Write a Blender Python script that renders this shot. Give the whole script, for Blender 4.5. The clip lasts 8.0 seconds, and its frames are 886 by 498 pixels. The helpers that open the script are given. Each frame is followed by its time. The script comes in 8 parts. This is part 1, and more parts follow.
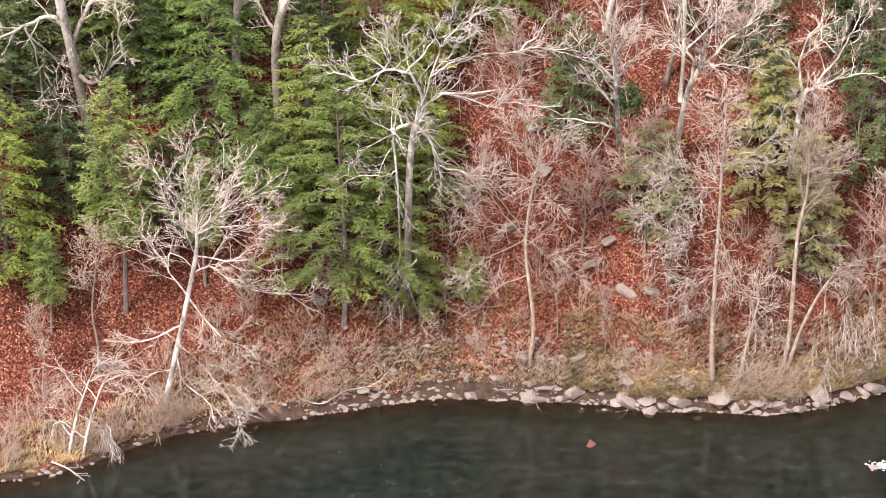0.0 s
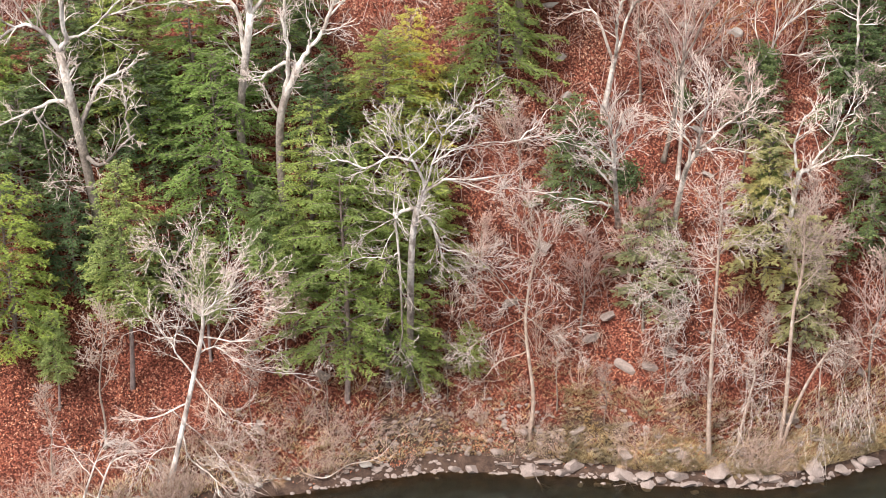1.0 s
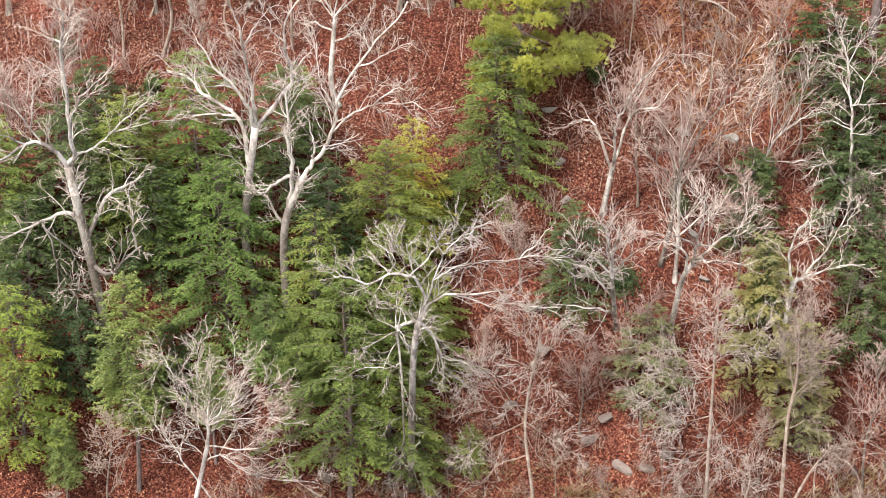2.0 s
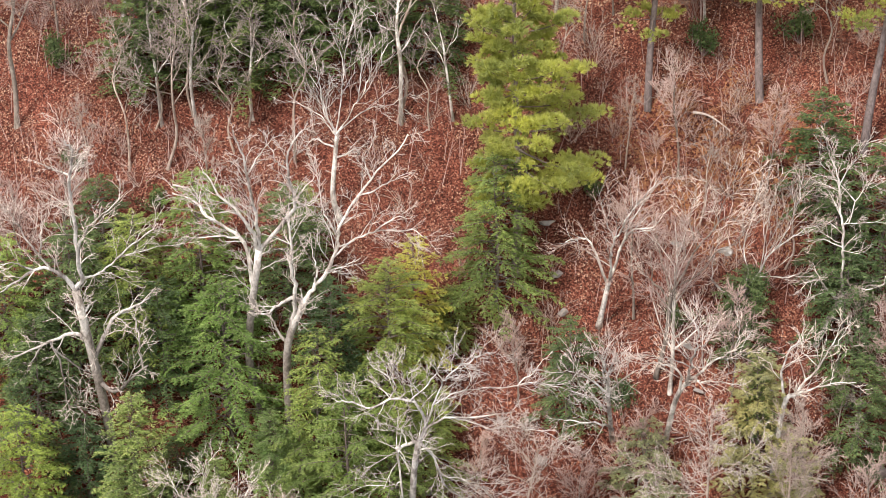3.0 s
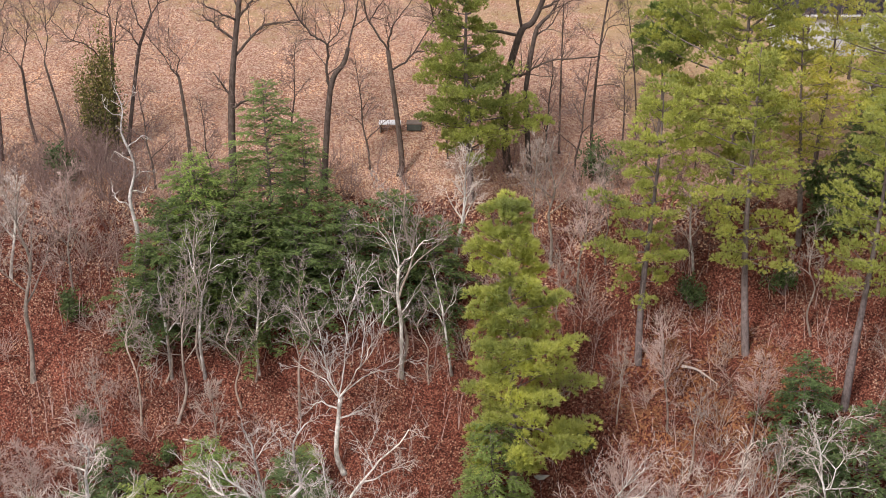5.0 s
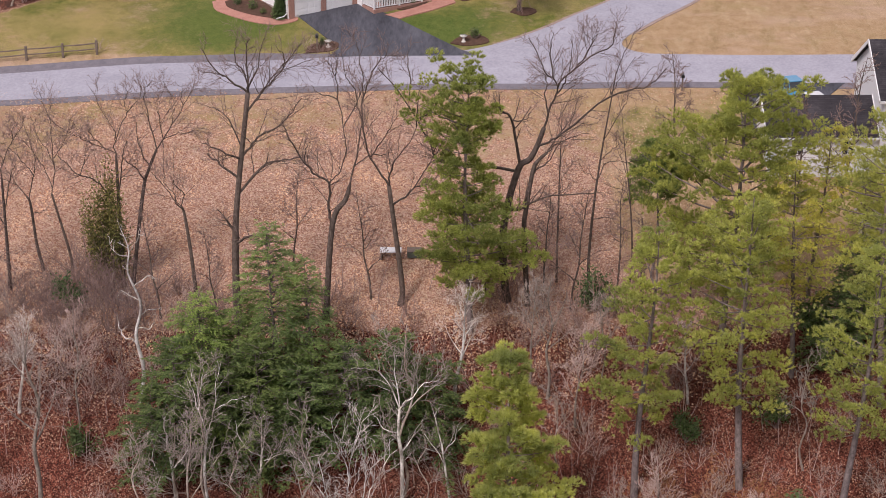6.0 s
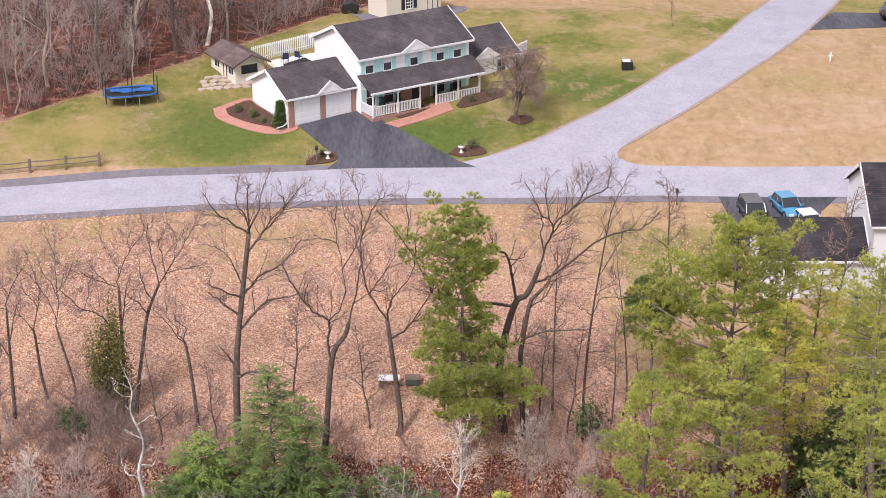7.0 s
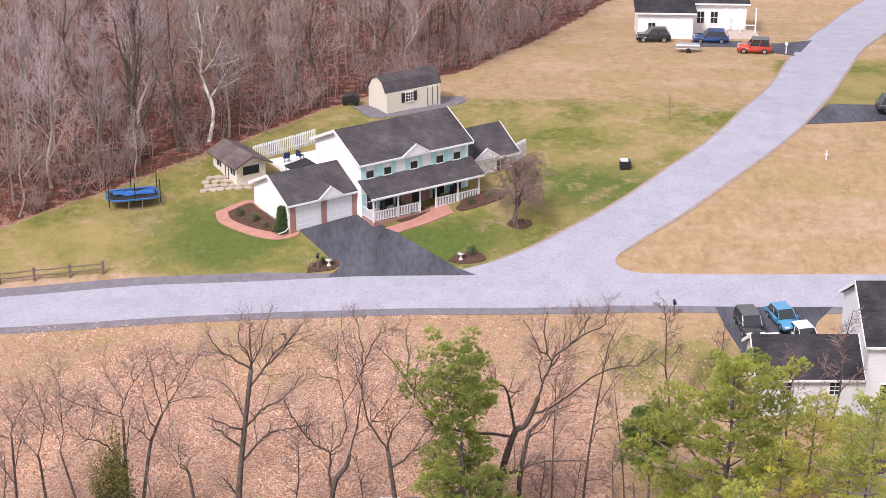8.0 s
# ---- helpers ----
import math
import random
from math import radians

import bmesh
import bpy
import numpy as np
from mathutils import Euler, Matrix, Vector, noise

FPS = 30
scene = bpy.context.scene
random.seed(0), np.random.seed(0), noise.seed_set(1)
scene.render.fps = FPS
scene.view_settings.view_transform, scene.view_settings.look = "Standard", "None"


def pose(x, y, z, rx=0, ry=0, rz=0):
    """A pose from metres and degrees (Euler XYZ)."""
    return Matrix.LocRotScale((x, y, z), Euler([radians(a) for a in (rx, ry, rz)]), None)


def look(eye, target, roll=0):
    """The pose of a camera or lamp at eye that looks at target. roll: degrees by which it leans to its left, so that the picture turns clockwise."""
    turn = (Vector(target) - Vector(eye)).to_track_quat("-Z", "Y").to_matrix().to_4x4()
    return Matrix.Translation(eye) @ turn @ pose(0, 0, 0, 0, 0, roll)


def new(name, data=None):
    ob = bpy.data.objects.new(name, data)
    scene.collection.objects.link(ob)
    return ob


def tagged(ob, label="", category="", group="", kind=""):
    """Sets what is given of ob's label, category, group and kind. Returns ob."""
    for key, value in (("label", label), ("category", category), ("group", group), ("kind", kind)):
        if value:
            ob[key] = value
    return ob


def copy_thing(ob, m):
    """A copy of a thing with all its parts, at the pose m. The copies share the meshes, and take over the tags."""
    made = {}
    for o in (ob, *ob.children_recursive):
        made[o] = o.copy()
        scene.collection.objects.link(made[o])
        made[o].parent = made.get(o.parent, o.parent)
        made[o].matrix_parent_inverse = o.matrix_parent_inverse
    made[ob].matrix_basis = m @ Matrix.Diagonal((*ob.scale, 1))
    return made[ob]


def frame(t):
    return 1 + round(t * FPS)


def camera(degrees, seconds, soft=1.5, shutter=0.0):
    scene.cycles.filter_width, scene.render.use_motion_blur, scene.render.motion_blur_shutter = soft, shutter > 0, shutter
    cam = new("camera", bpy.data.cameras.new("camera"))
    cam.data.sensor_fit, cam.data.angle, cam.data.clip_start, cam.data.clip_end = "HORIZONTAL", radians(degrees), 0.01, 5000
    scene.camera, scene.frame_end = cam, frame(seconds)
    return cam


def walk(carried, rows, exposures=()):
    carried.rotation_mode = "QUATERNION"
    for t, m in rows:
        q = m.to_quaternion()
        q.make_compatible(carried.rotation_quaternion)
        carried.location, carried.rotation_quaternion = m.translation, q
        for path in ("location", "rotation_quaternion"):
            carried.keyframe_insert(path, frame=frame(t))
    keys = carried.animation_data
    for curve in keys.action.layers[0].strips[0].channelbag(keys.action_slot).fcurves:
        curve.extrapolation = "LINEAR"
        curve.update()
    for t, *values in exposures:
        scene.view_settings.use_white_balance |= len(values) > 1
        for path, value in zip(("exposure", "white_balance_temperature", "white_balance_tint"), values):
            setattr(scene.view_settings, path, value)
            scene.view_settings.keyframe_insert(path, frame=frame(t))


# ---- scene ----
cam = camera(26.0, 8.0, soft=0.5)
PATH = [
    (0.0, pose(0.017, -2.211, 46.948, 67.512, 0, 0.001)),
    (0.5, pose(-0.029, -2.288, 48.846, 67.488, 0, 0.007)),
    (1.0, pose(-0.038, -2.193, 51.470, 67.484, 0, 0.013)),
    (2.5, pose(-0.050, -1.537, 60.804, 67.502, 0, 0.048)),
    (3.0, pose(-0.013, -1.357, 64.299, 67.507, 0, 0.049)),
    (3.5, pose(0.008, -1.133, 67.991, 67.504, 0, 0.040)),
    (4.0, pose(-0.003, -0.805, 71.902, 67.497, 0, 0.026)),
    (4.5, pose(-0.017, -0.379, 76.104, 67.495, 0, 0.012)),
    (6.0, pose(-0.088, 1.090, 89.436, 67.493, 0, -0.034)),
    (6.5, pose(-0.014, 1.752, 94.038, 67.496, 0, -0.037)),
    (7.0, pose(0.064, 2.542, 98.578, 67.500, 0, -0.039)),
    (7.5, pose(0.092, 3.426, 103.077, 67.517, 0, -0.042)),
    (8.0, pose(0.071, 4.356, 107.395, 67.533, 0, -0.045)),
]
walk(cam, PATH, [(0.0, 1.20, 6750, 17), (1.2, 1.10, 6700, 14), (2.5, 0.93, 6650, 12), (4.0, 0.92, 6600, 12), (4.5, 0.70, 6550, 12), (6.0, 0.09, 6500, 21), (6.5, 0.47, 6450, 20), (7.0, 0.59, 6350, 19), (8.0, 0.62, 6250, 19)])

# ---- light: a bright overcast winter day ----
SUN_UP, SUN_ROUND = 48.0, 215.0
world = bpy.data.worlds.new("overcast_sky")
scene.world = world
world.use_nodes = True
sky = world.node_tree.nodes.new("ShaderNodeTexSky")
sky.sky_type, sky.sun_disc = "NISHITA", False
sky.sun_elevation, sky.sun_rotation = radians(SUN_UP), radians(SUN_ROUND)
sky.air_density, sky.dust_density, sky.ozone_density = 1.0, 4.0, 1.0
wash = world.node_tree.nodes.new("ShaderNodeMix")
wash.data_type, wash.inputs["Factor"].default_value = "RGBA", 0.72
wash.inputs["B"].default_value = (7.2, 7.1, 7.2, 1)
world.node_tree.links.new(sky.outputs[0], wash.inputs["A"])
world.node_tree.links.new(wash.outputs["Result"], world.node_tree.nodes["Background"].inputs["Color"])
world.node_tree.nodes["Background"].inputs["Strength"].default_value = 0.095
sun = new("sun", bpy.data.lights.new("sun", "SUN"))
sun.data.energy, sun.data.angle, sun.data.color = 2.3, radians(12), (1.0, 0.955, 0.9)
azimuth = radians(SUN_ROUND)
sun.matrix_world = look((0, 0, 300), (-math.sin(azimuth) * 100, -math.cos(azimuth) * 100, 300 - 100 * math.tan(radians(SUN_UP))))


# ---- materials ----
def material(name, rough=0.85, spec=0.3):
    m = bpy.data.materials.new(name)
    m.use_nodes = True
    b = m.node_tree.nodes["Principled BSDF"]
    b.inputs["Roughness"].default_value = rough
    b.inputs["Specular IOR Level"].default_value = spec
    return m, m.node_tree, b


def node(tree, kind, **inputs):
    n = tree.nodes.new(kind)
    for key, value in inputs.items():
        n.inputs[key.replace("_", " ")].default_value = value
    return n


def noise_at(tree, scale, detail=4.0, rough=0.6, coords="Position", stretch=None):
    """Noise over world position (or Object/Generated coordinates)."""
    if coords == "Position":
        source = tree.nodes.new("ShaderNodeNewGeometry").outputs["Position"]
    else:
        source = tree.nodes.new("ShaderNodeTexCoord").outputs[coords]
    if stretch:
        mp = tree.nodes.new("ShaderNodeMapping")
        mp.inputs["Scale"].default_value = stretch
        tree.links.new(source, mp.inputs["Vector"])
        source = mp.outputs["Vector"]
    n = node(tree, "ShaderNodeTexNoise", Scale=scale, Detail=detail, Roughness=rough)
    tree.links.new(source, n.inputs["Vector"])
    return n.outputs["Fac"]


def ramp(tree, fac, stops):
    r = tree.nodes.new("ShaderNodeValToRGB")
    while len(r.color_ramp.elements) < len(stops):
        r.color_ramp.elements.new(0.5)
    for e, (at, colour) in zip(r.color_ramp.elements, stops):
        e.position, e.color = at, (*colour, 1)
    tree.links.new(fac, r.inputs["Fac"])
    return r.outputs["Color"]


def mix(tree, fac, a, b, blend="MIX"):
    n = tree.nodes.new("ShaderNodeMix")
    n.data_type, n.blend_type = "RGBA", blend
    for key, value in (("Factor", fac), ("A", a), ("B", b)):
        s = [i for i in n.inputs if i.name == key and (i.type == "RGBA" if key != "Factor" else i.type == "VALUE")][0]
        if isinstance(value, (int, float)):
            s.default_value = value
        elif isinstance(value, tuple):
            s.default_value = (*value, 1)
        else:
            tree.links.new(value, s)
    return [o for o in n.outputs if o.type == "RGBA"][0]


def bump(tree, b, fac, strength=0.4, distance=0.05):
    n = node(tree, "ShaderNodeBump", Strength=strength, Distance=distance)
    tree.links.new(fac, n.inputs["Height"])
    tree.links.new(n.outputs["Normal"], b.inputs["Normal"])


def simple(name, dark, light, scale=3.0, rough=0.8, spec=0.3, bumpy=0.2, depth=0.02, metal=0.0, coords="Position", stretch=None):
    """A surface that varies between two colours at two scales."""
    m, t, b = material(name, rough, spec)
    coarse, fine = noise_at(t, scale, 5, 0.6, coords, stretch), noise_at(t, scale * 9, 3, 0.6, coords, stretch)
    c = ramp(t, coarse, [(0.3, dark), (0.7, light)])
    d = ramp(t, fine, [(0.25, tuple(v * 0.82 for v in dark)), (0.75, tuple(min(1, v * 1.12) for v in light))])
    t.links.new(mix(t, 0.45, c, d), b.inputs["Base Color"])
    b.inputs["Metallic"].default_value = metal
    if bumpy:
        bump(t, b, fine, bumpy, depth)
    return m


def foliage(name, colours, through_light=0.32, big=0.35):
    """Needles and leaves: each blade its own tone, clumps lighter and darker."""
    m, t, b = material(name, 0.6, 0.25)
    rnd = t.nodes.new("ShaderNodeNewGeometry").outputs["Random Per Island"]
    c = ramp(t, rnd, [(i / (len(colours) - 1), k) for i, k in enumerate(colours)])
    n = noise_at(t, big, 3, 0.6)
    own = t.nodes.new("ShaderNodeObjectInfo").outputs["Random"]
    c = mix(t, 1.0, c, ramp(t, n, [(0.3, (0.62, 0.66, 0.68)), (0.7, (1.25, 1.2, 1.05))]), "MULTIPLY")
    c = mix(t, 1.0, c, ramp(t, own, [(0.0, (0.82, 0.88, 0.9)), (1.0, (1.15, 1.08, 0.95))]), "MULTIPLY")
    t.links.new(c, b.inputs["Base Color"])
    tr = t.nodes.new("ShaderNodeBsdfTranslucent")
    t.links.new(c, tr.inputs["Color"])
    mx = t.nodes.new("ShaderNodeMixShader")
    mx.inputs[0].default_value = through_light
    t.links.new(b.outputs[0], mx.inputs[1])
    t.links.new(tr.outputs[0], mx.inputs[2])
    t.links.new(mx.outputs[0], t.nodes["Material Output"].inputs["Surface"])
    return m


def bark(name, dark, light, patch=None, patch_at=0.55, foot=None):
    m, t, b = material(name, 0.9, 0.15)
    c = ramp(t, noise_at(t, 5.0, 5, 0.7, "Object", (1, 1, 0.35)), [(0.3, dark), (0.7, light)])
    if patch:
        c = mix(t, ramp(t, noise_at(t, 1.3, 4, 0.6, "Object", (1, 1, 0.5)), [(patch_at - 0.06, (0, 0, 0)), (patch_at + 0.06, (1, 1, 1))]), c, patch)
    if foot:
        p = t.nodes.new("ShaderNodeSeparateXYZ")
        t.links.new(t.nodes.new("ShaderNodeTexCoord").outputs["Object"], p.inputs[0])
        up = node(t, "ShaderNodeMapRange", From_Min=foot[0], From_Max=foot[1])
        t.links.new(p.outputs["Z"], up.inputs["Value"])
        c = mix(t, up.outputs["Result"], ramp(t, noise_at(t, 3.0, 5, 0.7, "Object"), [(0.35, (0.17, 0.145, 0.13)), (0.7, (0.40, 0.355, 0.32))]), c)
    own = t.nodes.new("ShaderNodeObjectInfo").outputs["Random"]
    c = mix(t, 1.0, c, ramp(t, own, [(0.0, (0.85, 0.85, 0.86)), (1.0, (1.12, 1.1, 1.06))]), "MULTIPLY")
    c = mix(t, 1.0, c, ramp(t, noise_at(t, 7.0, 4, 0.75, "Object", (1, 1, 0.6)), [(0.3, (0.55, 0.54, 0.53)), (0.55, (1.0, 1.0, 1.0)), (0.8, (1.15, 1.15, 1.15))]), "MULTIPLY")
    t.links.new(c, b.inputs["Base Color"])
    bump(t, b, noise_at(t, 14.0, 3, 0.7, "Object", (1, 1, 0.3)), 0.5, 0.03)
    return m


M_SYCAMORE = bark("pale_sycamore_bark", (0.24, 0.205, 0.18), (0.54, 0.49, 0.455), (0.88, 0.85, 0.81), 0.50)
M_SYCAMORE_OLD = bark("flaking_sycamore_bark", (0.24, 0.205, 0.18), (0.54, 0.49, 0.455), (0.88, 0.85, 0.81), 0.48, (6.0, 10.5))
M_TWIG_PALE = bark("pale_twigs", (0.60, 0.50, 0.46), (0.90, 0.82, 0.76))
M_BARK_TAN = bark("tan_bark", (0.28, 0.21, 0.17), (0.52, 0.43, 0.37), (0.66, 0.60, 0.54), 0.6)
M_BARK_GREY = bark("grey_bark", (0.16, 0.13, 0.11), (0.36, 0.31, 0.27), (0.44, 0.40, 0.35), 0.6)
M_TWIG_GREY = bark("grey_twigs", (0.38, 0.30, 0.265), (0.60, 0.50, 0.44))
M_BARK_DARK = bark("dark_bark", (0.075, 0.055, 0.048), (0.19, 0.15, 0.13))
M_TWIG_WOODS = bark("woodland_twigs", (0.31, 0.215, 0.195), (0.54, 0.41, 0.375))
M_TWIG_LILAC = bark("lilac_grey_twigs", (0.36, 0.28, 0.285), (0.60, 0.50, 0.51))
M_TWIG_RUST = bark("rusty_twigs", (0.31, 0.18, 0.145), (0.50, 0.32, 0.27))
M_TWIG_BANK = bark("tan_bank_brush", (0.46, 0.33, 0.27), (0.80, 0.64, 0.55))
M_DIRT = simple("dirt_road_edge", (0.25, 0.185, 0.16), (0.41, 0.32, 0.28), 1.6, 0.95, 0.1, 0.6, 0.03)
M_TWIG_WEEP = bark("reddish_brown_twigs", (0.27, 0.18, 0.16), (0.47, 0.34, 0.305))
M_TWIG_SAP = bark("sapling_twigs", (0.30, 0.25, 0.225), (0.50, 0.43, 0.395))
M_TWIG_DARK = bark("dark_twigs", (0.20, 0.13, 0.12), (0.38, 0.275, 0.25))
M_TWIG_RED = bark("reddish_brush", (0.46, 0.315, 0.28), (0.75, 0.59, 0.535))
M_BARK_PINE = bark("pine_bark", (0.14, 0.11, 0.105), (0.33, 0.27, 0.26))
M_HEMLOCK = foliage("hemlock_needles", [(0.205, 0.315, 0.10), (0.31, 0.445, 0.145), (0.42, 0.56, 0.195), (0.54, 0.66, 0.25)], 0.48)
M_HEMLOCK_OLIVE = foliage("olive_hemlock_needles", [(0.215, 0.305, 0.105), (0.315, 0.42, 0.145), (0.415, 0.52, 0.19), (0.53, 0.61, 0.25)], 0.48)
M_HEMLOCK_PALE = foliage("pale_tipped_hemlock_needles", [(0.19, 0.29, 0.115), (0.285, 0.40, 0.16), (0.40, 0.515, 0.23), (0.54, 0.62, 0.33)], 0.48)
M_HEMLOCK_BRIGHT = foliage("bright_hemlock_needles", [(0.23, 0.32, 0.09), (0.36, 0.47, 0.13), (0.52, 0.63, 0.20)], 0.45)
M_HEMLOCK_MID = foliage("mid_green_hemlock_needles", [(0.185, 0.265, 0.095), (0.285, 0.385, 0.14), (0.40, 0.505, 0.195)], 0.42)
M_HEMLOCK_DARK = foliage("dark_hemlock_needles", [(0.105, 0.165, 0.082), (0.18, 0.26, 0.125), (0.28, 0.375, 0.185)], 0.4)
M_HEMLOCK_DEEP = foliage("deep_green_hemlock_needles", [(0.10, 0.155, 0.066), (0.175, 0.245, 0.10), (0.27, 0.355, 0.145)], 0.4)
M_PINE = foliage("white_pine_needles", [(0.43, 0.455, 0.13), (0.61, 0.63, 0.18), (0.745, 0.755, 0.25), (0.83, 0.82, 0.34)], 0.58)
M_PINE_YELLOW = foliage("yellow_pine_needles", [(0.60, 0.60, 0.16), (0.80, 0.785, 0.24), (0.88, 0.86, 0.36)], 0.6)
M_PINE_OLIVE = foliage("olive_pine_needles", [(0.31, 0.365, 0.12), (0.45, 0.51, 0.165), (0.60, 0.645, 0.235)], 0.58)
M_WISPY = foliage("thin_pine_needles", [(0.37, 0.405, 0.24), (0.46, 0.48, 0.285), (0.55, 0.55, 0.335)], 0.45)
M_CEDAR = foliage("vine_hung_cedar_needles", [(0.10, 0.10, 0.045), (0.19, 0.18, 0.07), (0.34, 0.32, 0.11)], 0.3)
M_LAUREL = foliage("evergreen_shrub_leaves", [(0.060, 0.102, 0.042), (0.108, 0.168, 0.066), (0.180, 0.240, 0.108)], 0.1)
M_DRYGRASS = foliage("dry_grass_blades", [(0.55, 0.42, 0.27), (0.76, 0.62, 0.44), (0.90, 0.80, 0.62)], 0.3, 0.8)
M_LEAF = foliage("fallen_leaves", [(0.12, 0.036, 0.025), (0.28, 0.08, 0.052), (0.45, 0.145, 0.092), (0.58, 0.25, 0.165), (0.76, 0.50, 0.40)], 0.05, 0.5)
M_LEAF_PALE = foliage("pale_fallen_leaves", [(0.30, 0.125, 0.08), (0.50, 0.265, 0.185), (0.64, 0.41, 0.305), (0.69, 0.48, 0.37), (0.74, 0.56, 0.45)], 0.05, 0.4)
M_LEAF_BROWN = foliage("brown_fallen_leaves", [(0.10, 0.038, 0.028), (0.22, 0.082, 0.056), (0.36, 0.148, 0.105), (0.47, 0.24, 0.175), (0.66, 0.45, 0.36)], 0.05, 0.5)
M_NEEDLE_LITTER = foliage("fallen_pine_needles", [(0.22, 0.085, 0.04), (0.34, 0.135, 0.065), (0.44, 0.20, 0.10)], 0.05, 0.5)


def ground_material():
    m, t, b = material("ground_cover", 0.95, 0.1)
    a = t.nodes.new("ShaderNodeVertexColor")
    a.layer_name = "cover"
    s = t.nodes.new("ShaderNodeSeparateColor")
    t.links.new(a.outputs["Color"], s.inputs["Color"])
    edge = noise_at(t, 0.8, 5, 0.65)

    broad = noise_at(t, 0.33, 8, 0.76)

    def mask(channel, edge=edge):
        add = t.nodes.new("ShaderNodeMath")
        add.operation = "ADD"
        t.links.new(channel, add.inputs[0])
        t.links.new(edge, add.inputs[1])
        half = t.nodes.new("ShaderNodeMath")
        half.operation = "MULTIPLY"
        half.inputs[1].default_value = 0.5
        t.links.new(add.outputs[0], half.inputs[0])
        return ramp(t, half.outputs[0], [(0.45, (0, 0, 0)), (0.55, (1, 1, 1))])

    v = t.nodes.new("ShaderNodeTexVoronoi")
    v.inputs["Scale"].default_value = 13.5
    t.links.new(t.nodes.new("ShaderNodeNewGeometry").outputs["Position"], v.inputs["Vector"])
    leafc = t.nodes.new("ShaderNodeSeparateColor")
    t.links.new(v.outputs["Color"], leafc.inputs["Color"])
    leaf = ramp(t, leafc.outputs[0], [(0.0, (0.04, 0.015, 0.012)), (0.4, (0.115, 0.038, 0.028)), (0.75, (0.23, 0.08, 0.054)), (1.0, (0.38, 0.19, 0.14))])
    patches = noise_at(t, 0.22, 4, 0.6)
    leaf = mix(t, 1.0, leaf, ramp(t, patches, [(0.3, (0.62, 0.58, 0.56)), (0.7, (1.25, 1.15, 1.1))]), "MULTIPLY")
    soil = ramp(t, noise_at(t, 2.2, 6, 0.7), [(0.3, (0.032, 0.022, 0.018)), (0.7, (0.135, 0.09, 0.07))])
    straw = ramp(t, noise_at(t, 1.1, 7, 0.72), [(0.28, (0.33, 0.215, 0.12)), (0.5, (0.42, 0.285, 0.165)), (0.75, (0.50, 0.375, 0.235))])
    straw = mix(t, ramp(t, noise_at(t, 0.16, 4, 0.6), [(0.5, (0, 0, 0)), (0.78, (0.8, 0.8, 0.8))]), straw, (0.33, 0.27, 0.11))
    straw = mix(t, ramp(t, noise_at(t, 0.07, 4, 0.7, stretch=(1.0, 2.6, 1)), [(0.5, (0, 0, 0)), (0.66, (0.75, 0.75, 0.75))]), straw, (0.50, 0.35, 0.255))
    green = ramp(t, noise_at(t, 1.3, 6, 0.7), [(0.3, (0.092, 0.113, 0.025)), (0.55, (0.175, 0.18, 0.045)), (0.75, (0.30, 0.258, 0.085))])
    green = mix(t, ramp(t, noise_at(t, 0.13, 4, 0.6), [(0.38, (0, 0, 0)), (0.66, (0.9, 0.9, 0.9))]), green, (0.36, 0.275, 0.115))
    green = mix(t, ramp(t, noise_at(t, 0.55, 6, 0.75, stretch=(1.0, 0.7, 1)), [(0.5, (0, 0, 0)), (0.7, (0.45, 0.45, 0.45))]), green, (0.38, 0.30, 0.115))
    green = mix(t, ramp(t, noise_at(t, 0.9, 6, 0.75), [(0.58, (0, 0, 0)), (0.74, (0.7, 0.7, 0.7))]), green, (0.085, 0.105, 0.022))
    grain_green = noise_at(t, 2.2, 6, 0.72)
    # watered turf: lush grass by the garage, beside the drive and along the front beds
    place = t.nodes.new("ShaderNodeNewGeometry").outputs["Position"]
    for cx, cy, rx, ry in ((-18.5, 157.5, 7.5, 7.0), (-1.0, 156.0, 8.0, 4.5), (14.0, 166.0, 7.0, 5.0)):
        off = t.nodes.new("ShaderNodeMapping")
        off.vector_type = "POINT"
        off.inputs["Location"].default_value = (-cx / rx, -cy / ry, 0)
        off.inputs["Scale"].default_value = (1 / rx, 1 / ry, 0)
        t.links.new(place, off.inputs["Vector"])
        far = t.nodes.new("ShaderNodeVectorMath")
        far.operation = "LENGTH"
        t.links.new(off.outputs[0], far.inputs[0])
        lush = t.nodes.new("ShaderNodeMath")
        lush.operation = "MULTIPLY_ADD"
        lush.inputs[1].default_value = 0.4
        t.links.new(far.outputs["Value"], lush.inputs[0])
        t.links.new(broad, lush.inputs[2])
        green = mix(t, ramp(t, lush.outputs[0], [(0.70, (0.85, 0.85, 0.85)), (0.98, (0, 0, 0))]), green, ramp(t, grain_green, [(0.3, (0.062, 0.108, 0.022)), (0.7, (0.13, 0.168, 0.042))]))
    straw = mix(t, ramp(t, noise_at(t, 0.5, 6, 0.75, stretch=(1.4, 0.55, 1)), [(0.52, (0, 0, 0)), (0.7, (0.7, 0.7, 0.7))]), straw, (0.26, 0.185, 0.085))
    straw = mix(t, ramp(t, noise_at(t, 0.8, 6, 0.75), [(0.6, (0, 0, 0)), (0.76, (0.8, 0.8, 0.8))]), straw, (0.60, 0.46, 0.31))
    lawnleaf = ramp(t, leafc.outputs[0], [(0.0, (0.23, 0.11, 0.075)), (0.4, (0.38, 0.215, 0.155)), (0.7, (0.50, 0.32, 0.24)), (1.0, (0.68, 0.50, 0.40))])
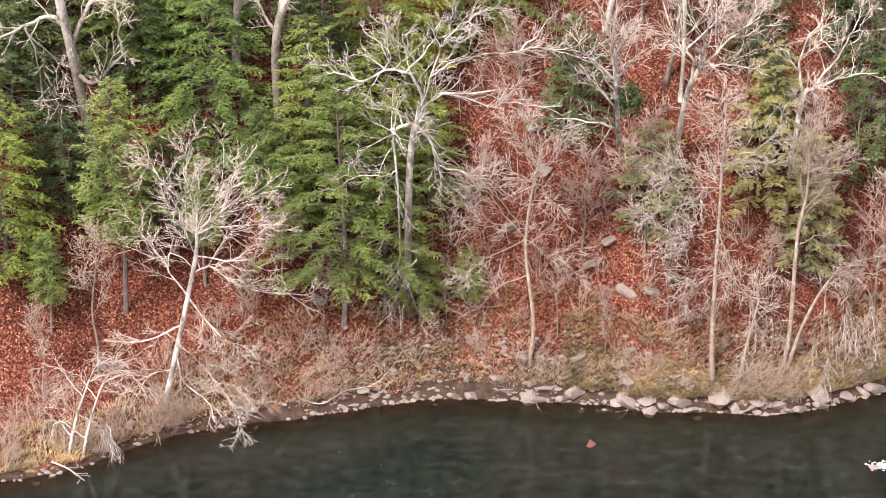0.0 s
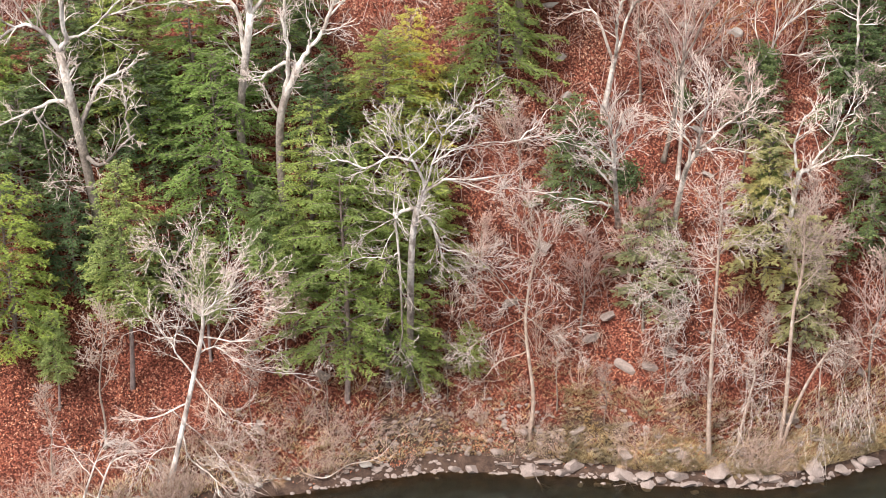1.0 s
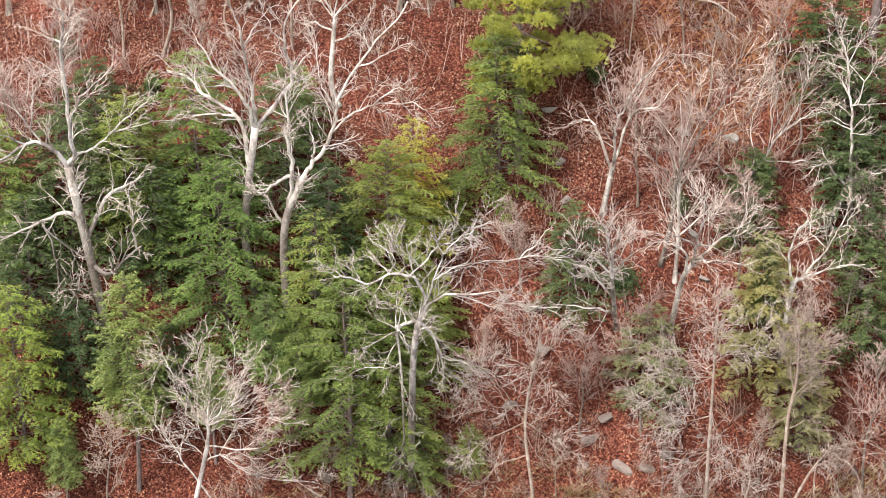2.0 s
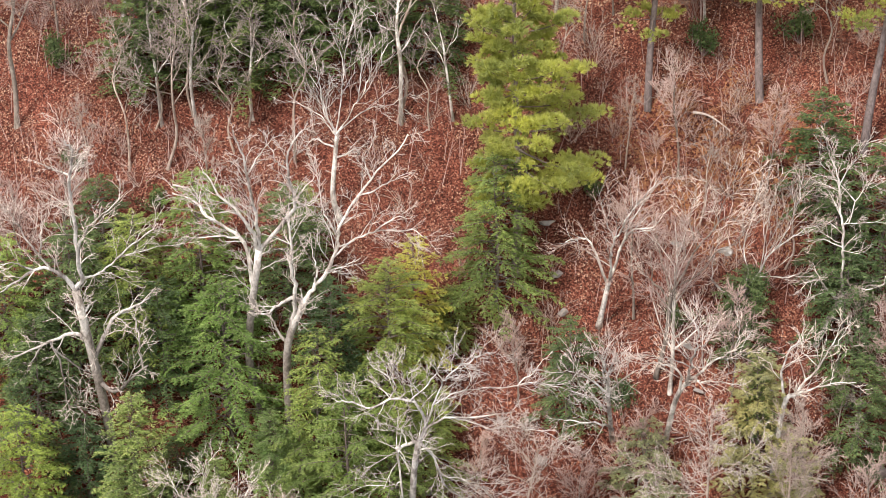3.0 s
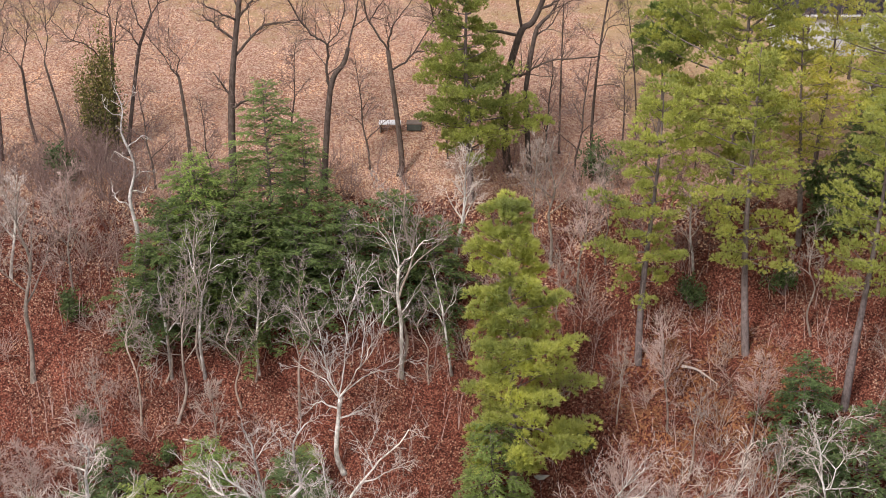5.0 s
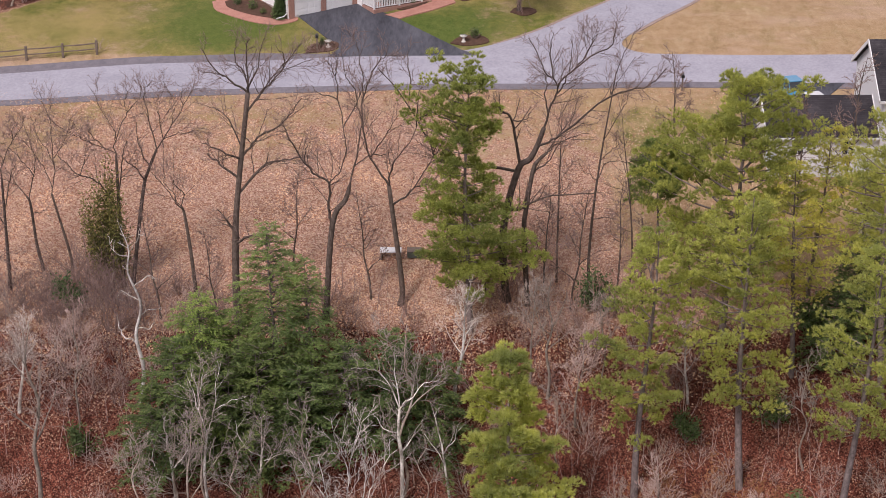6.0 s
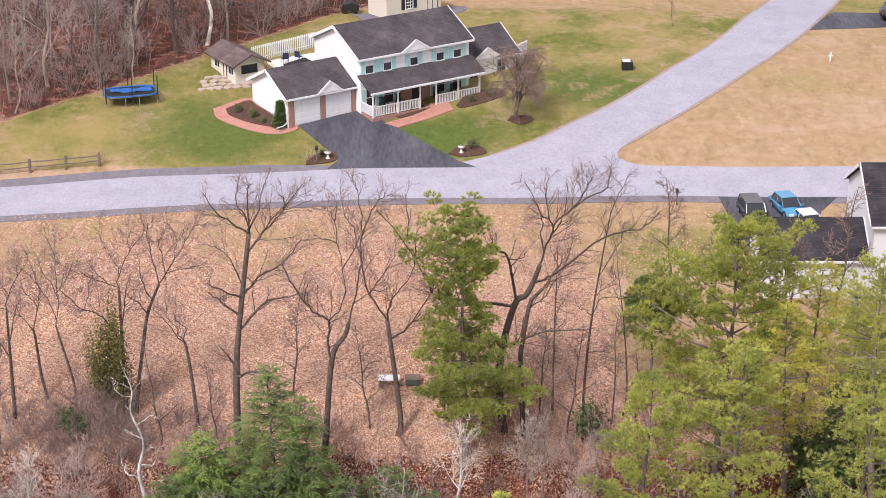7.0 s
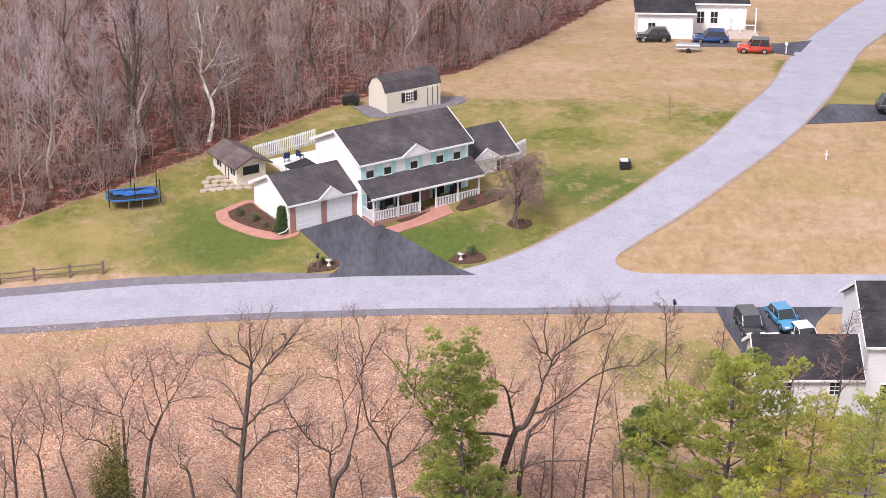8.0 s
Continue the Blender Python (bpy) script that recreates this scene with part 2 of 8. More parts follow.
    c = mix(t, mask(s.outputs[1], broad), straw, green)
    c = mix(t, mask(s.outputs[2]), c, lawnleaf)
    c = mix(t, mask(s.outputs[0]), c, leaf)
    c = mix(t, mask(a.outputs["Alpha"]), c, soil)
    grain = noise_at(t, 14.0, 4, 0.7)
    c = mix(t, 1.0, c, ramp(t, grain, [(0.25, (0.6, 0.6, 0.6)), (0.75, (1.35, 1.35, 1.35))]), "MULTIPLY")
    t.links.new(c, b.inputs["Base Color"])
    bump(t, b, grain, 0.8, 0.08)
    return m


def water_material():
    m, t, b = material("river_water", 0.08, 0.38)
    c = ramp(t, noise_at(t, 0.22, 4, 0.6, stretch=(0.5, 1.2, 1)), [(0.35, (0.007, 0.011, 0.009)), (0.65, (0.022, 0.032, 0.028))])
    bed = ramp(t, noise_at(t, 1.3, 6, 0.72, stretch=(0.8, 1.0, 1)), [(0.42, (0.004, 0.006, 0.005)), (0.6, (0.024, 0.031, 0.024)), (0.75, (0.066, 0.070, 0.048))])
    c = mix(t, 0.55, c, bed)
    t.links.new(c, b.inputs["Base Color"])
    ripple = noise_at(t, 2.6, 5, 0.65, stretch=(0.45, 1.5, 1))
    bump(t, b, ripple, 0.09, 0.1)
    a = t.nodes.new("ShaderNodeVertexColor")
    a.layer_name = "shallow"
    clear = node(t, "ShaderNodeBsdfTransparent")
    clear.inputs["Color"].default_value = (0.62, 0.55, 0.42, 1)
    mx = t.nodes.new("ShaderNodeMixShader")
    t.links.new(ramp(t, a.outputs["Color"], [(0.0, (0, 0, 0)), (1.0, (0.9, 0.9, 0.9))]), mx.inputs[0])
    t.links.new(b.outputs[0], mx.inputs[1])
    t.links.new(clear.outputs[0], mx.inputs[2])
    t.links.new(mx.outputs[0], t.nodes["Material Output"].inputs["Surface"])
    return m


def roof_material(name, dark, light):
    m, t, b = material(name, 0.95, 0.1)
    courses = t.nodes.new("ShaderNodeTexBrick")
    courses.inputs["Scale"].default_value = 1.0
    courses.inputs["Brick Width"].default_value, courses.inputs["Row Height"].default_value = 0.9, 0.16
    courses.inputs["Mortar Size"].default_value = 0.012
    courses.inputs["Color1"].default_value, courses.inputs["Color2"].default_value = (*dark, 1), (*light, 1)
    courses.inputs["Mortar"].default_value = (*[v * 0.75 for v in dark], 1)
    uv = t.nodes.new("ShaderNodeTexCoord")
    t.links.new(uv.outputs["Object"], courses.inputs["Vector"])
    c = mix(t, 1.0, courses.outputs["Color"], ramp(t, noise_at(t, 0.55, 6, 0.7), [(0.3, (0.6, 0.59, 0.62)), (0.55, (1.0, 0.98, 0.98)), (0.72, (1.55, 1.48, 1.45))]), "MULTIPLY")
    c = mix(t, 1.0, c, ramp(t, noise_at(t, 9.0, 4, 0.7), [(0.3, (0.8, 0.8, 0.8)), (0.7, (1.2, 1.2, 1.2))]), "MULTIPLY")
    t.links.new(c, b.inputs["Base Color"])
    bump(t, b, courses.outputs["Fac"], -0.4, 0.02)
    return m


def siding_material(name, colour, step=0.115):
    m, t, b = material(name, 0.6, 0.3)
    p = t.nodes.new("ShaderNodeSeparateXYZ")
    t.links.new(t.nodes.new("ShaderNodeNewGeometry").outputs["Position"], p.inputs[0])
    w = t.nodes.new("ShaderNodeMath")
    w.operation = "MODULO"
    w.inputs[1].default_value = step
    t.links.new(p.outputs["Z"], w.inputs[0])
    c = mix(t, noise_at(t, 0.9, 4, 0.6), tuple(v * 0.93 for v in colour), colour)
    t.links.new(c, b.inputs["Base Color"])
    bump(t, b, w.outputs[0], 0.6, 0.12)
    return m


def glass_material():
    m, t, b = material("window_glass", 0.04, 0.6)
    b.inputs["Base Color"].default_value = (0.03, 0.035, 0.04, 1)
    return m


M_GROUND = ground_material()
M_WATER = water_material()
M_ROAD = simple("worn_asphalt_road", (0.30, 0.295, 0.345), (0.41, 0.40, 0.46), 0.5, 0.9, 0.2, 0.3, 0.01)
M_DRIVE = simple("dark_asphalt_drive", (0.026, 0.027, 0.036), (0.125, 0.126, 0.150), 0.26, 0.85, 0.3, 0.3, 0.01, 0.0, "Position", (1.6, 0.35, 1))
M_GRAVEL = simple("road_shoulder_gravel", (0.135, 0.125, 0.145), (0.25, 0.23, 0.255), 1.6, 0.95, 0.1, 0.6, 0.03)
M_ROCK = simple("bank_stone", (0.20, 0.16, 0.145), (0.46, 0.39, 0.355), 1.7, 0.9, 0.2, 0.9, 0.08)
M_ROCK_PALE = simple("lichen_stone", (0.28, 0.265, 0.25), (0.56, 0.535, 0.50), 1.9, 0.9, 0.2, 0.7, 0.06)
M_SIDING = siding_material("white_vinyl_siding", (0.93, 0.92, 0.93))
M_SIDING_GREY = siding_material("pale_grey_siding", (0.80, 0.80, 0.82))
M_SIDING_CREAM = siding_material("cream_siding", (0.77, 0.71, 0.61))
M_TRIM = simple("white_trim", (0.76, 0.76, 0.77), (0.82, 0.82, 0.83), 2.0, 0.5, 0.3, 0.0)
M_ROOF = roof_material("grey_shingles", (0.088, 0.080, 0.084), (0.098, 0.089, 0.093))
M_ROOF_DARK = roof_material("charcoal_shingles", (0.045, 0.042, 0.048), (0.062, 0.057, 0.063))
M_ROOF_BROWN = roof_material("brown_shingles", (0.15, 0.115, 0.11), (0.185, 0.14, 0.135))
M_BRICK = simple("red_brick", (0.29, 0.155, 0.125), (0.44, 0.27, 0.225), 5.0, 0.9, 0.2, 0.4, 0.02)
M_PAVER = simple("red_pavers", (0.38, 0.17, 0.13), (0.54, 0.29, 0.235), 2.0, 0.9, 0.2, 0.3, 0.02)
M_STONE_WHITE = simple("white_cast_stone", (0.60, 0.57, 0.52), (0.76, 0.73, 0.68), 6.0, 0.9, 0.2, 0.3, 0.01)
M_MULCH = simple("dark_mulch", (0.06, 0.035, 0.026), (0.16, 0.095, 0.07), 4.0, 0.95, 0.1, 0.8, 0.05)
M_GLASS = glass_material()
M_SHUTTER = simple("mint_shutters", (0.40, 0.70, 0.68), (0.50, 0.79, 0.77), 3.0, 0.6, 0.3, 0.0)
M_DOOR = simple("white_garage_door", (0.74, 0.75, 0.76), (0.80, 0.80, 0.82), 2.0, 0.5, 0.3, 0.0)
M_FLAG = simple("flagstone", (0.36, 0.285, 0.245), (0.60, 0.50, 0.44), 1.2, 0.9, 0.2, 0.5, 0.03)
M_WOOD = simple("weathered_wood", (0.11, 0.085, 0.07), (0.25, 0.20, 0.165), 4.0, 0.9, 0.15, 0.4, 0.02)
M_BLACK = simple("black_plastic", (0.012, 0.012, 0.013), (0.03, 0.03, 0.032), 4.0, 0.5, 0.4, 0.0)
M_STEEL = simple("galvanised_steel", (0.35, 0.36, 0.38), (0.55, 0.56, 0.58), 4.0, 0.4, 0.5, 0.0, 0.02, 0.8)
M_BLUE = simple("blue_tarp", (0.015, 0.07, 0.27), (0.04, 0.19, 0.52), 1.2, 0.6, 0.4, 0.2)
M_NAVY = simple("navy_canvas", (0.012, 0.022, 0.06), (0.03, 0.05, 0.12), 3.0, 0.8, 0.2, 0.0)
M_BIN = simple("grey_green_plastic", (0.06, 0.07, 0.06), (0.12, 0.13, 0.115), 3.0, 0.7, 0.3, 0.0)
M_TYRE = simple("tyre_rubber", (0.014, 0.014, 0.015), (0.035, 0.034, 0.034), 6.0, 0.8, 0.2, 0.0)


# ---- mesh helpers ----
class Shape:
    """Gathers quads and triangles as arrays and turns them into one mesh."""

    def __init__(self):
        self.verts, self.quads, self.tris, self.count = [], [], [], 0

    def add(self, verts, quads=None, tris=None):
        verts = np.asarray(verts, dtype=np.float64).reshape(-1, 3)
        if quads is not None and len(quads):
            self.quads.append(np.asarray(quads, dtype=np.int64).reshape(-1, 4) + self.count)
        if tris is not None and len(tris):
            self.tris.append(np.asarray(tris, dtype=np.int64).reshape(-1, 3) + self.count)
        self.verts.append(verts)
        self.count += len(verts)
        return self

    def box(self, lo, hi, turn=None, at=(0, 0, 0)):
        (a, b, c), (d, e, f) = lo, hi
        v = np.array([(a, b, c), (d, b, c), (d, e, c), (a, e, c), (a, b, f), (d, b, f), (d, e, f), (a, e, f)], float)
        if turn is not None:
            v = v @ np.array(turn.to_3x3()).T
        return self.add(v + np.array(at), [(3, 2, 1, 0), (4, 5, 6, 7), (0, 1, 5, 4), (1, 2, 6, 5), (2, 3, 7, 6), (3, 0, 4, 7)])

    def tube(self, pts, radii, sides=6, cap=False):
        pts, radii = np.asarray(pts, float), np.asarray(radii, float)
        n = len(pts)
        tan = np.gradient(pts, axis=0)
        tan /= np.maximum(np.linalg.norm(tan, axis=1, keepdims=True), 1e-9)
        ref = np.array((0.31, 0.92, 0.24)) if abs(tan[0, 1]) < 0.8 else np.array((0.95, 0.1, 0.3))
        a = np.cross(tan, ref)
        a /= np.maximum(np.linalg.norm(a, axis=1, keepdims=True), 1e-9)
        b = np.cross(tan, a)
        ang = np.arange(sides) * (2 * np.pi / sides)
        ring = pts[:, None] + radii[:, None, None] * (np.cos(ang)[None, :, None] * a[:, None] + np.sin(ang)[None, :, None] * b[:, None])
        i = np.arange(n - 1)[:, None] * sides
        j = np.arange(sides)[None]
        k = (j + 1) % sides
        quads = np.stack([i + j, i + k, i + sides + k, i + sides + j], -1).reshape(-1, 4)
        tris = [(0, s + 1, s) for s in range(1, sides - 1)] + [((n - 1) * sides, (n - 1) * sides + s, (n - 1) * sides + s + 1) for s in range(1, sides - 1)] if cap else None
        return self.add(ring.reshape(-1, 3), quads, tris)

    def kites(self, base, along, across):
        """Pointed blades: base and two vectors each."""
        n = len(base)
        v = np.stack([base, base + along * 0.45 + across, base + along, base + along * 0.45 - across], 1).reshape(-1, 3)
        return self.add(v, np.arange(4 * n).reshape(n, 4))

    def blades(self, base, along, across):
        """Needles and small leaves: one narrow triangle each."""
        n = len(base)
        v = np.stack([base + across, base + along, base - across], 1).reshape(-1, 3)
        return self.add(v, None, np.arange(3 * n).reshape(n, 3))

    def spike(self, p, q, r):
        """The last twig of a branch: a three-sided point."""
        way = unit(q - p)
        a = unit(np.cross(way, (0.31, 0.92, 0.24) if abs(way[1]) < 0.8 else (0.95, 0.1, 0.3))) * r
        b = np.cross(way, a)
        return self.add([p + a, p - 0.5 * a + 0.87 * b, p - 0.5 * a - 0.87 * b, q], None, [(0, 1, 3), (1, 2, 3), (2, 0, 3)])

    def prism(self, outline, lo, hi, axis="y"):
        """An outline of (a, z) pushed from lo to hi along an axis."""
        n = len(outline)
        put = (lambda a, z, d: (a, d, z)) if axis == "y" else (lambda a, z, d: (d, a, z))
        if axis == "z":
            put = lambda a, z, d: (a, z, d)
        v = [put(a, z, lo) for a, z in outline] + [put(a, z, hi) for a, z in outline]
        quads = [(i, (i + 1) % n, n + (i + 1) % n, n + i) for i in range(n)]
        tris = [(0, i, i + 1) for i in range(1, n - 1)] + [(n, n + i + 1, n + i) for i in range(1, n - 1)]
        return self.add(v, quads, tris)

    def mesh(self, name, smooth=False):
        me = bpy.data.meshes.new(name)
        v = np.concatenate(self.verts) if self.verts else np.zeros((0, 3))
        q = np.concatenate(self.quads) if self.quads else np.zeros((0, 4), int)
        t = np.concatenate(self.tris) if self.tris else np.zeros((0, 3), int)
        me.vertices.add(len(v))
        me.vertices.foreach_set("co", v.ravel())
        me.loops.add(q.size + t.size)
        me.loops.foreach_set("vertex_index", np.concatenate([q.ravel(), t.ravel()]).astype(np.int32))
        me.polygons.add(len(q) + len(t))
        me.polygons.foreach_set("loop_start", np.concatenate([np.arange(len(q)) * 4, q.size + np.arange(len(t)) * 3]).astype(np.int32))
        me.polygons.foreach_set("use_smooth", np.full(len(q) + len(t), smooth))
        me.update(calc_edges=True)
        return me


def part(name, shape, mat, parent=None, label="", smooth=False):
    me = shape.mesh(name, smooth)
    me.materials.append(mat)
    ob = new(name, me)
    ob.parent = parent
    return tagged(ob, label)


def tidy(ob, width=0.02):
    """Consistent outward normals and small rounded edges."""
    bm = bmesh.new()
    bm.from_mesh(ob.data)
    bmesh.ops.recalc_face_normals(bm, faces=bm.faces)
    if width:
        bmesh.ops.bevel(bm, geom=[e for e in bm.edges if e.is_manifold and e.calc_face_angle(0) > 0.5], offset=width, segments=1, affect="EDGES")
    bm.to_mesh(ob.data)
    bm.free()
    return ob


def thing(name, at, label, category, group="", turn=0.0):
    ob = new(name)
    ob.empty_display_size = 0.3
    ob.matrix_basis = pose(*at, 0, 0, turn)
    return tagged(ob, label, category, group)


# ---- the lie of the land ----
SHORE_X = [-60, -40, -21.2, -18.5, -16, -13.4, -9.9, -7.3, -4.3, -1.6, 1.1, 3.5, 6.6, 9.6, 11, 14, 17, 20, 22.5, 24.2, 40, 60]
SHORE_Y = [70, 75, 81.5, 82.4, 84.8, 86.5, 87.6, 88.2, 89.3, 90.2, 90.5, 90.2, 90, 89.7, 88.9, 89, 88.5, 89.3, 90.5, 91.4, 96, 100]
RUN = [-60, -8, -2, 0, 1.5, 4, 6.5, 9, 12, 14.5, 18, 21, 25, 29, 34, 50, 61, 68, 80, 95, 120, 145, 200, 400]
RISE = [-3, -2.2, -0.7, 0.1, 2.2, 7.5, 12.8, 17.2, 21.3, 25, 28.4, 31, 33.8, 35.8, 37.7, 41.6, 44, 45.6, 47, 47.6, 45.8, 42.5, 38, 30]


def step(a, b, x):
    u = np.clip((x - a) / (b - a), 0, 1)
    return u * u * (3 - 2 * u)


def shore(x):
    return np.interp(x, SHORE_X, SHORE_Y)


def ground(x, y):
    """Height of the ground over the river: bed, steep wooded bluff, sloping lawn, plateau."""
    x, y = np.asarray(x, float), np.asarray(y, float)
    ys = shore(x)
    u = np.clip((y - ys) / (108 - ys), 0, 1) ** (1 + 0.45 * step(-8, -19, x))
    d = np.where(y < ys, y - ys, np.where(y < 108, u * 18, y - 90))
    z = np.interp(d, RUN, RISE)
    rough = step(0.5, 4, d) * (1 - step(24, 32, d))
    z = z + rough * (0.32 * np.sin(0.55 * x + 1.7 * np.sin(0.37 * y)) + 0.22 * np.sin(1.3 * y + 0.9 * x) + 0.14 * np.sin(2.3 * x - 1.1 * y))
    return z + 0.05 * np.sin(0.31 * x + 0.23 * y) * step(30, 40, d)


def gz(x, y):
    return float(ground(x, y))


WOODS_X = [-120, -60, -38, -29.8, -20.6, -13.2, -8, 3, 9.6, 20.3, 30, 60]
WOODS_Y = [110, 141, 158.5, 165.5, 174.5, 182.8, 189.5, 202, 215.5, 245, 265, 330]


def spread(lo, hi, n, far):
    """Even steps between lo and hi, then wider and wider ones out to the horizon."""
    out = np.cumsum(np.geomspace(2, far / 3, 16))
    return np.concatenate([lo - out[::-1], np.linspace(lo, hi, n), hi + out])


def build_ground():
    xs, ys = spread(-56, 66, 140, 2600), spread(78, 262, 215, 2600)
    X, Y = np.meshgrid(xs, ys)
    Z = ground(X, Y)
    n, k = X.shape
    i = np.arange(n * k).reshape(n, k)
    s = Shape().add(np.stack([X, Y, Z], -1).reshape(-1, 3), np.stack([i[:-1, :-1], i[:-1, 1:], i[1:, 1:], i[1:, :-1]], -1).reshape(-1, 4))
    ob = part("ground", s, M_GROUND, smooth=True)
    d = np.where(Y < 108, Y - shore(X), Y - 90)
    leaf = (0.5 + 0.5 * step(0.2, 1.4, d)) * (1 - step(25, 31, d))
    lawnleaf = step(24, 29, d) * (1 - 0.55 * step(36, 54, d + 3 * np.sin(0.35 * X))) * (1 - step(56, 60, d))
    lawnleaf = lawnleaf * (1 - 0.9 * step(9, 15, X) * step(27, 36, d))
    yard = step(150.5, 151.5, Y) * (1 - step(10, 20, X - 0.75 * (Y - 152)))
    green = yard * (0.6 + 0.3 * step(3, -3, np.hypot(X + 10, (Y - 162)) - 12)) * (1 - 0.75 * step(182, 202, Y))
    green = np.maximum(green, 0.52 * step(11, 14, X) * step(133, 137, Y) * (1 - step(142, 146, Y)))
    green = np.maximum(green, 0.8 * step(33, 38, X) * step(183.5, 186, Y) * (1 - step(204, 212, Y)))
    soil = (1 - step(0.5, 2.6, d + 0.5 * np.sin(0.6 * X))) * (0.5 + 0.3 * step(-6, -2, X))
    woods = step(-1.5, 1.0, Y - np.interp(X, WOODS_X, WOODS_Y))
    leaf, soil = np.maximum(leaf, woods * 0.64), np.maximum(soil, woods * 0.46)
    lawnleaf = np.maximum(lawnleaf, woods * 0.8)
    grassy = (1 - step(0.7, 1.9, d + 0.5 * np.sin(0.9 * X))) * step(6.5, 12, X)
    soil = np.where(d < 0.3, 0.9, np.maximum(soil * (1 - grassy), 0.4 * grassy))
    leaf = leaf * (1 - 0.75 * grassy)
    cover = np.stack([leaf, green, lawnleaf, soil], -1).reshape(-1, 4)
    layer = ob.data.color_attributes.new("cover", "FLOAT_COLOR", "POINT")
    layer.data.foreach_set("color", cover.astype(np.float32).ravel())
    return tagged(ob, "leaf-strewn bluff rising from the river to lawns", "ground", kind="structure")


def build_water():
    xs, ys = np.linspace(-70, 80, 90), np.concatenate([[-1500, -300, -60, 0, 40], np.linspace(62, 101, 60)])
    X, Y = np.meshgrid(xs, ys)
    X[:, 0], X[:, -1] = -1500, 1500
    n, k = X.shape
    i = np.arange(n * k).reshape(n, k)
    s = Shape().add(np.stack([X, Y, 0 * X], -1).reshape(-1, 3), np.stack([i[:-1, :-1], i[:-1, 1:], i[1:, 1:], i[1:, :-1]], -1).reshape(-1, 4))
    ob = part("water", s, M_WATER, smooth=True)
    shallow = np.clip(1 - (shore(X) - Y) / 4.5, 0, 1) ** 1.5
    layer = ob.data.color_attributes.new("shallow", "FLOAT_COLOR", "POINT")
    layer.data.foreach_set("color", np.stack([shallow] * 3 + [np.ones_like(shallow)], -1).astype(np.float32).ravel())
    return tagged(ob, "dark green slow river water with brown shallows", "river", kind="structure")


build_ground()
build_water()


def strip(name, left, right, mat, lift, label, category, rows=5, along=6, ease=0):
    """A road laid on the ground between two edges."""
    def fine(p):
        p = np.array(p, float)
        u = np.arange(len(p))
        uu = np.linspace(0, len(p) - 1, (len(p) - 1) * along + 1)
        q = np.stack([np.interp(uu, u, p[:, 0]), np.interp(uu, u, p[:, 1])], -1)
        for _ in range(ease):
            q[1:-1] = (q[:-2] + 2 * q[1:-1] + q[2:]) / 4
        return q
    a, b = fine(left), fine(right)
    w = np.linspace(0, 1, rows)[None, :, None]
    grid = a[:, None] * (1 - w) + b[:, None] * w
    n = len(a)
    z = ground(grid[..., 0], grid[..., 1]) + lift
    top = np.concatenate([grid, z[..., None]], -1).reshape(-1, 3)
    i = np.arange(n * rows).reshape(n, rows)
    s = Shape().add(top, np.stack([i[:-1, :-1], i[:-1, 1:], i[1:, 1:], i[1:, :-1]], -1).reshape(-1, 4))
    for col in (0, rows - 1):
        e = top[i[:, col]]
        low = e - np.array((0, 0, lift + 0.15))
        j = np.arange(n - 1)
        s.add(np.concatenate([e, low]), np.stack([j, j + 1, n + j + 1, n + j], -1))
    ob = part(name, s, mat)
    bm = bmesh.new()
    bm.from_mesh(ob.data)
    bmesh.ops.recalc_face_normals(bm, faces=bm.faces)
    if sum(f.normal.z for f in bm.faces) < 0:
        bmesh.ops.reverse_faces(bm, faces=bm.faces)
    bm.to_mesh(ob.data)
    bm.free()
    return tagged(ob, label, category, kind="structure")


NEAR = [(-75, 140.5), (-50, 142.8), (-35.4, 144.5), (-28.7, 145.2), (-22, 145.8), (-12.9, 146.6), (-3.7, 146.9), (4.1, 147.1), (14.8, 147.3), (33, 147.2), (75, 147)]
FAR = [(-75, 144.8), (-50, 147), (-36.2, 148.6), (-30, 149.4), (-24.2, 150.1), (-15, 150.8), (-5.5, 151.4), (2.4, 151.8), (13, 151.8), (33, 151.6), (75, 151.4)]
strip("road", NEAR, FAR, M_ROAD, 0.05, "pale grey worn asphalt village road", "road")
strip("road_shoulder", [(x, y - 0.85) for x, y in NEAR], NEAR, M_GRAVEL, 0.035, "dark gravel shoulder beside the road", "road shoulder", 3)
strip("road_shoulder", FAR[:7], [(x, y + 1.2 * (1 - max(0, (x + 12) / 8))) for x, y in FAR[:7]], M_GRAVEL, 0.035, "dark gravel shoulder beside the road", "road shoulder", 3)
SIDE_L = [(-1.5, 151.2), (4.3, 153.3), (7.7, 155.3), (10.7, 157.6), (16.1, 163.5), (21.9, 170.8), (28.6, 181.7), (34.7, 195.4), (40.4, 214.3), (49.6, 238), (62, 262), (90, 300)]
SIDE_R = [(20, 151.2), (15.6, 151.9), (14.4, 153.2), (15.4, 155.0), (20.7, 160.3), (26.7, 167.8), (35.2, 180.2), (40.6, 193), (46.5, 211), (55.5, 232), (68, 256), (96, 294)]
strip("side_road", SIDE_L, SIDE_R, M_ROAD, 0.056, "pale grey side road curving uphill", "road", 7, 10, 25)
for edge, away in ((SIDE_L[1:], -0.32), (SIDE_R[3:], 0.32)):
    outer = [(x + away * 0.8, y - away * 0.55) for x, y in edge]
    strip("road_shoulder", outer if away < 0 else edge, edge if away < 0 else outer, M_DIRT, 0.04, "worn dirt edge of the side road", "road shoulder", 3, 10, 25)
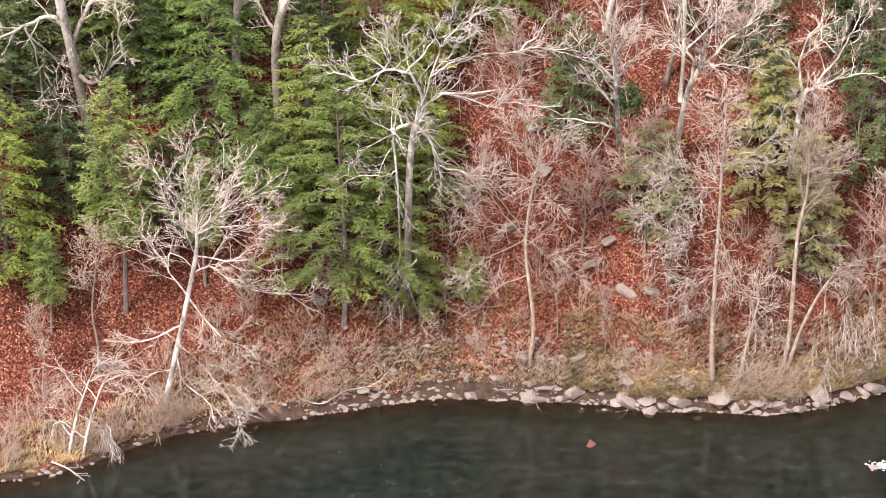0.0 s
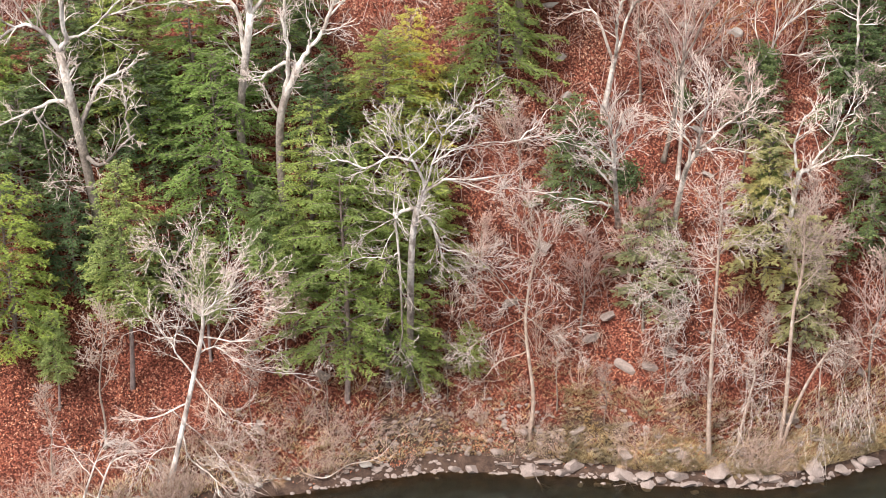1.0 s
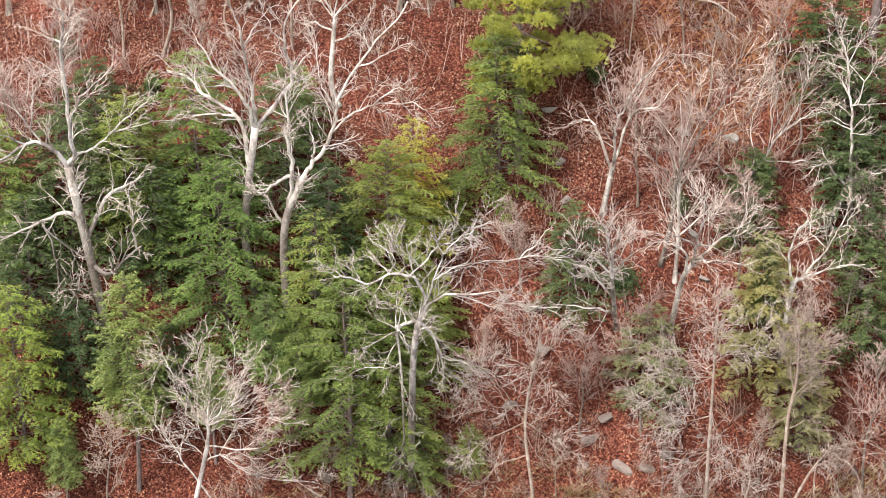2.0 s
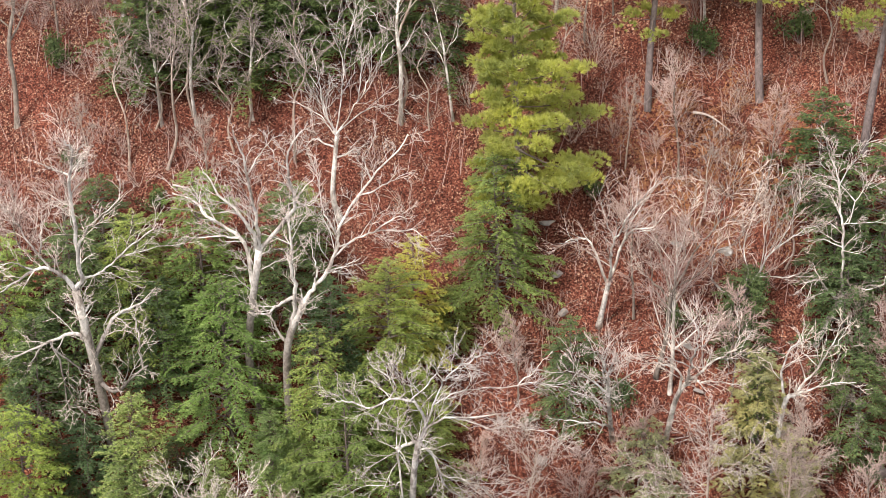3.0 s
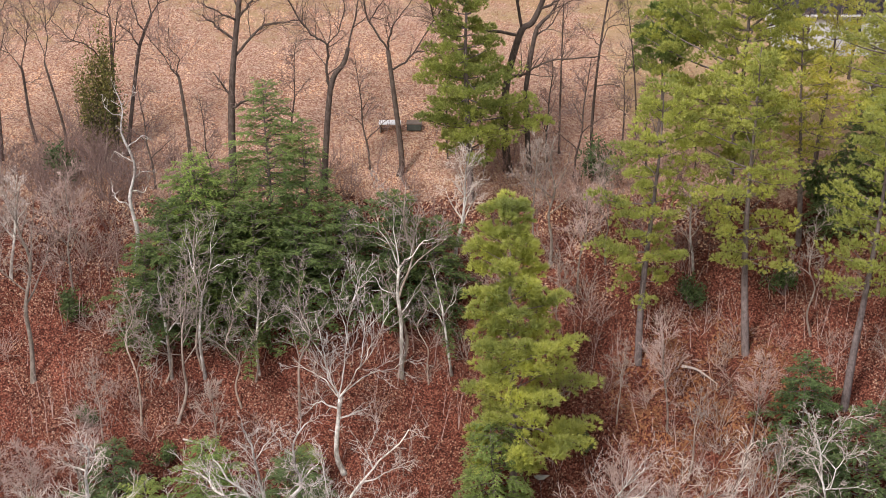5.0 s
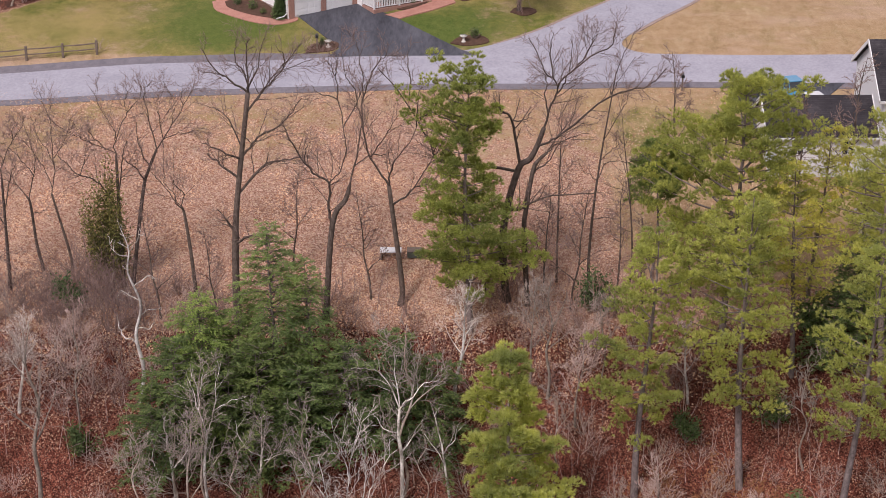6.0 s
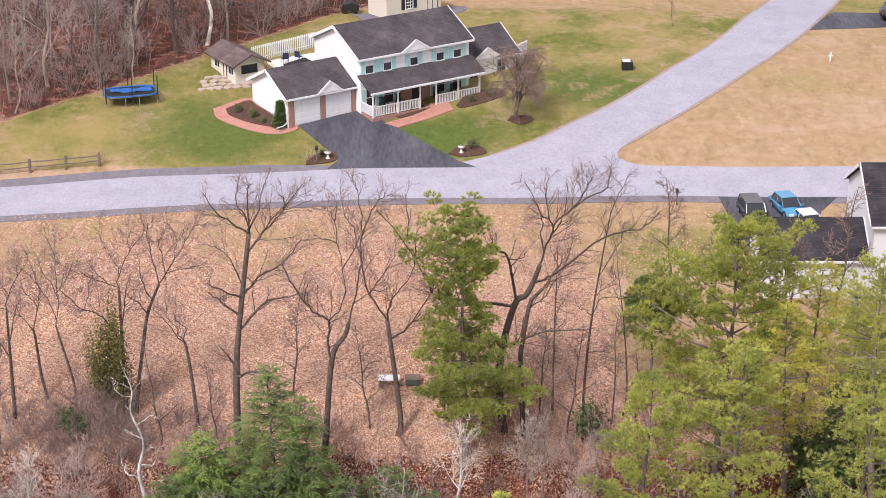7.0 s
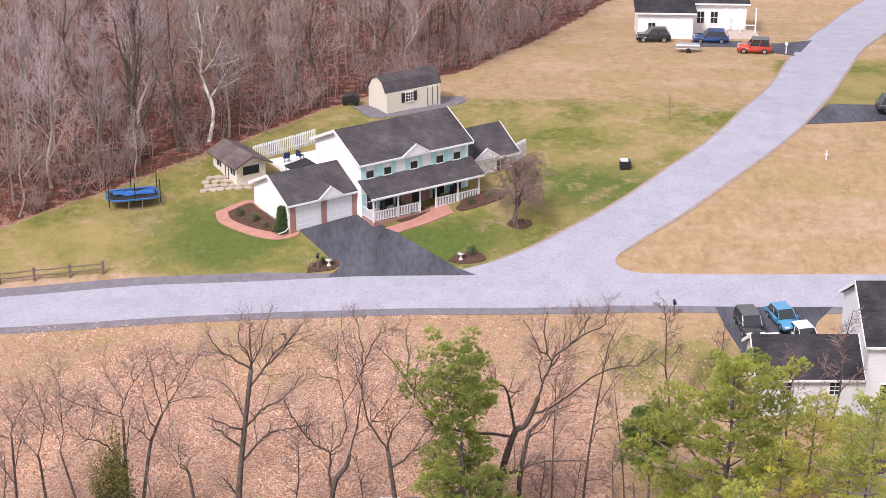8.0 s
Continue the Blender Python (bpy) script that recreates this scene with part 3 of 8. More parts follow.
strip("driveway", [(-9.4, 151.2), (-8.5, 152.6), (-10.1, 155.0), (-12.3, 158.1)], [(3.0, 151.6), (1.4, 152.6), (-2.5, 156.4), (-7.1, 160.9)], M_DRIVE, 0.062, "dark asphalt driveway to the double garage", "driveway", 7, 8)
strip("driveway", [(22.4, 147.2), (22.9, 144.5), (23.7, 141.6), (24.2, 138)], [(32.0, 147.2), (30.4, 145.3), (29.6, 143.0), (30.2, 138)], M_DRIVE, 0.062, "dark asphalt parking drive beside a white house", "driveway", 5, 6)
strip("driveway", [(38.9, 187.4), (44.5, 186.6), (60, 186)], [(35.4, 180.9), (43.4, 182), (60, 182)], M_DRIVE, 0.062, "short dark asphalt drive off the side road", "driveway", 5, 6)
strip("driveway", [(29.0, 219.5), (34, 219.5), (38.8, 217.5), (43.1, 219.5)], [(29.1, 215), (33.7, 215), (36.7, 211.5), (39.4, 208.8)], M_DRIVE, 0.062, "dark asphalt drive of the far house", "driveway", 5, 6)


# ---- trees ----
UP = np.array((0.0, 0.0, 1.0))


def unit(v):
    return v / max(np.linalg.norm(v), 1e-9)


def bend(pts, n):
    """A smooth curve of n points through a few."""
    pts = np.asarray(pts, float)
    if len(pts) < 3:
        u = np.linspace(0, 1, n)[:, None]
        return pts[0] * (1 - u) + pts[-1] * u
    ext = np.concatenate([[2 * pts[0] - pts[1]], pts, [2 * pts[-1] - pts[-2]]])
    out = []
    for u in np.linspace(0, len(pts) - 1 - 1e-6, n):
        i, f = int(u), u - int(u)
        a, b, c, d = ext[i:i + 4]
        out.append(0.5 * (2 * b + (c - a) * f + (2 * a - 5 * b + 4 * c - d) * f * f + (3 * b - a - 3 * c + d) * f ** 3))
    return np.array(out)


class Habit:
    """How a kind of bare tree branches, level by level."""

    def __init__(self, kids, angle=50, ratio=0.55, lift=0.1, wander=0.16, start=0.3, twig=2, thin=0.008, droop=0.0):
        self.kids, self.angle, self.ratio, self.lift, self.wander, self.start, self.twig, self.thin, self.droop = kids, angle, ratio, lift, wander, start, twig, thin, droop


def shoots(wood, twigs, pts, radii, level, habit, rng, length):
    """Side shoots along a limb, and theirs in turn."""
    if level >= len(habit.kids):
        return
    n = habit.kids[level]
    for k in range(n):
        f = habit.start + (1 - habit.start) * (k + rng.random()) / n
        g = f * (len(pts) - 1)
        i = min(int(g), len(pts) - 2)
        p = pts[i] + (pts[i + 1] - pts[i]) * (g - i)
        way = unit(pts[i + 1] - pts[i])
        side = unit(np.cross(way, rng.normal(size=3)))
        a = radians(habit.angle * (0.65 + 0.6 * rng.random()))
        d = unit(way * math.cos(a) + side * math.sin(a))
        own = length * habit.ratio * (0.55 + 0.7 * rng.random()) * (1.15 - 0.55 * f)
        r = max(habit.thin, min(radii[i] * 0.45, (0.04, 0.025, 0.016)[min(level, 2)]))
        grow(wood, twigs, p, d, own, r, level + 1, habit, rng)


def grow(wood, twigs, p, d, length, r, level, habit, rng):
    last = level >= len(habit.kids)
    n = 1 if last or (level == 1 and len(habit.kids) == 2) else 2 if level >= habit.twig else max(2, min(4, int(length / 0.6) + 1))
    pts = [p]
    for k in range(n):
        d = unit(d + rng.normal(size=3) * habit.wander + UP * habit.lift - UP * habit.droop * level)
        p = p + d * (length / n)
        pts.append(p)
    if last:
        twigs.spike(pts[0], pts[1], max(r, habit.thin))
        return
    pts = np.array(pts)
    radii = np.linspace(r, max(habit.thin * 0.6, r * 0.35), n + 1)
    (twigs if level >= habit.twig else wood).tube(pts, radii, 4 if level < habit.twig else 3)
    shoots(wood, twigs, pts, radii, level, habit, rng, length)


def limb_tree(name, at, trunk, limbs, girth, habit, mats, label, seed, group="bare trees of the bluff", depth=0.5, lean=0.0, top=0.0, lesser=(), bough=0.62, bare_stem=False):
    """A bare tree with its main limbs set one by one, in (sideways, up) metres from its foot; it may lean out over the slope."""
    rng = np.random.default_rng(seed)
    x, y = at
    wood, twigs = Shape(), Shape()
    tp = bend([(a, lean * c, c) for a, c in trunk], 4 * len(trunk))
    forked = any(np.hypot(limb[0][0] - trunk[-1][0], limb[0][1] - trunk[-1][1]) < 0.8 for limb in limbs)
    tr = girth * np.linspace(1.0, top or (0.36 if forked else 0.07), len(tp)) ** 0.9
    tr[0] *= 1.35
    stem, boughs = Shape().tube(tp, tr, 10, True), []
    high = tp[:, 2].max()
    known, girths = tp, tr
    for limb in (*limbs, *lesser):
        near = int(np.argmin(np.linalg.norm(known[:, [0, 2]] - np.array(limb[0]), axis=1)))
        sway, reach = rng.normal() * depth, np.hypot(limb[-1][0] - limb[0][0], limb[-1][1] - limb[0][1])
        pts = [np.array((a, known[near][1] + lean * (c - limb[0][1]) + sway * (k / max(1, len(limb) - 1)) * reach * 0.5, c)) for k, (a, c) in enumerate(limb)]
        if np.linalg.norm(known[near] - pts[0]) < 0.9:
            pts[0] = known[near]
        long = sum(np.linalg.norm(b - a) for a, b in zip(pts, pts[1:]))
        lp = bend(pts, max(4 * len(pts), int(long * 3)))
        drift = np.cumsum(rng.normal(size=lp.shape) * 0.058, axis=0)
        lp[1:] += drift[1:] * np.minimum(1, np.arange(1, len(lp)) / 3)[:, None]
        base = max(girths[near] * (bough if long > 2.5 else bough * 0.8), girth * 0.2)
        lr = np.linspace(1.0, 0.24, len(lp)) ** 0.9 * max(0.03, base)
        boughs.append(Shape().tube(lp, np.maximum(lr, 0.014), 7))
        known, girths = np.concatenate([known, lp]), np.concatenate([girths, lr])
        own = Habit((max(3, int(long * habit.kids[0] / 3.6)), *habit.kids[1:]), habit.angle, habit.ratio, habit.lift, habit.wander, habit.start, habit.twig, habit.thin, habit.droop)
        shoots(wood, twigs, lp, lr, 0, own, rng, min(3.0, max(1.9, long * 0.8)))
    for part_of in () if bare_stem else ((len(tp) // 2, len(tp)), (len(tp) * 3 // 4, len(tp))):
        shoots(wood, twigs, tp[part_of[0]:part_of[1]], tr[part_of[0]:part_of[1]] * 0.6, 0, habit, rng, min(2.4, high * 0.2))
    root = thing(name, (x, y, gz(x, y) - 0.15), label, "tree", group)
    part("trunk", stem, mats[0], root, smooth=True)
    for bough in boughs:
        part("limb", bough, mats[0], root, smooth=True)
    tagged(part("branchwork", wood, mats[0], root, smooth=True), kind="stuff")
    tagged(part("crown", twigs, mats[1], root, smooth=True), kind="stuff")
    return root


def bare_tree(name, at, height, girth, habit, mats, label, seed, group, lean=(0, 0), fork=0.35, limbs=9, spreadness=0.33, wiggle=0.03, upward=24):
    """A bare tree grown freely: trunk, limbs, twigs."""
    rng = np.random.default_rng(seed)
    x, y = at
    wood, twigs = Shape(), Shape()
    tp = bend([(lean[0] * u + rng.normal() * wiggle * height * (0 < u < 1) * 0.4, lean[1] * u + rng.normal() * wiggle * height * (0 < u < 1) * 0.4, height * u * 0.96) for u in (0, 0.2, 0.4, 0.6, 0.8, 1)], 16)
    tr = girth * np.linspace(1.0, 0.1, 16) ** 0.8
    tr[0] *= 1.3
    stem = Shape().tube(tp, tr, 8)
    for k in range(limbs):
        f = fork + (0.92 - fork) * (k + rng.random() * 0.8) / limbs
        i = int(f * 15)
        az = k * 2.4 + rng.random()
        el = radians(upward + 34 * f + 14 * rng.random())
        d = np.array((math.cos(az) * math.cos(el), math.sin(az) * math.cos(el), math.sin(el)))
        grow(wood, twigs, tp[i], d, height * spreadness * (1.25 - 0.8 * f) * (0.7 + 0.5 * rng.random()), tr[i] * 0.6, 0, habit, rng)
    shoots(wood, twigs, tp[8:], tr[8:], 0, habit, rng, height * 0.2)
    root = thing(name, (x, y, gz(x, y) - 0.15), label, "tree", group)
    part("trunk", stem, mats[0], root, smooth=True)
    if wood.count:
        tagged(part("branchwork", wood, mats[0], root, smooth=True), kind="stuff")
    tagged(part("crown", twigs, mats[1], root, smooth=True), kind="stuff")
    return root


def plant(proto, x, y, size=1.0, turn=0.0, tall=1.0, label="", sink=0.15):
    """A copy of a plant at another place, turned and scaled."""
    ob = copy_thing(proto, pose(x, y, gz(x, y) - sink, 0, 0, turn))
    ob.scale = (size, size, size * tall)
    return tagged(ob, label)


def hemlock(name, at, height, reach, mat, label, seed, group="evergreens of the bluff", bare=0.1, dense=1.0, blade=0.14, trunk=0.012, full=0.5, fine=0.0165):
    """A conifer of drooping limbs that carry flat feathered sprays, each a fan of short leafy twigs."""
    rng = np.random.default_rng(seed)
    x, y = at
    wood, needles = Shape(), Shape()
    tp = np.array([(0.15 * math.sin(u * 5), 0.1 * math.cos(u * 4), height * u) for u in np.linspace(0, 1, 10)])
    stem = Shape().tube(tp, height * trunk * np.linspace(1, 0.08, 10), 7)
    B, A, W = [], [], []
    n = int(height * 11.0 * dense)
    bulge = rng.uniform(0.72, 1.15, 12)
    for k in range(n):
        h = bare + (1 - bare) * (k + rng.random()) / n
        az = k * 2.39996 + rng.random() * 0.6
        long = reach * (1 - h) ** full * (0.62 + 0.45 * rng.random()) * bulge[int(az * 1.9) % 12] * min(1, 0.5 + (h - bare) * 5) + 0.2
        out = np.array((math.cos(az), math.sin(az), 0.0))
        m = max(3, int(long / 0.3))
        us = np.linspace(0.0, 1.0, m + 1)
        dip, rise = rng.uniform(0.15, 0.45), 0.12 + 0.55 * h ** 2
        line = np.array((0, 0, height * h)) + out * (us * long)[:, None] + UP * ((rise * us - dip * us ** 2) * long)[:, None]
        wood.tube(line, np.linspace(0.04, 0.008, m + 1) * (0.4 + long / 4), 3)
        lat = np.cross(UP, out)
        for i in range(1, m + 1):
            u = us[i]
            if u < 0.3 and long > 1.5:
                continue
            wide = (0.3 + 0.75 * (1 - u)) * min(1.0, long / 2) * rng.uniform(0.75, 1.3)
            for s in (-1, 1):
                way = unit(out * (0.8 + 0.2 * rng.normal()) + lat * s * (0.85 + 0.2 * rng.normal()) + UP * 0.2 * rng.normal())
                edge = unit(np.cross(way, UP + rng.normal(size=3) * 0.25))
                c = max(8, int(wide / fine))
                f = (np.arange(c) + rng.random(c)) / c
                flip = np.where(np.arange(c) % 2 == 0, 1.0, -1.0)
                p = line[i] + way * (f * wide)[:, None] - UP * (0.28 * wide * f ** 2)[:, None] + rng.normal(size=(c, 3)) * 0.035
                d = way * 0.75 + edge * (flip * rng.uniform(0.5, 1.0, c) * (1 - 0.6 * f))[:, None] + rng.normal(size=(c, 3)) * 0.16
                d /= np.linalg.norm(d, axis=1, keepdims=True)
                w = np.cross(d, UP + rng.normal(size=(c, 3)) * 0.45)
                w /= np.linalg.norm(w, axis=1, keepdims=True)
                B.append(p)
                A.append(d * (blade * rng.uniform(0.7, 1.3, c))[:, None])
                W.append(w * blade * 0.22)
    needles.blades(np.concatenate(B), np.concatenate(A), np.concatenate(W))
    root = thing(name, (x, y, gz(x, y) - 0.15), label, "tree", group)
    part("trunk", stem, M_BARK_PINE, root, smooth=True)
    tagged(part("limbwork", wood, M_BARK_PINE, root, smooth=True), kind="stuff")
    tagged(part("crown", needles, mat, root), kind="stuff")
    return root


def white_pine(name, at, height, reach, mat, label, seed, group="evergreens of the bluff", bare=0.3, lean=0.0, full=1.0, needle=0.24, tufts=1.0, profile=None, whorl=0.95):
    """A pine whose whorled limbs carry puffy, flattened clumps of needle tufts, with gaps between; the profile gives the crown's width by height."""
    rng = np.random.default_rng(seed)
    x, y = at
    wood, needles = Shape(), Shape()
    tp = bend([(lean * u + 0.2 * math.sin(5 * u + seed), 0.15 * math.sin(4 * u), height * u) for u in np.linspace(0, 1, 6)], 16)
    stem = Shape().tube(tp, height * 0.0135 * np.linspace(1, 0.1, 16), 8)
    C, N = [], []
    whorls = max(5, int(height * (1 - bare) / whorl))
    for w in range(whorls):
        h = bare + (1 - bare) * (w + 0.5 * rng.random()) / whorls
        f = (h - bare) / (1 - bare)
        if profile:
            shape = float(np.interp(f, [a for a, _ in profile], [b for _, b in profile]))
        else:
            shape = math.sin(math.pi * min(1, 0.2 + 0.8 * f)) ** 0.65
        spin = rng.random() * 6.283
        count = rng.integers(4, 7)
        for k in range(count):
            az = spin + k * 6.283 / count + rng.normal() * 0.25
            long = reach * max(0.14, shape) * rng.uniform(0.5, 1.12) * full * (0.86 + 0.26 * math.sin(az + seed + 4 * f))
            out = np.array((math.cos(az), math.sin(az), 0.0))
            lat = np.cross(UP, out)
            i = h * 15
            start = tp[int(i)] + (tp[min(15, int(i) + 1)] - tp[int(i)]) * (i - int(i))
            us = np.linspace(0, 1, 6)
            rise = -0.12 + 0.5 * f + 0.1 * rng.normal()
            line = start + out * (us * long)[:, None] + UP * ((rise * us + 0.2 * us ** 2) * long)[:, None]
            wood.tube(line, np.linspace(0.05, 0.012, 6) * (0.35 + long / 4), 4)
            clumps = 1 + int(long * 1.5)
            total = (13 + long * 14) * tufts
            for b in range(clumps):
                u = 1.0 - 0.68 * (b / clumps) ** 1.1 * rng.uniform(0.75, 1.1)
                j = min(4, int(u * 5))
                q = line[j] + (line[j + 1] - line[j]) * (u * 5 - j) + lat * rng.normal() * 0.34 * long * (1.15 - u) + UP * rng.uniform(-0.05, 0.12)
                wide = rng.uniform(0.42, 0.72) * (0.62 + 0.12 * min(long, 4.0))
                n = int(total / clumps * rng.uniform(0.7, 1.3)) + 4
                v = rng.normal(size=(n, 3))
                v /= np.linalg.norm(v, axis=1, keepdims=True)
                v[:, 2] = np.where(v[:, 2] < -0.25, -v[:, 2], v[:, 2])
                shell = (0.45 + 0.55 * rng.random((n, 1)) ** 0.5) * v
                C.append(q + shell * np.array((wide, wide, wide * 0.7)))
                N.append(v * np.array((0.8, 0.8, 0.75)) + out * 0.35 + UP * 0.25)
    C, N = np.concatenate(C), np.concatenate(N)
    N /= np.linalg.norm(N, axis=1, keepdims=True)
    per = 15
    base = np.repeat(C, per, 0)
    d = np.repeat(N, per, 0) * 0.95 + rng.normal(size=(len(base), 3)) * 0.4
    d /= np.linalg.norm(d, axis=1, keepdims=True)
    across = np.cross(d, rng.normal(size=d.shape))
    across /= np.linalg.norm(across, axis=1, keepdims=True)
    needles.blades(base, d * needle * (0.7 + 0.6 * rng.random((len(d), 1))), across * needle * 0.11)
    root = thing(name, (x, y, gz(x, y) - 0.15), label, "tree", group)
    part("trunk", stem, M_BARK_PINE, root, smooth=True)
    tagged(part("limbwork", wood, M_BARK_PINE, root, smooth=True), kind="stuff")
    tagged(part("crown", needles, mat, root), kind="stuff")
    return root


def evergreen_shrub(name, at, height, width, mat, label, seed, group="evergreen shrubs", blade=0.22, count=1000, stems=16):
    rng = np.random.default_rng(seed)
    x, y = at
    wood, leaves = Shape(), Shape()
    tips = []
    for k in range(stems):
        az, el = rng.random() * 6.283, radians(30 + 55 * rng.random())
        tip = np.array((math.cos(az) * math.cos(el) * width, math.sin(az) * math.cos(el) * width, math.sin(el) * height)) * (0.7 + 0.4 * rng.random())
        wood.tube(bend([(0, 0, 0), tip * 0.5 + rng.normal(size=3) * 0.1, tip], 5), np.linspace(0.035, 0.01, 5), 4)
        tips.append(tip)
    tips = np.array(tips)
    pick = rng.integers(0, len(tips), count)
    c = tips[pick] * (0.55 + 0.5 * rng.random((count, 1))) + rng.normal(size=(count, 3)) * np.array((width, width, height)) * 0.13
    c[:, 2] = np.abs(c[:, 2])
    d = rng.normal(size=(count, 3)) + c * 0.5 / max(width, height)
    d /= np.linalg.norm(d, axis=1, keepdims=True)
    a = np.cross(d, rng.normal(size=d.shape))
    a /= np.linalg.norm(a, axis=1, keepdims=True)
    leaves.kites(c, d * blade * (0.7 + 0.6 * rng.random((count, 1))), a * blade * 0.24)
    root = thing(name, (x, y, gz(x, y) - 0.1), label, "shrub", group)
    tagged(part("stem", wood, M_TWIG_DARK, root, smooth=True), kind="stuff")
    tagged(part("crown", leaves, mat, root), kind="stuff")
    return root


def brush(name, at, height, mat, label, seed, stems=9, group="bare brush", droop=0.06, lean=0.0):
    """A bare bush: many thin stems from one foot."""
    rng = np.random.default_rng(seed)
    x, y = at
    wood, twigs = Shape(), Shape()
    habit = Habit((4, 4), 34, 0.66, 0.05, 0.09, 0.15, 1, 0.0105, droop)
    for k in range(stems):
        az, el = rng.random() * 6.283, radians(35 + 50 * rng.random())
        d = unit(np.array((math.cos(az) * math.cos(el), math.sin(az) * math.cos(el) - lean, math.sin(el))))
        grow(wood, twigs, np.array((rng.normal() * 0.15, rng.normal() * 0.15, 0.0)), d, height * (0.6 + 0.5 * rng.random()), 0.022, 0, habit, rng)
    root = thing(name, (x, y, gz(x, y) - 0.08), label, "shrub", group)
    tagged(part("stem", wood, mat, root, smooth=True), kind="stuff")
    tagged(part("crown", twigs, mat, root, smooth=True), kind="stuff")
    return root


def thicket(protos, places, label, mat, seed):
    """Many bushes that nobody could count, gathered into one mesh."""
    g = np.random.default_rng(seed)
    stock = []
    for p in protos:
        verts, quads, tris, count = [], [], [], 0
        for c in p.children:
            v = np.empty(len(c.data.vertices) * 3)
            c.data.vertices.foreach_get("co", v)
            verts.append(v.reshape(-1, 3))
            for f in c.data.polygons:
                (quads if len(f.vertices) == 4 else tris).append([i + count for i in f.vertices])
            count += len(verts[-1])
        stock.append((np.concatenate(verts), np.array(quads), np.array(tris)))
    s = Shape()
    for k, (x, y, size) in enumerate(places):
        v, q, t = stock[k % len(stock)]
        a = g.uniform(0, 6.283)
        m = np.array(((math.cos(a), -math.sin(a), 0), (math.sin(a), math.cos(a), 0), (0, 0, g.uniform(0.75, 1.2)))) * size
        s.add(v @ m.T + np.array((x, y, gz(x, y) - 0.08)), q, t)
    return tagged(part("brush_thicket", s, mat, smooth=True), label, "brush", kind="stuff")


def whips(n, place, heights, r, mat, label, seed):
    """Thin straight saplings with a few side twigs, too many to count."""
    g = np.random.default_rng(seed)
    s = Shape()
    for _ in range(n):
        x, y = place(g)
        h = g.uniform(*heights)
        foot = np.array((x, y, gz(x, y) - 0.1))
        way = unit(UP + g.normal(size=3) * 0.2)
        s.spike(foot, foot + way * h, r * (0.5 + h / heights[1]))
        for k in range(6):
            f = g.uniform(0.3, 0.95)
            side = unit(way * 0.9 + g.normal(size=3) * 0.65)
            s.spike(foot + way * h * f, foot + way * h * f + side * h * (1.05 - f) * g.uniform(0.35, 0.8), r * 0.5)
    return tagged(part("saplings", s, mat, smooth=True), label, "saplings", kind="stuff")


# ---- plants of the bluff, from the river upwards ----
STRAIGHT = Habit((10, 5, 3), 50, 0.74, 0.02, 0.05, 0.1, 2, 0.014, 0.012)
FINE = Habit((6, 5, 3), 42, 0.7, 0.06, 0.08, 0.15, 1, 0.0155)
OPEN = Habit((7, 5, 3), 42, 0.7, 0.08, 0.12, 0.16, 2, 0.012)
OPENING = Habit((5, 4, 3), 52, 0.66, 0.05, 0.14, 0.15, 1, 0.0145)
TRACED = Habit((7, 4, 4), 44, 0.68, 0.04, 0.18, 0.22, 2, 0.0145)
MAPLE = Habit((6, 4, 3), 40, 0.68, 0.07, 0.15, 0.22, 2, 0.0145)
TWIGGY = Habit((9, 5, 4), 42, 0.68, 0.04, 0.13, 0.14, 2, 0.0115)
HANG = Habit((7, 4, 3), 34, 0.82, 0.0, 0.08, 0.2, 2, 0.011, 0.16)
LIGHT = Habit((7, 5), 40, 0.74, 0.13, 0.16, 0.15, 1, 0.026)
PALE, GREY, DARK = (M_SYCAMORE, M_TWIG_PALE), (M_BARK_GREY, M_TWIG_GREY), (M_BARK_DARK, M_TWIG_DARK)
PINKISH = (M_BARK_GREY, M_TWIG_PALE)
TAN = (M_BARK_TAN, M_TWIG_PALE)
OLD = (M_SYCAMORE_OLD, M_TWIG_PALE)
SAPLING = (M_SYCAMORE, M_TWIG_SAP)
SPARSE = Habit((5, 4, 3), 40, 0.66, 0.06, 0.15, 0.2, 2, 0.0105)

limb_tree("sycamore", (-14.6, 87.2), [(0, 0), (2.1, 8.6), (2.3, 10.5)], [
    [(2.3, 10.5), (2.3, 13.7)], [(2.3, 10.4), (6.5, 13.2)], [(2.3, 10.2), (3.1, 10.7), (4.7, 10.8), (6, 10.5)], [(2.2, 9), (4.9, 8.8), (5.8, 9)],
    [(2, 8.2), (2.8, 8.1), (4, 7.3), (7.7, 6.8)], [(2.1, 8.6), (1.6, 11.5), (1.9, 15.4)], [(1.7, 10.2), (0.5, 13.1), (-0.3, 13.7)], [(2, 8.4), (1.3, 9), (0.6, 8.7)],
    [(1.8, 7.4), (0.3, 8.9), (-0.5, 10.2)], [(1.3, 5.6), (-0.8, 4.2), (-1.8, 4.2)], [(1, 4.2), (2.9, 2.5), (4, 1.1), (4.5, -0.3)], [(1.5, 6.3), (3.2, 4.6), (4.1, 4.2)],
    [(3, 11), (3.6, 12.1), (4.2, 14.6)], [(3.9, 11.5), (5, 14)]],
    0.15, TWIGGY, PALE, "leafless pale sycamore leaning over the river bank", 11, depth=0.35, lean=-0.05, top=0.5, bough=0.42, lesser=[
    [(0.8, 3.2), (1.5, 1.8), (2.6, 0.6), (3, -0.6)], [(0.5, 2.5), (-0.4, 2.2), (-1.4, 1.1), (-1.8, -0.3)]])
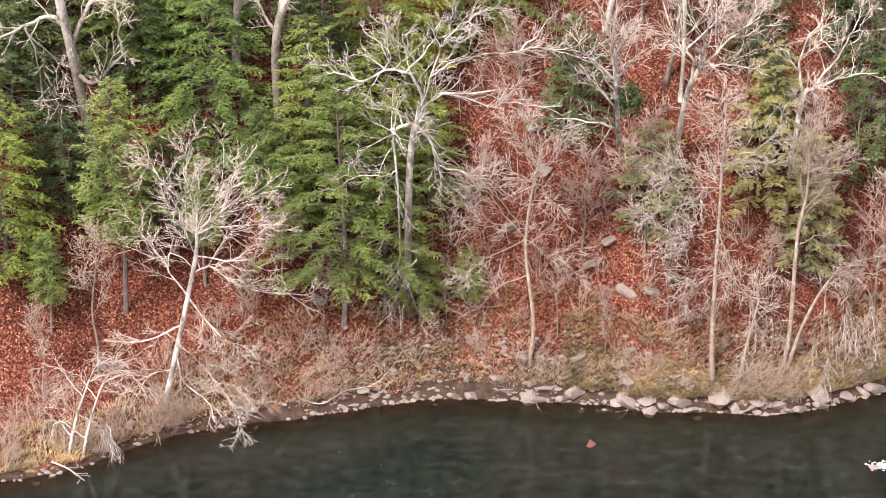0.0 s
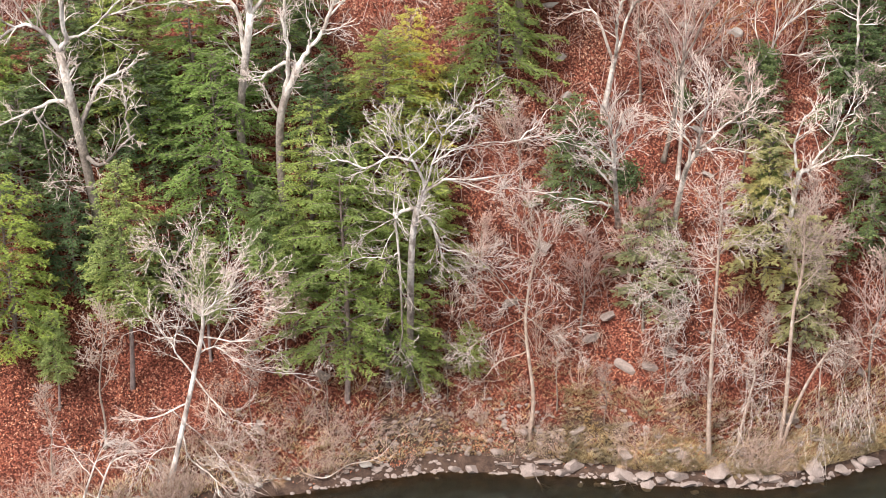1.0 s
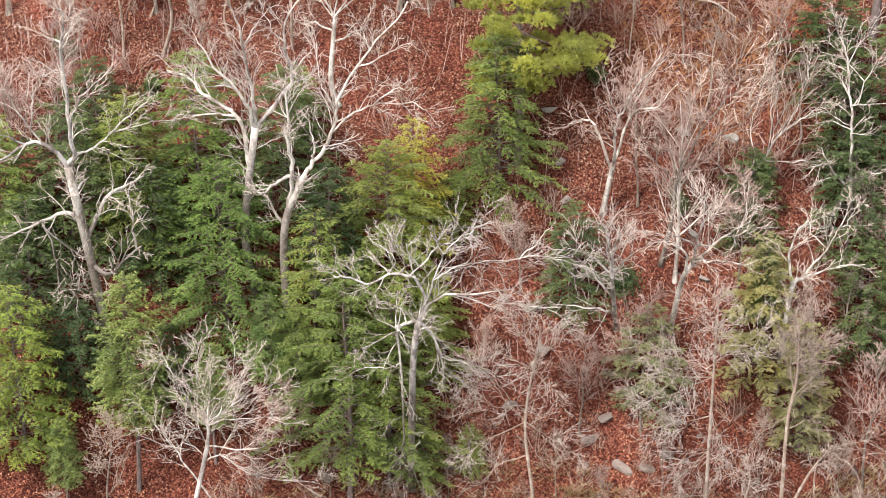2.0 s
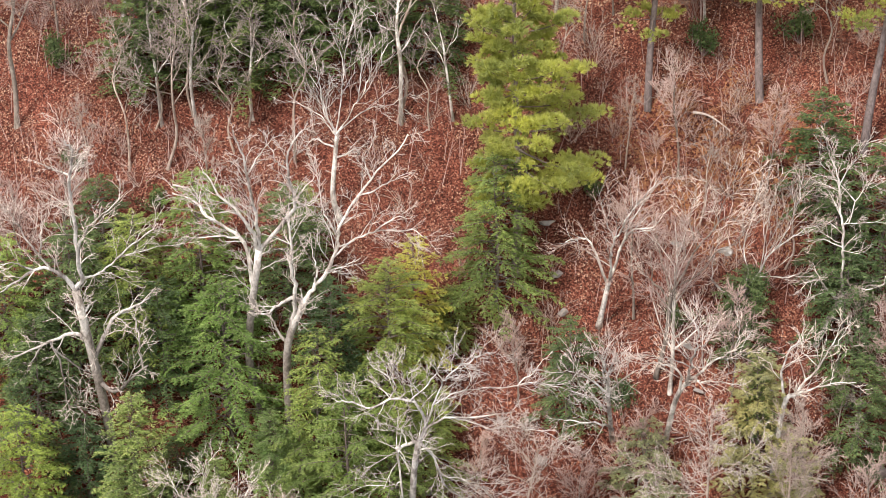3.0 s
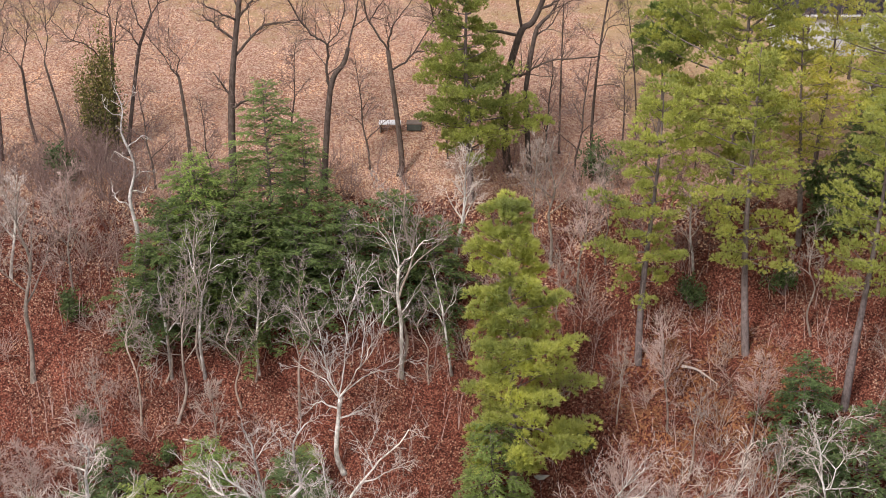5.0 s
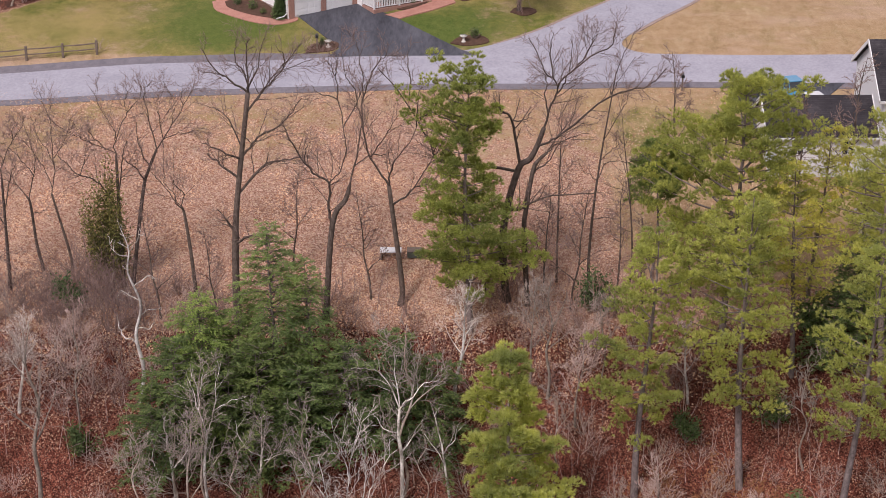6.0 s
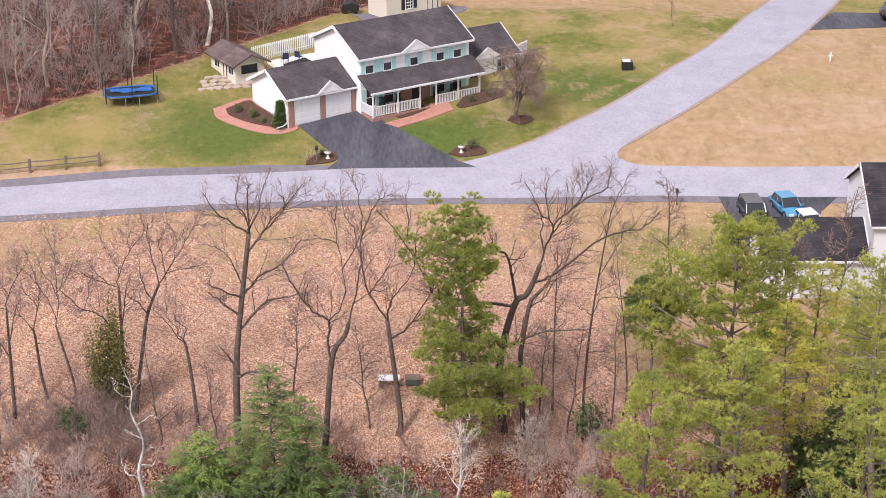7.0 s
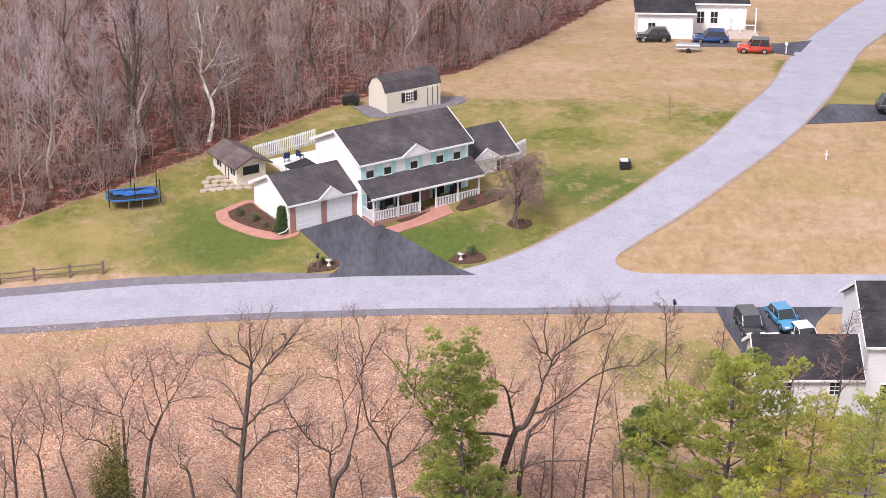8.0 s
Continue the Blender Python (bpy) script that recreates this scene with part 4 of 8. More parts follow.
limb_tree("sycamore", (-1.9, 92.5), [(0, 0), (0.2, 9.1), (0.5, 12.5)], [
    [(0.5, 12.5), (0.8, 13.5), (0.2, 15.4), (-0.9, 15.5), (-2.4, 14.7), (-3.4, 15.3), (-4.1, 15.3)], [(0.4, 12.5), (1.3, 13.6), (2.3, 14.2), (5.3, 14.6)], [(0.6, 12.7), (2.3, 17.7), (4.5, 19.5)], [(1.5, 15.2), (2.7, 16.5), (5.6, 17), (7.5, 16.9), (9.5, 15.7)],
    [(0.4, 12.4), (1.2, 11.3), (1.9, 8.9), (3.2, 7.6)], [(0.3, 12.5), (-0.5, 12), (-0.6, 11.5), (-0.3, 4.7), (-0.5, 3.7)], [(0.2, 15.4), (1.1, 16.8), (1.6, 17.1), (2.6, 17)], [(-0.3, 15.6), (-0.2, 16.4), (-1.2, 18.5)],
    [(0.6, 16), (0.1, 18)], [(2.3, 14.2), (3.9, 13.5), (4.9, 13.8), (7.1, 13.3)], [(5.6, 17), (6.8, 18.4)]],
    0.21, TRACED, OLD, "spreading white-limbed sycamore without leaves on the bluff", 12, depth=0.35, lean=-0.36, top=0.72, lesser=[
    [(1.6, 9.9), (3.8, 8.6), (6.2, 5.9)], [(-0.5, 3.8), (0.6, 0.4)], [(-0.5, 3.8), (-1.3, 2.1)], [(-0.6, 9.9), (-1, 9.4), (-2.6, 9.3), (-4, 8.2)],
    [(0, 12.4), (-0.5, 13.2), (-1.6, 13.6)], [(3.2, 14.2), (4.3, 14), (5.7, 13.1)], [(2, 16.9), (1.3, 18.5)], [(-0.8, 15.5), (-0.7, 16.5), (-2.1, 17.7)]])
limb_tree("sycamore", (4.65, 91.2), [(0, 0), (0.2, 2.7), (-0.3, 7.5), (0.4, 12.8)], [
    [(-0.2, 8.4), (-1.8, 8), (-2.7, 8.2), (-3.9, 9.2)], [(-0.2, 7.3), (-3, 6), (-3.6, 5)], [(-0.1, 5.8), (-1.8, 4.3), (-2.5, 3.1), (-3.3, 2.6)], [(-0.3, 7.8), (-2.1, 9.9), (-3, 10.4)],
    [(-0.2, 7.3), (2.8, 5.5)], [(0, 10.4), (1.5, 8.9)], [(0.2, 11.5), (-1.6, 13.9)], [(0.4, 12.5), (2.2, 14.1)],
    [(0.4, 12.8), (0, 15)], [(0, 10.5), (-1.8, 11.8)], [(0.1, 11.2), (2.3, 12.8)], [(0.3, 12.1), (-0.6, 14.4)]],
    0.135, TWIGGY, TAN, "slender pale tree with bare reddish twigs by the stones", 13, depth=0.35, lean=-0.03, top=0.3, bough=0.42)
limb_tree("river_birch", (14.4, 89.75), [(0, 0), (-0.2, 4.2), (-0.2, 16)], [
    [(-0.2, 10.6), (-3.1, 10.3), (-4.5, 9.8)], [(-0.2, 11.6), (-1.4, 12.2), (-4.1, 12.8)], [(-0.2, 9.3), (-3.6, 8.3)], [(-0.2, 7.3), (-1.1, 6.3), (-1.6, 4.6)],
    [(-0.2, 5.7), (1.5, 5.6), (1.8, 3.9), (1.5, 1.5)], [(-0.1, 12.5), (2.4, 14.7)], [(-0.2, 11.9), (0.6, 12.5), (1.8, 12.8)], [(-0.1, 14.1), (-0.4, 16.9)],
    [(-0.2, 8.8), (0.4, 7.3), (0.6, 5.9)], [(-0.1, 13.8), (-1.9, 16)], [(-0.1, 6.6), (-1.2, 5.6), (-1.9, 3.9)], [(-0.2, 11.2), (-3.7, 11.2)]],
    0.16, STRAIGHT, TAN, "tall bare river birch with drooping twigs on the bank", 14, depth=0.35, lean=-0.03, top=0.3, bough=0.36)
limb_tree("river_birch", (18.2, 90.2), [(0, 0), (0.2, 2.3), (0.2, 7.7), (0.5, 10.3), (0.4, 13.5)], [
    [(0.4, 9), (1.6, 11.3)], [(0.2, 7.7), (-0.7, 7.2), (-1.3, 6.3)], [(0.5, 10.6), (2.1, 12.9)], [(0.2, 6.7), (1.6, 7.7)],
    [(0.5, 11.9), (-0.5, 14.8)], [(0.4, 13.2), (1, 15.4)], [(0.5, 9.7), (-0.8, 12.6)]],
    0.14, STRAIGHT, (M_BARK_TAN, M_TWIG_GREY), "slim grey bare tree beside the river", 15, depth=0.35, lean=-0.03, top=0.3, bough=0.4)
limb_tree("bare_maple", (9.6, 96.1), [(0, 0), (-0.8, 5.4)], [
    [(-0.7, 5.3), (-2.4, 6.9), (-3.3, 7.3)], [(-0.8, 5.5), (-2.2, 10.4)], [(-0.7, 5.5), (-0.8, 7.5), (-0.3, 9.6)], [(-0.7, 5.5), (-0.3, 6.9), (0.5, 7.5)],
    [(-0.2, 1), (-0.8, 2), (-1.6, 2.5), (-2.8, 2.7)], [(-0.4, 2.7), (-2, 5.3)], [(-0.8, 5.4), (-1.1, 9.2)]],
    0.15, MAPLE, PALE, "pale bare tree rooted in red leaf litter", 18, depth=0.35, lean=-0.86, top=0.7)
limb_tree("bare_maple", (12.6, 95.8), [(0, 0), (0.1, 4.4), (0.6, 6.2)], [
    [(0.6, 6.2), (3.2, 9.5)], [(0.6, 6.1), (0.9, 6.5), (1.6, 6.7), (3.3, 6.5)], [(0.3, 5), (-0.2, 6.3), (-1, 7.1), (-2.4, 7.5)], [(0.5, 5.9), (0, 11.3)],
    [(0.4, 7.3), (-0.7, 8.1), (-1.9, 8.3)], [(2.1, 8.2), (2.5, 7.1)], [(1.2, 7.1), (0.7, 10.6)], [(2.6, 8.9), (2.6, 10.2), (2.2, 11.2)]],
    0.16, MAPLE, PALE, "bent pale tree with bare upswept limbs", 19, depth=0.35, lean=-0.7, top=0.75)
limb_tree("sycamore", (-18.7, 94.4), [(0, 0), (-0.1, 3.7), (-0.8, 11.8)], [
    [(-0.9, 11.7), (-2, 13.3), (-4.7, 12)], [(-1.7, 13.3), (-3.1, 16.2), (-3.7, 16.7)], [(-0.8, 11.8), (-0.4, 13.4), (-0.4, 17.9), (0.1, 20.3), (-0.1, 21.2)], [(-0.5, 12.4), (0.3, 12.5), (1.9, 13.4), (4.8, 13.8)],
    [(1.5, 13.2), (3.5, 15.5)], [(-0.3, 14.6), (0.2, 15.9), (2.2, 18)], [(-2, 14.1), (-1.8, 15.9), (-1, 17.4)], [(-0.2, 18.9), (-1.8, 19.9)],
    [(0.1, 20.2), (0.9, 21.1)], [(-0.4, 8.2), (-1.5, 8.7), (-4.5, 7)], [(-2.6, 8), (-2.2, 6.5), (-2.1, 4.4), (-1.6, 4.2), (-0.9, 3.2), (-0.1, 1.2)], [(-3.1, 7.6), (-4.1, 5.9)],
    [(-2.4, 8), (-1, 6.3), (-0.3, 6)], [(-0.3, 5.1), (0.7, 5.5), (2.6, 7.2)]],
    0.29, TRACED, OLD, "great white sycamore with arching bare limbs", 20, depth=0.35, lean=-0.246, top=0.75, lesser=[
    [(2.2, 6.8), (2.5, 9), (3, 9.5)], [(2.5, 8.9), (2.1, 10.7)], [(-0.4, 7.7), (0.7, 9.4), (2.8, 10.8)], [(-0.7, 10.9), (0.6, 11.3)],
    [(-2.8, 13.1), (-3.2, 13.9), (-4, 13.9)]])
limb_tree("sycamore", (-8.7, 94.9), [(0, 0), (0.1, 6.5), (1.2, 9.9)], [
    [(1.2, 9.9), (2.8, 12.5), (3.5, 15), (6.7, 19.8)], [(2.8, 12.4), (4.3, 13.9), (5.2, 14.3), (7.2, 14.5), (8.1, 14.2)], [(2.4, 11.7), (3.2, 11.7), (4.7, 12.3)], [(0.2, 7.2), (-1, 8.6)],
    [(0.3, 7.4), (0.7, 12.9), (0.5, 15.3)], [(1.1, 9.8), (0.1, 9.6), (-0.6, 9), (-1.2, 9.2)], [(3.2, 13.7), (2.7, 15.3), (2.5, 18.1)], [(4.5, 16.4), (5.4, 16.5), (6.3, 17)],
    [(5.2, 14.3), (5.9, 15.2), (6.8, 15.7)], [(5, 17.2), (4.5, 18.4), (4.7, 19.6)], [(1.8, 10.8), (2, 12.1), (1.8, 13.6)]],
    0.24, TRACED, OLD, "white sycamore leaning out from the bluff", 21, depth=0.35, lean=-0.24, top=0.8)
limb_tree("sycamore", (-10.4, 96), [(0, 0), (-0.5, 4.4), (0.4, 11)], [
    [(0.4, 11), (-0.4, 13.4), (-2.2, 15.9)], [(0.4, 11.1), (0.4, 14.2), (-0.1, 18.4)], [(0.4, 11.1), (2.4, 13.5), (2.6, 14.2), (2.3, 16.6), (3, 18.4)], [(2.6, 14.2), (3.7, 15.4)],
    [(2.5, 14), (3.2, 13.8), (4, 14.1)], [(0.1, 8.9), (-1, 11.3), (-3.1, 12.8), (-4.7, 13.5)], [(-1, 11.2), (-1.7, 11.4), (-3.9, 10.9)], [(0.2, 15.9), (1.3, 17.9)],
    [(-0.4, 13.4), (-2, 14.1)], [(2.4, 15.9), (1.7, 16.6), (1.5, 17.6)]],
    0.25, TRACED, OLD, "forked white sycamore among the hemlocks", 22, depth=0.35, lean=-0.185, top=0.78)
limb_tree("bare_maple", (-6.1, 103), [(0, 0), (-0.4, 1.6), (-0.1, 5.2)], [
    [(-0.1, 5.2), (-0.7, 6.5), (-1.6, 10.5)], [(-0.1, 5.3), (0.6, 12.5)], [(-0.1, 5.4), (3.1, 10.8)], [(-0.1, 5.4), (1.4, 6.6), (2.7, 7), (3.7, 7.7)],
    [(-0.2, 5.3), (-1.2, 6.3), (-3.1, 7)], [(-0.6, 6.1), (-1.2, 8), (-2.8, 11.1)], [(0.3, 8.7), (-0.6, 12.2)], [(1.1, 7.5), (1.5, 9.8), (1.5, 11.8)],
    [(0.4, 10.5), (1.5, 13.5)], [(-0.2, 4.2), (-1.2, 4.9), (-2.2, 5)], [(-0.2, 3.8), (0.7, 4.7), (1.7, 5.2)]],
    0.19, MAPLE, PALE, "bare maple with a fan of pinkish grey limbs", 23, depth=0.35, lean=-0.04, top=0.6)
limb_tree("bare_maple", (8.9, 99.6), [(0, 0), (0.4, 3.6)], [
    [(0.2, 2.9), (-0.7, 6.3), (-1.8, 5.9)], [(0.4, 3.4), (0.4, 7.3), (2.1, 12)], [(0.4, 3.6), (1.3, 6.8), (1.8, 7.4), (2.7, 7.7), (3.7, 9.1)], [(0.9, 6), (1.3, 7.5), (2.6, 9.9), (3.5, 10.1)],
    [(0.4, 7.3), (-0.2, 8.3), (-0.9, 11)], [(1.2, 9.7), (2.6, 11.4)]],
    0.17, MAPLE, (M_SYCAMORE, M_TWIG_RED), "pinkish bare tree leaning from the leafy slope", 24, depth=0.35, lean=-0.4, top=0.8)
limb_tree("bare_maple", (12.1, 97.6), [(0, 0), (0.4, 2.7), (0.5, 5.8)], [
    [(0.5, 5.7), (2.5, 10.6), (3.3, 11.6)], [(0.5, 5.8), (-0.2, 9.1)], [(0.6, 6.1), (1.2, 8.8), (0.7, 12.4)], [(0.5, 5.4), (-0.6, 6.5), (-1, 8)],
    [(1.1, 6.4), (1.8, 6.9), (2.7, 8.2), (3.9, 9), (4.4, 10.2), (4.8, 12.4), (4.8, 14.1)], [(1.8, 9.1), (1.4, 10.6), (1.5, 12)], [(2.5, 10.6), (3.3, 14.1)]],
    0.14, MAPLE, PINKISH, "bare tree with a tall fan of thin pinkish limbs", 28, depth=0.35, lean=-0.2, top=0.75)
limb_tree("bare_maple", (16.3, 99), [(0, 0), (0.2, 1.9)], [
    [(0.2, 1.9), (-0.7, 2.4), (-1.1, 3.3), (-1.1, 4.8)], [(0.2, 1.9), (2.6, 4.8), (5, 6.3)], [(1.5, 3.4), (5, 3.3)], [(1.8, 3.9), (2.3, 5.5), (3.9, 8.1)],
    [(1.6, 3.7), (2.1, 10.5)], [(0.9, 2.6), (0.4, 5.2), (0.8, 7.4), (0.8, 9.5)], [(2.6, 4.8), (3.3, 7.4), (3.5, 9.5)]],
    0.14, MAPLE, (M_SYCAMORE, M_TWIG_GREY), "low forking bare tree with a wide grey crown", 25, depth=0.35, lean=-0.15, top=0.8)
limb_tree("sycamore", (21.4, 99), [(0, 0), (1.2, 3.4)], [
    [(1.2, 3.4), (3, 4)], [(1.1, 2.9), (-0.1, 4.6), (-1.1, 4.8)], [(1.2, 3.4), (1, 8.9), (0, 13.5)], [(0.8, 10.4), (1.8, 13.1)],
    [(1.1, 7.9), (3, 8.2)], [(1.1, 8.2), (1.8, 10), (2.8, 10.7)], [(1.2, 6.4), (0.2, 7.1), (-0.7, 7.1)], [(1, 9.1), (-0.5, 11.4)]],
    0.19, TRACED, PALE, "crooked white sycamore against dark hemlocks", 26, depth=0.35, lean=-0.15, top=0.8)
limb_tree("bare_maple", (18.4, 94), [(0, 0), (0.3, 6.4), (0.9, 7.3)], [
    [(0.9, 7.3), (2, 7.9), (4, 8.3)], [(0.9, 7.3), (2, 9.4), (2.6, 11.8)], [(0.4, 6.7), (-0.1, 8.6), (0.3, 10.2), (0.9, 11.3)], [(1.9, 9.1), (1.2, 10.2), (1.2, 11.2)],
    [(2.3, 10.5), (3.1, 11), (3.6, 11.8)]],
    0.15, MAPLE, PALE, "pale bare tree leaning over wispy pines", 29, depth=0.35, lean=-0.12, top=0.8)
limb_tree("leaning_alder", (18.3, 90.0), [(0, -0.1), (0.6, 2.5), (1.5, 4.8), (2.4, 6.2)], [
    [(2.4, 6.2), (3.7, 5.1), (4.5, 2.5)], [(2.3, 6.1), (3.2, 3.8), (3.3, 1.8)], [(2.4, 6.2), (4.4, 7.1), (5.8, 6.4)], [(1.9, 5.4), (1.7, 3.1), (2.0, 1.6)]],
    0.12, HANG, TAN, "leaning bare alder with hanging twigs by the water", 16)
limb_tree("leaning_alder", (15.9, 90.0), [(0, 0), (0.3, 2.0), (0.7, 4.2), (0.5, 5.5)], [[(0.6, 4.6), (-0.4, 5.2), (-1.4, 4.2)], [(0.6, 5.0), (1.6, 5.6), (2.2, 4.2)], [(0.3, 2.4), (1.2, 3.6), (1.7, 2.0)]],
    0.08, HANG, TAN, "small crooked bare alder on the grassy bank", 17)
limb_tree("bare_tree", (-16.9, 107.4), [(0, 0), (-0.2, 4.1), (-0.4, 4.8)], [
    [(-0.1, 2.6), (-1.1, 3.7), (-1.2, 5.2)], [(-0.2, 4.1), (-0.8, 7.1)], [(-0.2, 3.3), (1.4, 6)], [(-0.4, 4.8), (0.1, 7.5)]],
    0.1, SPARSE, SAPLING, "pale bare sapling before dark hemlocks", 301, depth=0.35, lean=-0.05, top=0.6)
limb_tree("bare_tree", (-14.8, 107.2), [(0, 0), (-0.2, 2.8), (0.1, 6)], [
    [(0.1, 6), (-1.2, 10.3)], [(0.1, 6), (0.8, 7.7), (1.4, 10.6)], [(0.6, 7.3), (1.5, 8.1), (2.5, 8.5)], [(-0.4, 7.7), (0.3, 10.3)]],
    0.112, SPARSE, SAPLING, "pale bare sapling before dark hemlocks", 302, depth=0.35, lean=-0.05, top=0.6)
limb_tree("bare_tree", (-11.4, 106.9), [(0, 0), (-0.1, 1.8), (0.1, 4.5)], [
    [(0.1, 3.9), (-0.7, 4.9), (-1.1, 6.7)], [(0.1, 4.5), (-0.2, 7.1)], [(0.1, 3.7), (0.9, 4.5), (1.2, 5.2)], [(-0.1, 2.2), (-0.9, 2.6), (-1.6, 2.4)],
    [(0.1, 4.1), (0.8, 6.7)]],
    0.1, SPARSE, SAPLING, "pale bare sapling before dark hemlocks", 303, depth=0.35, lean=-0.05, top=0.6)
limb_tree("bare_tree", (-2.6, 107.1), [(0, 0), (0, 4), (-0.2, 5.9), (-0.1, 7.7)], [
    [(-0.1, 7.7), (-0.6, 9.2), (-1.6, 10.6), (-2.9, 10.8)], [(-0.1, 7.8), (0.9, 8.3), (1.6, 9.5), (2.8, 9.9)], [(-0.2, 5.9), (-0.9, 6.2), (-1.6, 7)], [(-0.1, 7.7), (-0.1, 11.2)],
    [(-0.1, 4.7), (1.3, 6.6)]],
    0.125, SPARSE, SAPLING, "pale bare sapling before dark hemlocks", 304, depth=0.35, lean=-0.05, top=0.6)
limb_tree("bare_tree", (0.5, 106.9), [(0, 0), (-0.6, 4.8)], [
    [(-0.6, 4.8), (-1.2, 7.4)], [(-0.5, 4.1), (0.2, 6.7)], [(-0.5, 3.7), (-1.7, 5.6)]],
    0.0875, SPARSE, SAPLING, "pale bare sapling before dark hemlocks", 305, depth=0.35, lean=-0.05, top=0.6)
limb_tree("dead_snag", (-19.7, 112.6), [(0, 0), (0.35, 2.6), (0.0, 5.0), (0.45, 7.2), (-0.25, 9.4), (-0.1, 11.0), (-0.6, 12.6)], [
    [(0.1, 5.4), (0.9, 5.9), (1.2, 6.8)], [(0.3, 7.6), (-0.7, 8.3), (-1.2, 8.0)], [(0.1, 4.4), (-0.8, 4.9), (-0.9, 5.6)], [(0.1, 8.4), (0.9, 9.3), (1.5, 9.2)], [(-0.2, 10.4), (-1.0, 11.2), (-1.1, 12.0)], [(-0.1, 11.0), (0.6, 11.9), (0.7, 12.8)], [(0.3, 6.4), (1.0, 6.6), (1.7, 6.2)]],
    0.15, Habit((4, 2), 60, 0.4, 0, 0.25, 0.3, 2, 0.018), PALE, "white barkless dead trunk with broken stubs", 27)

# freely grown bare trees
bare_tree("bare_tree", (12.9, 97.2), 11.5, 0.13, FINE, (M_SYCAMORE, M_TWIG_RED), "bushy bare tree with fine reddish twigs", 31, "bare trees of the bluff", (-0.3, -1.0), 0.25, 12, 0.3)
m_tall = bare_tree("bare_tree", (-25.4, 106.7), 14, 0.17, OPENING, GREY, "grey bare tree on the leafy slope", 32, "bare trees of the bluff", (0.3, 0), 0.4, 8)
m_slim = bare_tree("bare_tree", (-18, 87.9), 8.9, 0.075, FINE, GREY, "thin grey bare tree on the lower bank", 33, "bare trees of the bluff", (0.2, 0), 0.45, 7, 0.24)
m_sap = bare_tree("bare_tree", (-17.3, 107.3), 7.0, 0.07, OPENING, (M_BARK_TAN, M_TWIG_SAP), "pale bare sapling on the slope", 34, "bare trees of the bluff", (0.6, -0.3), 0.35, 6, 0.36, 0.05)
m_thin = bare_tree("bare_tree", (-12.4, 105.4), 8.0, 0.07, OPENING, (M_BARK_TAN, M_TWIG_SAP), "thin grey sapling before dark hemlocks", 37, "bare trees of the bluff", (-0.5, -0.4), 0.4, 6, 0.32, 0.06)
m_red = bare_tree("bare_tree", (-24, 99.5), 8.5, 0.08, FINE, (M_BARK_GREY, M_TWIG_RED), "reddish bare young tree in leaf litter", 35, "bare trees of the bluff", (-0.3, -0.6), 0.3, 10, 0.3)
m_wide = bare_tree("bare_tree", (0.7, 113.5), 8.5, 0.13, OPENING, PALE, "pale bare tree under the lawn's edge", 36, "bare trees of the bluff", (1.0, -0.5), 0.35, 8, 0.36)
for x, y, size, turn in ((-15, 107.6, 1.3, 60), (-11.6, 106.5, 1.0, 140), (-2.8, 107.2, 1.65, 200), (-0.9, 106.6, 0.85, 300), (23, 109, 1.1, 20), (22.3, 95.5, 1.0, 90), (-20.5, 103.5, 0.9, 250), (6.6, 96.2, 0.8, 10), (-5, 110, 1.1, 170), (19.8, 101.5, 1.0, 330), (14.8, 102.4, 0.9, 45), (10.6, 104.6, 0.8, 75), (-8.8, 104.9, 1.3, 100), (7, 108.5, 0.9, 220), (-16.4, 105.2, 1.5, 30), (-18.6, 105.0, 1.2, 280)):
    plant(m_thin if turn % 20 == 0 else m_sap, x, y, size, turn)
for x, y, size, turn in ((7.5, 93.6, 0.8, 50), (10.9, 93.2, 1.0, 190), (20.5, 93.5, 1.0, 280), (1.7, 94.5, 0.7, 120), (16.3, 96.3, 0.9, 15), (-22, 101, 1.0, 100), (-23.6, 112, 1.0, 210), (23.5, 93, 1.1, 160), (4.2, 97.2, 0.7, 330), (10.9, 99.5, 1.0, 250), (18.9, 104, 0.8, 60), (8.5, 111.5, 0.9, 130), (-8.6, 91.6, 0.7, 30), (25.8, 97, 1.1, 310), (13.7, 104.5, 0.9, 290), (-27, 100, 1.0, 20)):
    plant(m_red, x, y, size, turn)
for x, y, size, turn in ((6.2, 91.9, 0.6, 80), (8.8, 91.2, 0.5, 210), (21.8, 91.8, 0.6, 330), (-10.4, 89.6, 0.55, 10), (-6.3, 90.6, 0.6, 140), (-20.5, 86.2, 0.65, 250), (12.0, 91.4, 0.7, 40), (0.2, 92.3, 0.5, 100), (23.6, 97.8, 0.9, 170), (-13.8, 102.6, 0.9, 270), (17.4, 91.6, 0.55, 60), (10.4, 113.5, 0.9, 200), (5.6, 112.8, 1.0, 300)):
    plant(m_slim, x, y, size, turn)
for x, y, size, turn, label in ((-29, 108.5, 1.0, 120, "grey bare tree on the leafy slope"), (27, 100.5, 0.8, 210, "grey bare tree on the leafy slope"), (6.8, 113, 0.65, 300, "small grey bare tree below the lawn")):
    plant(m_tall, x, y, size, turn, label=label)
plant(m_wide, 15.9, 112.5, 0.7, 150, label="pale bare tree between the pines")
plant(m_wide, -27.5, 112, 0.85, 40, label="pale bare tree under the lawn's edge")

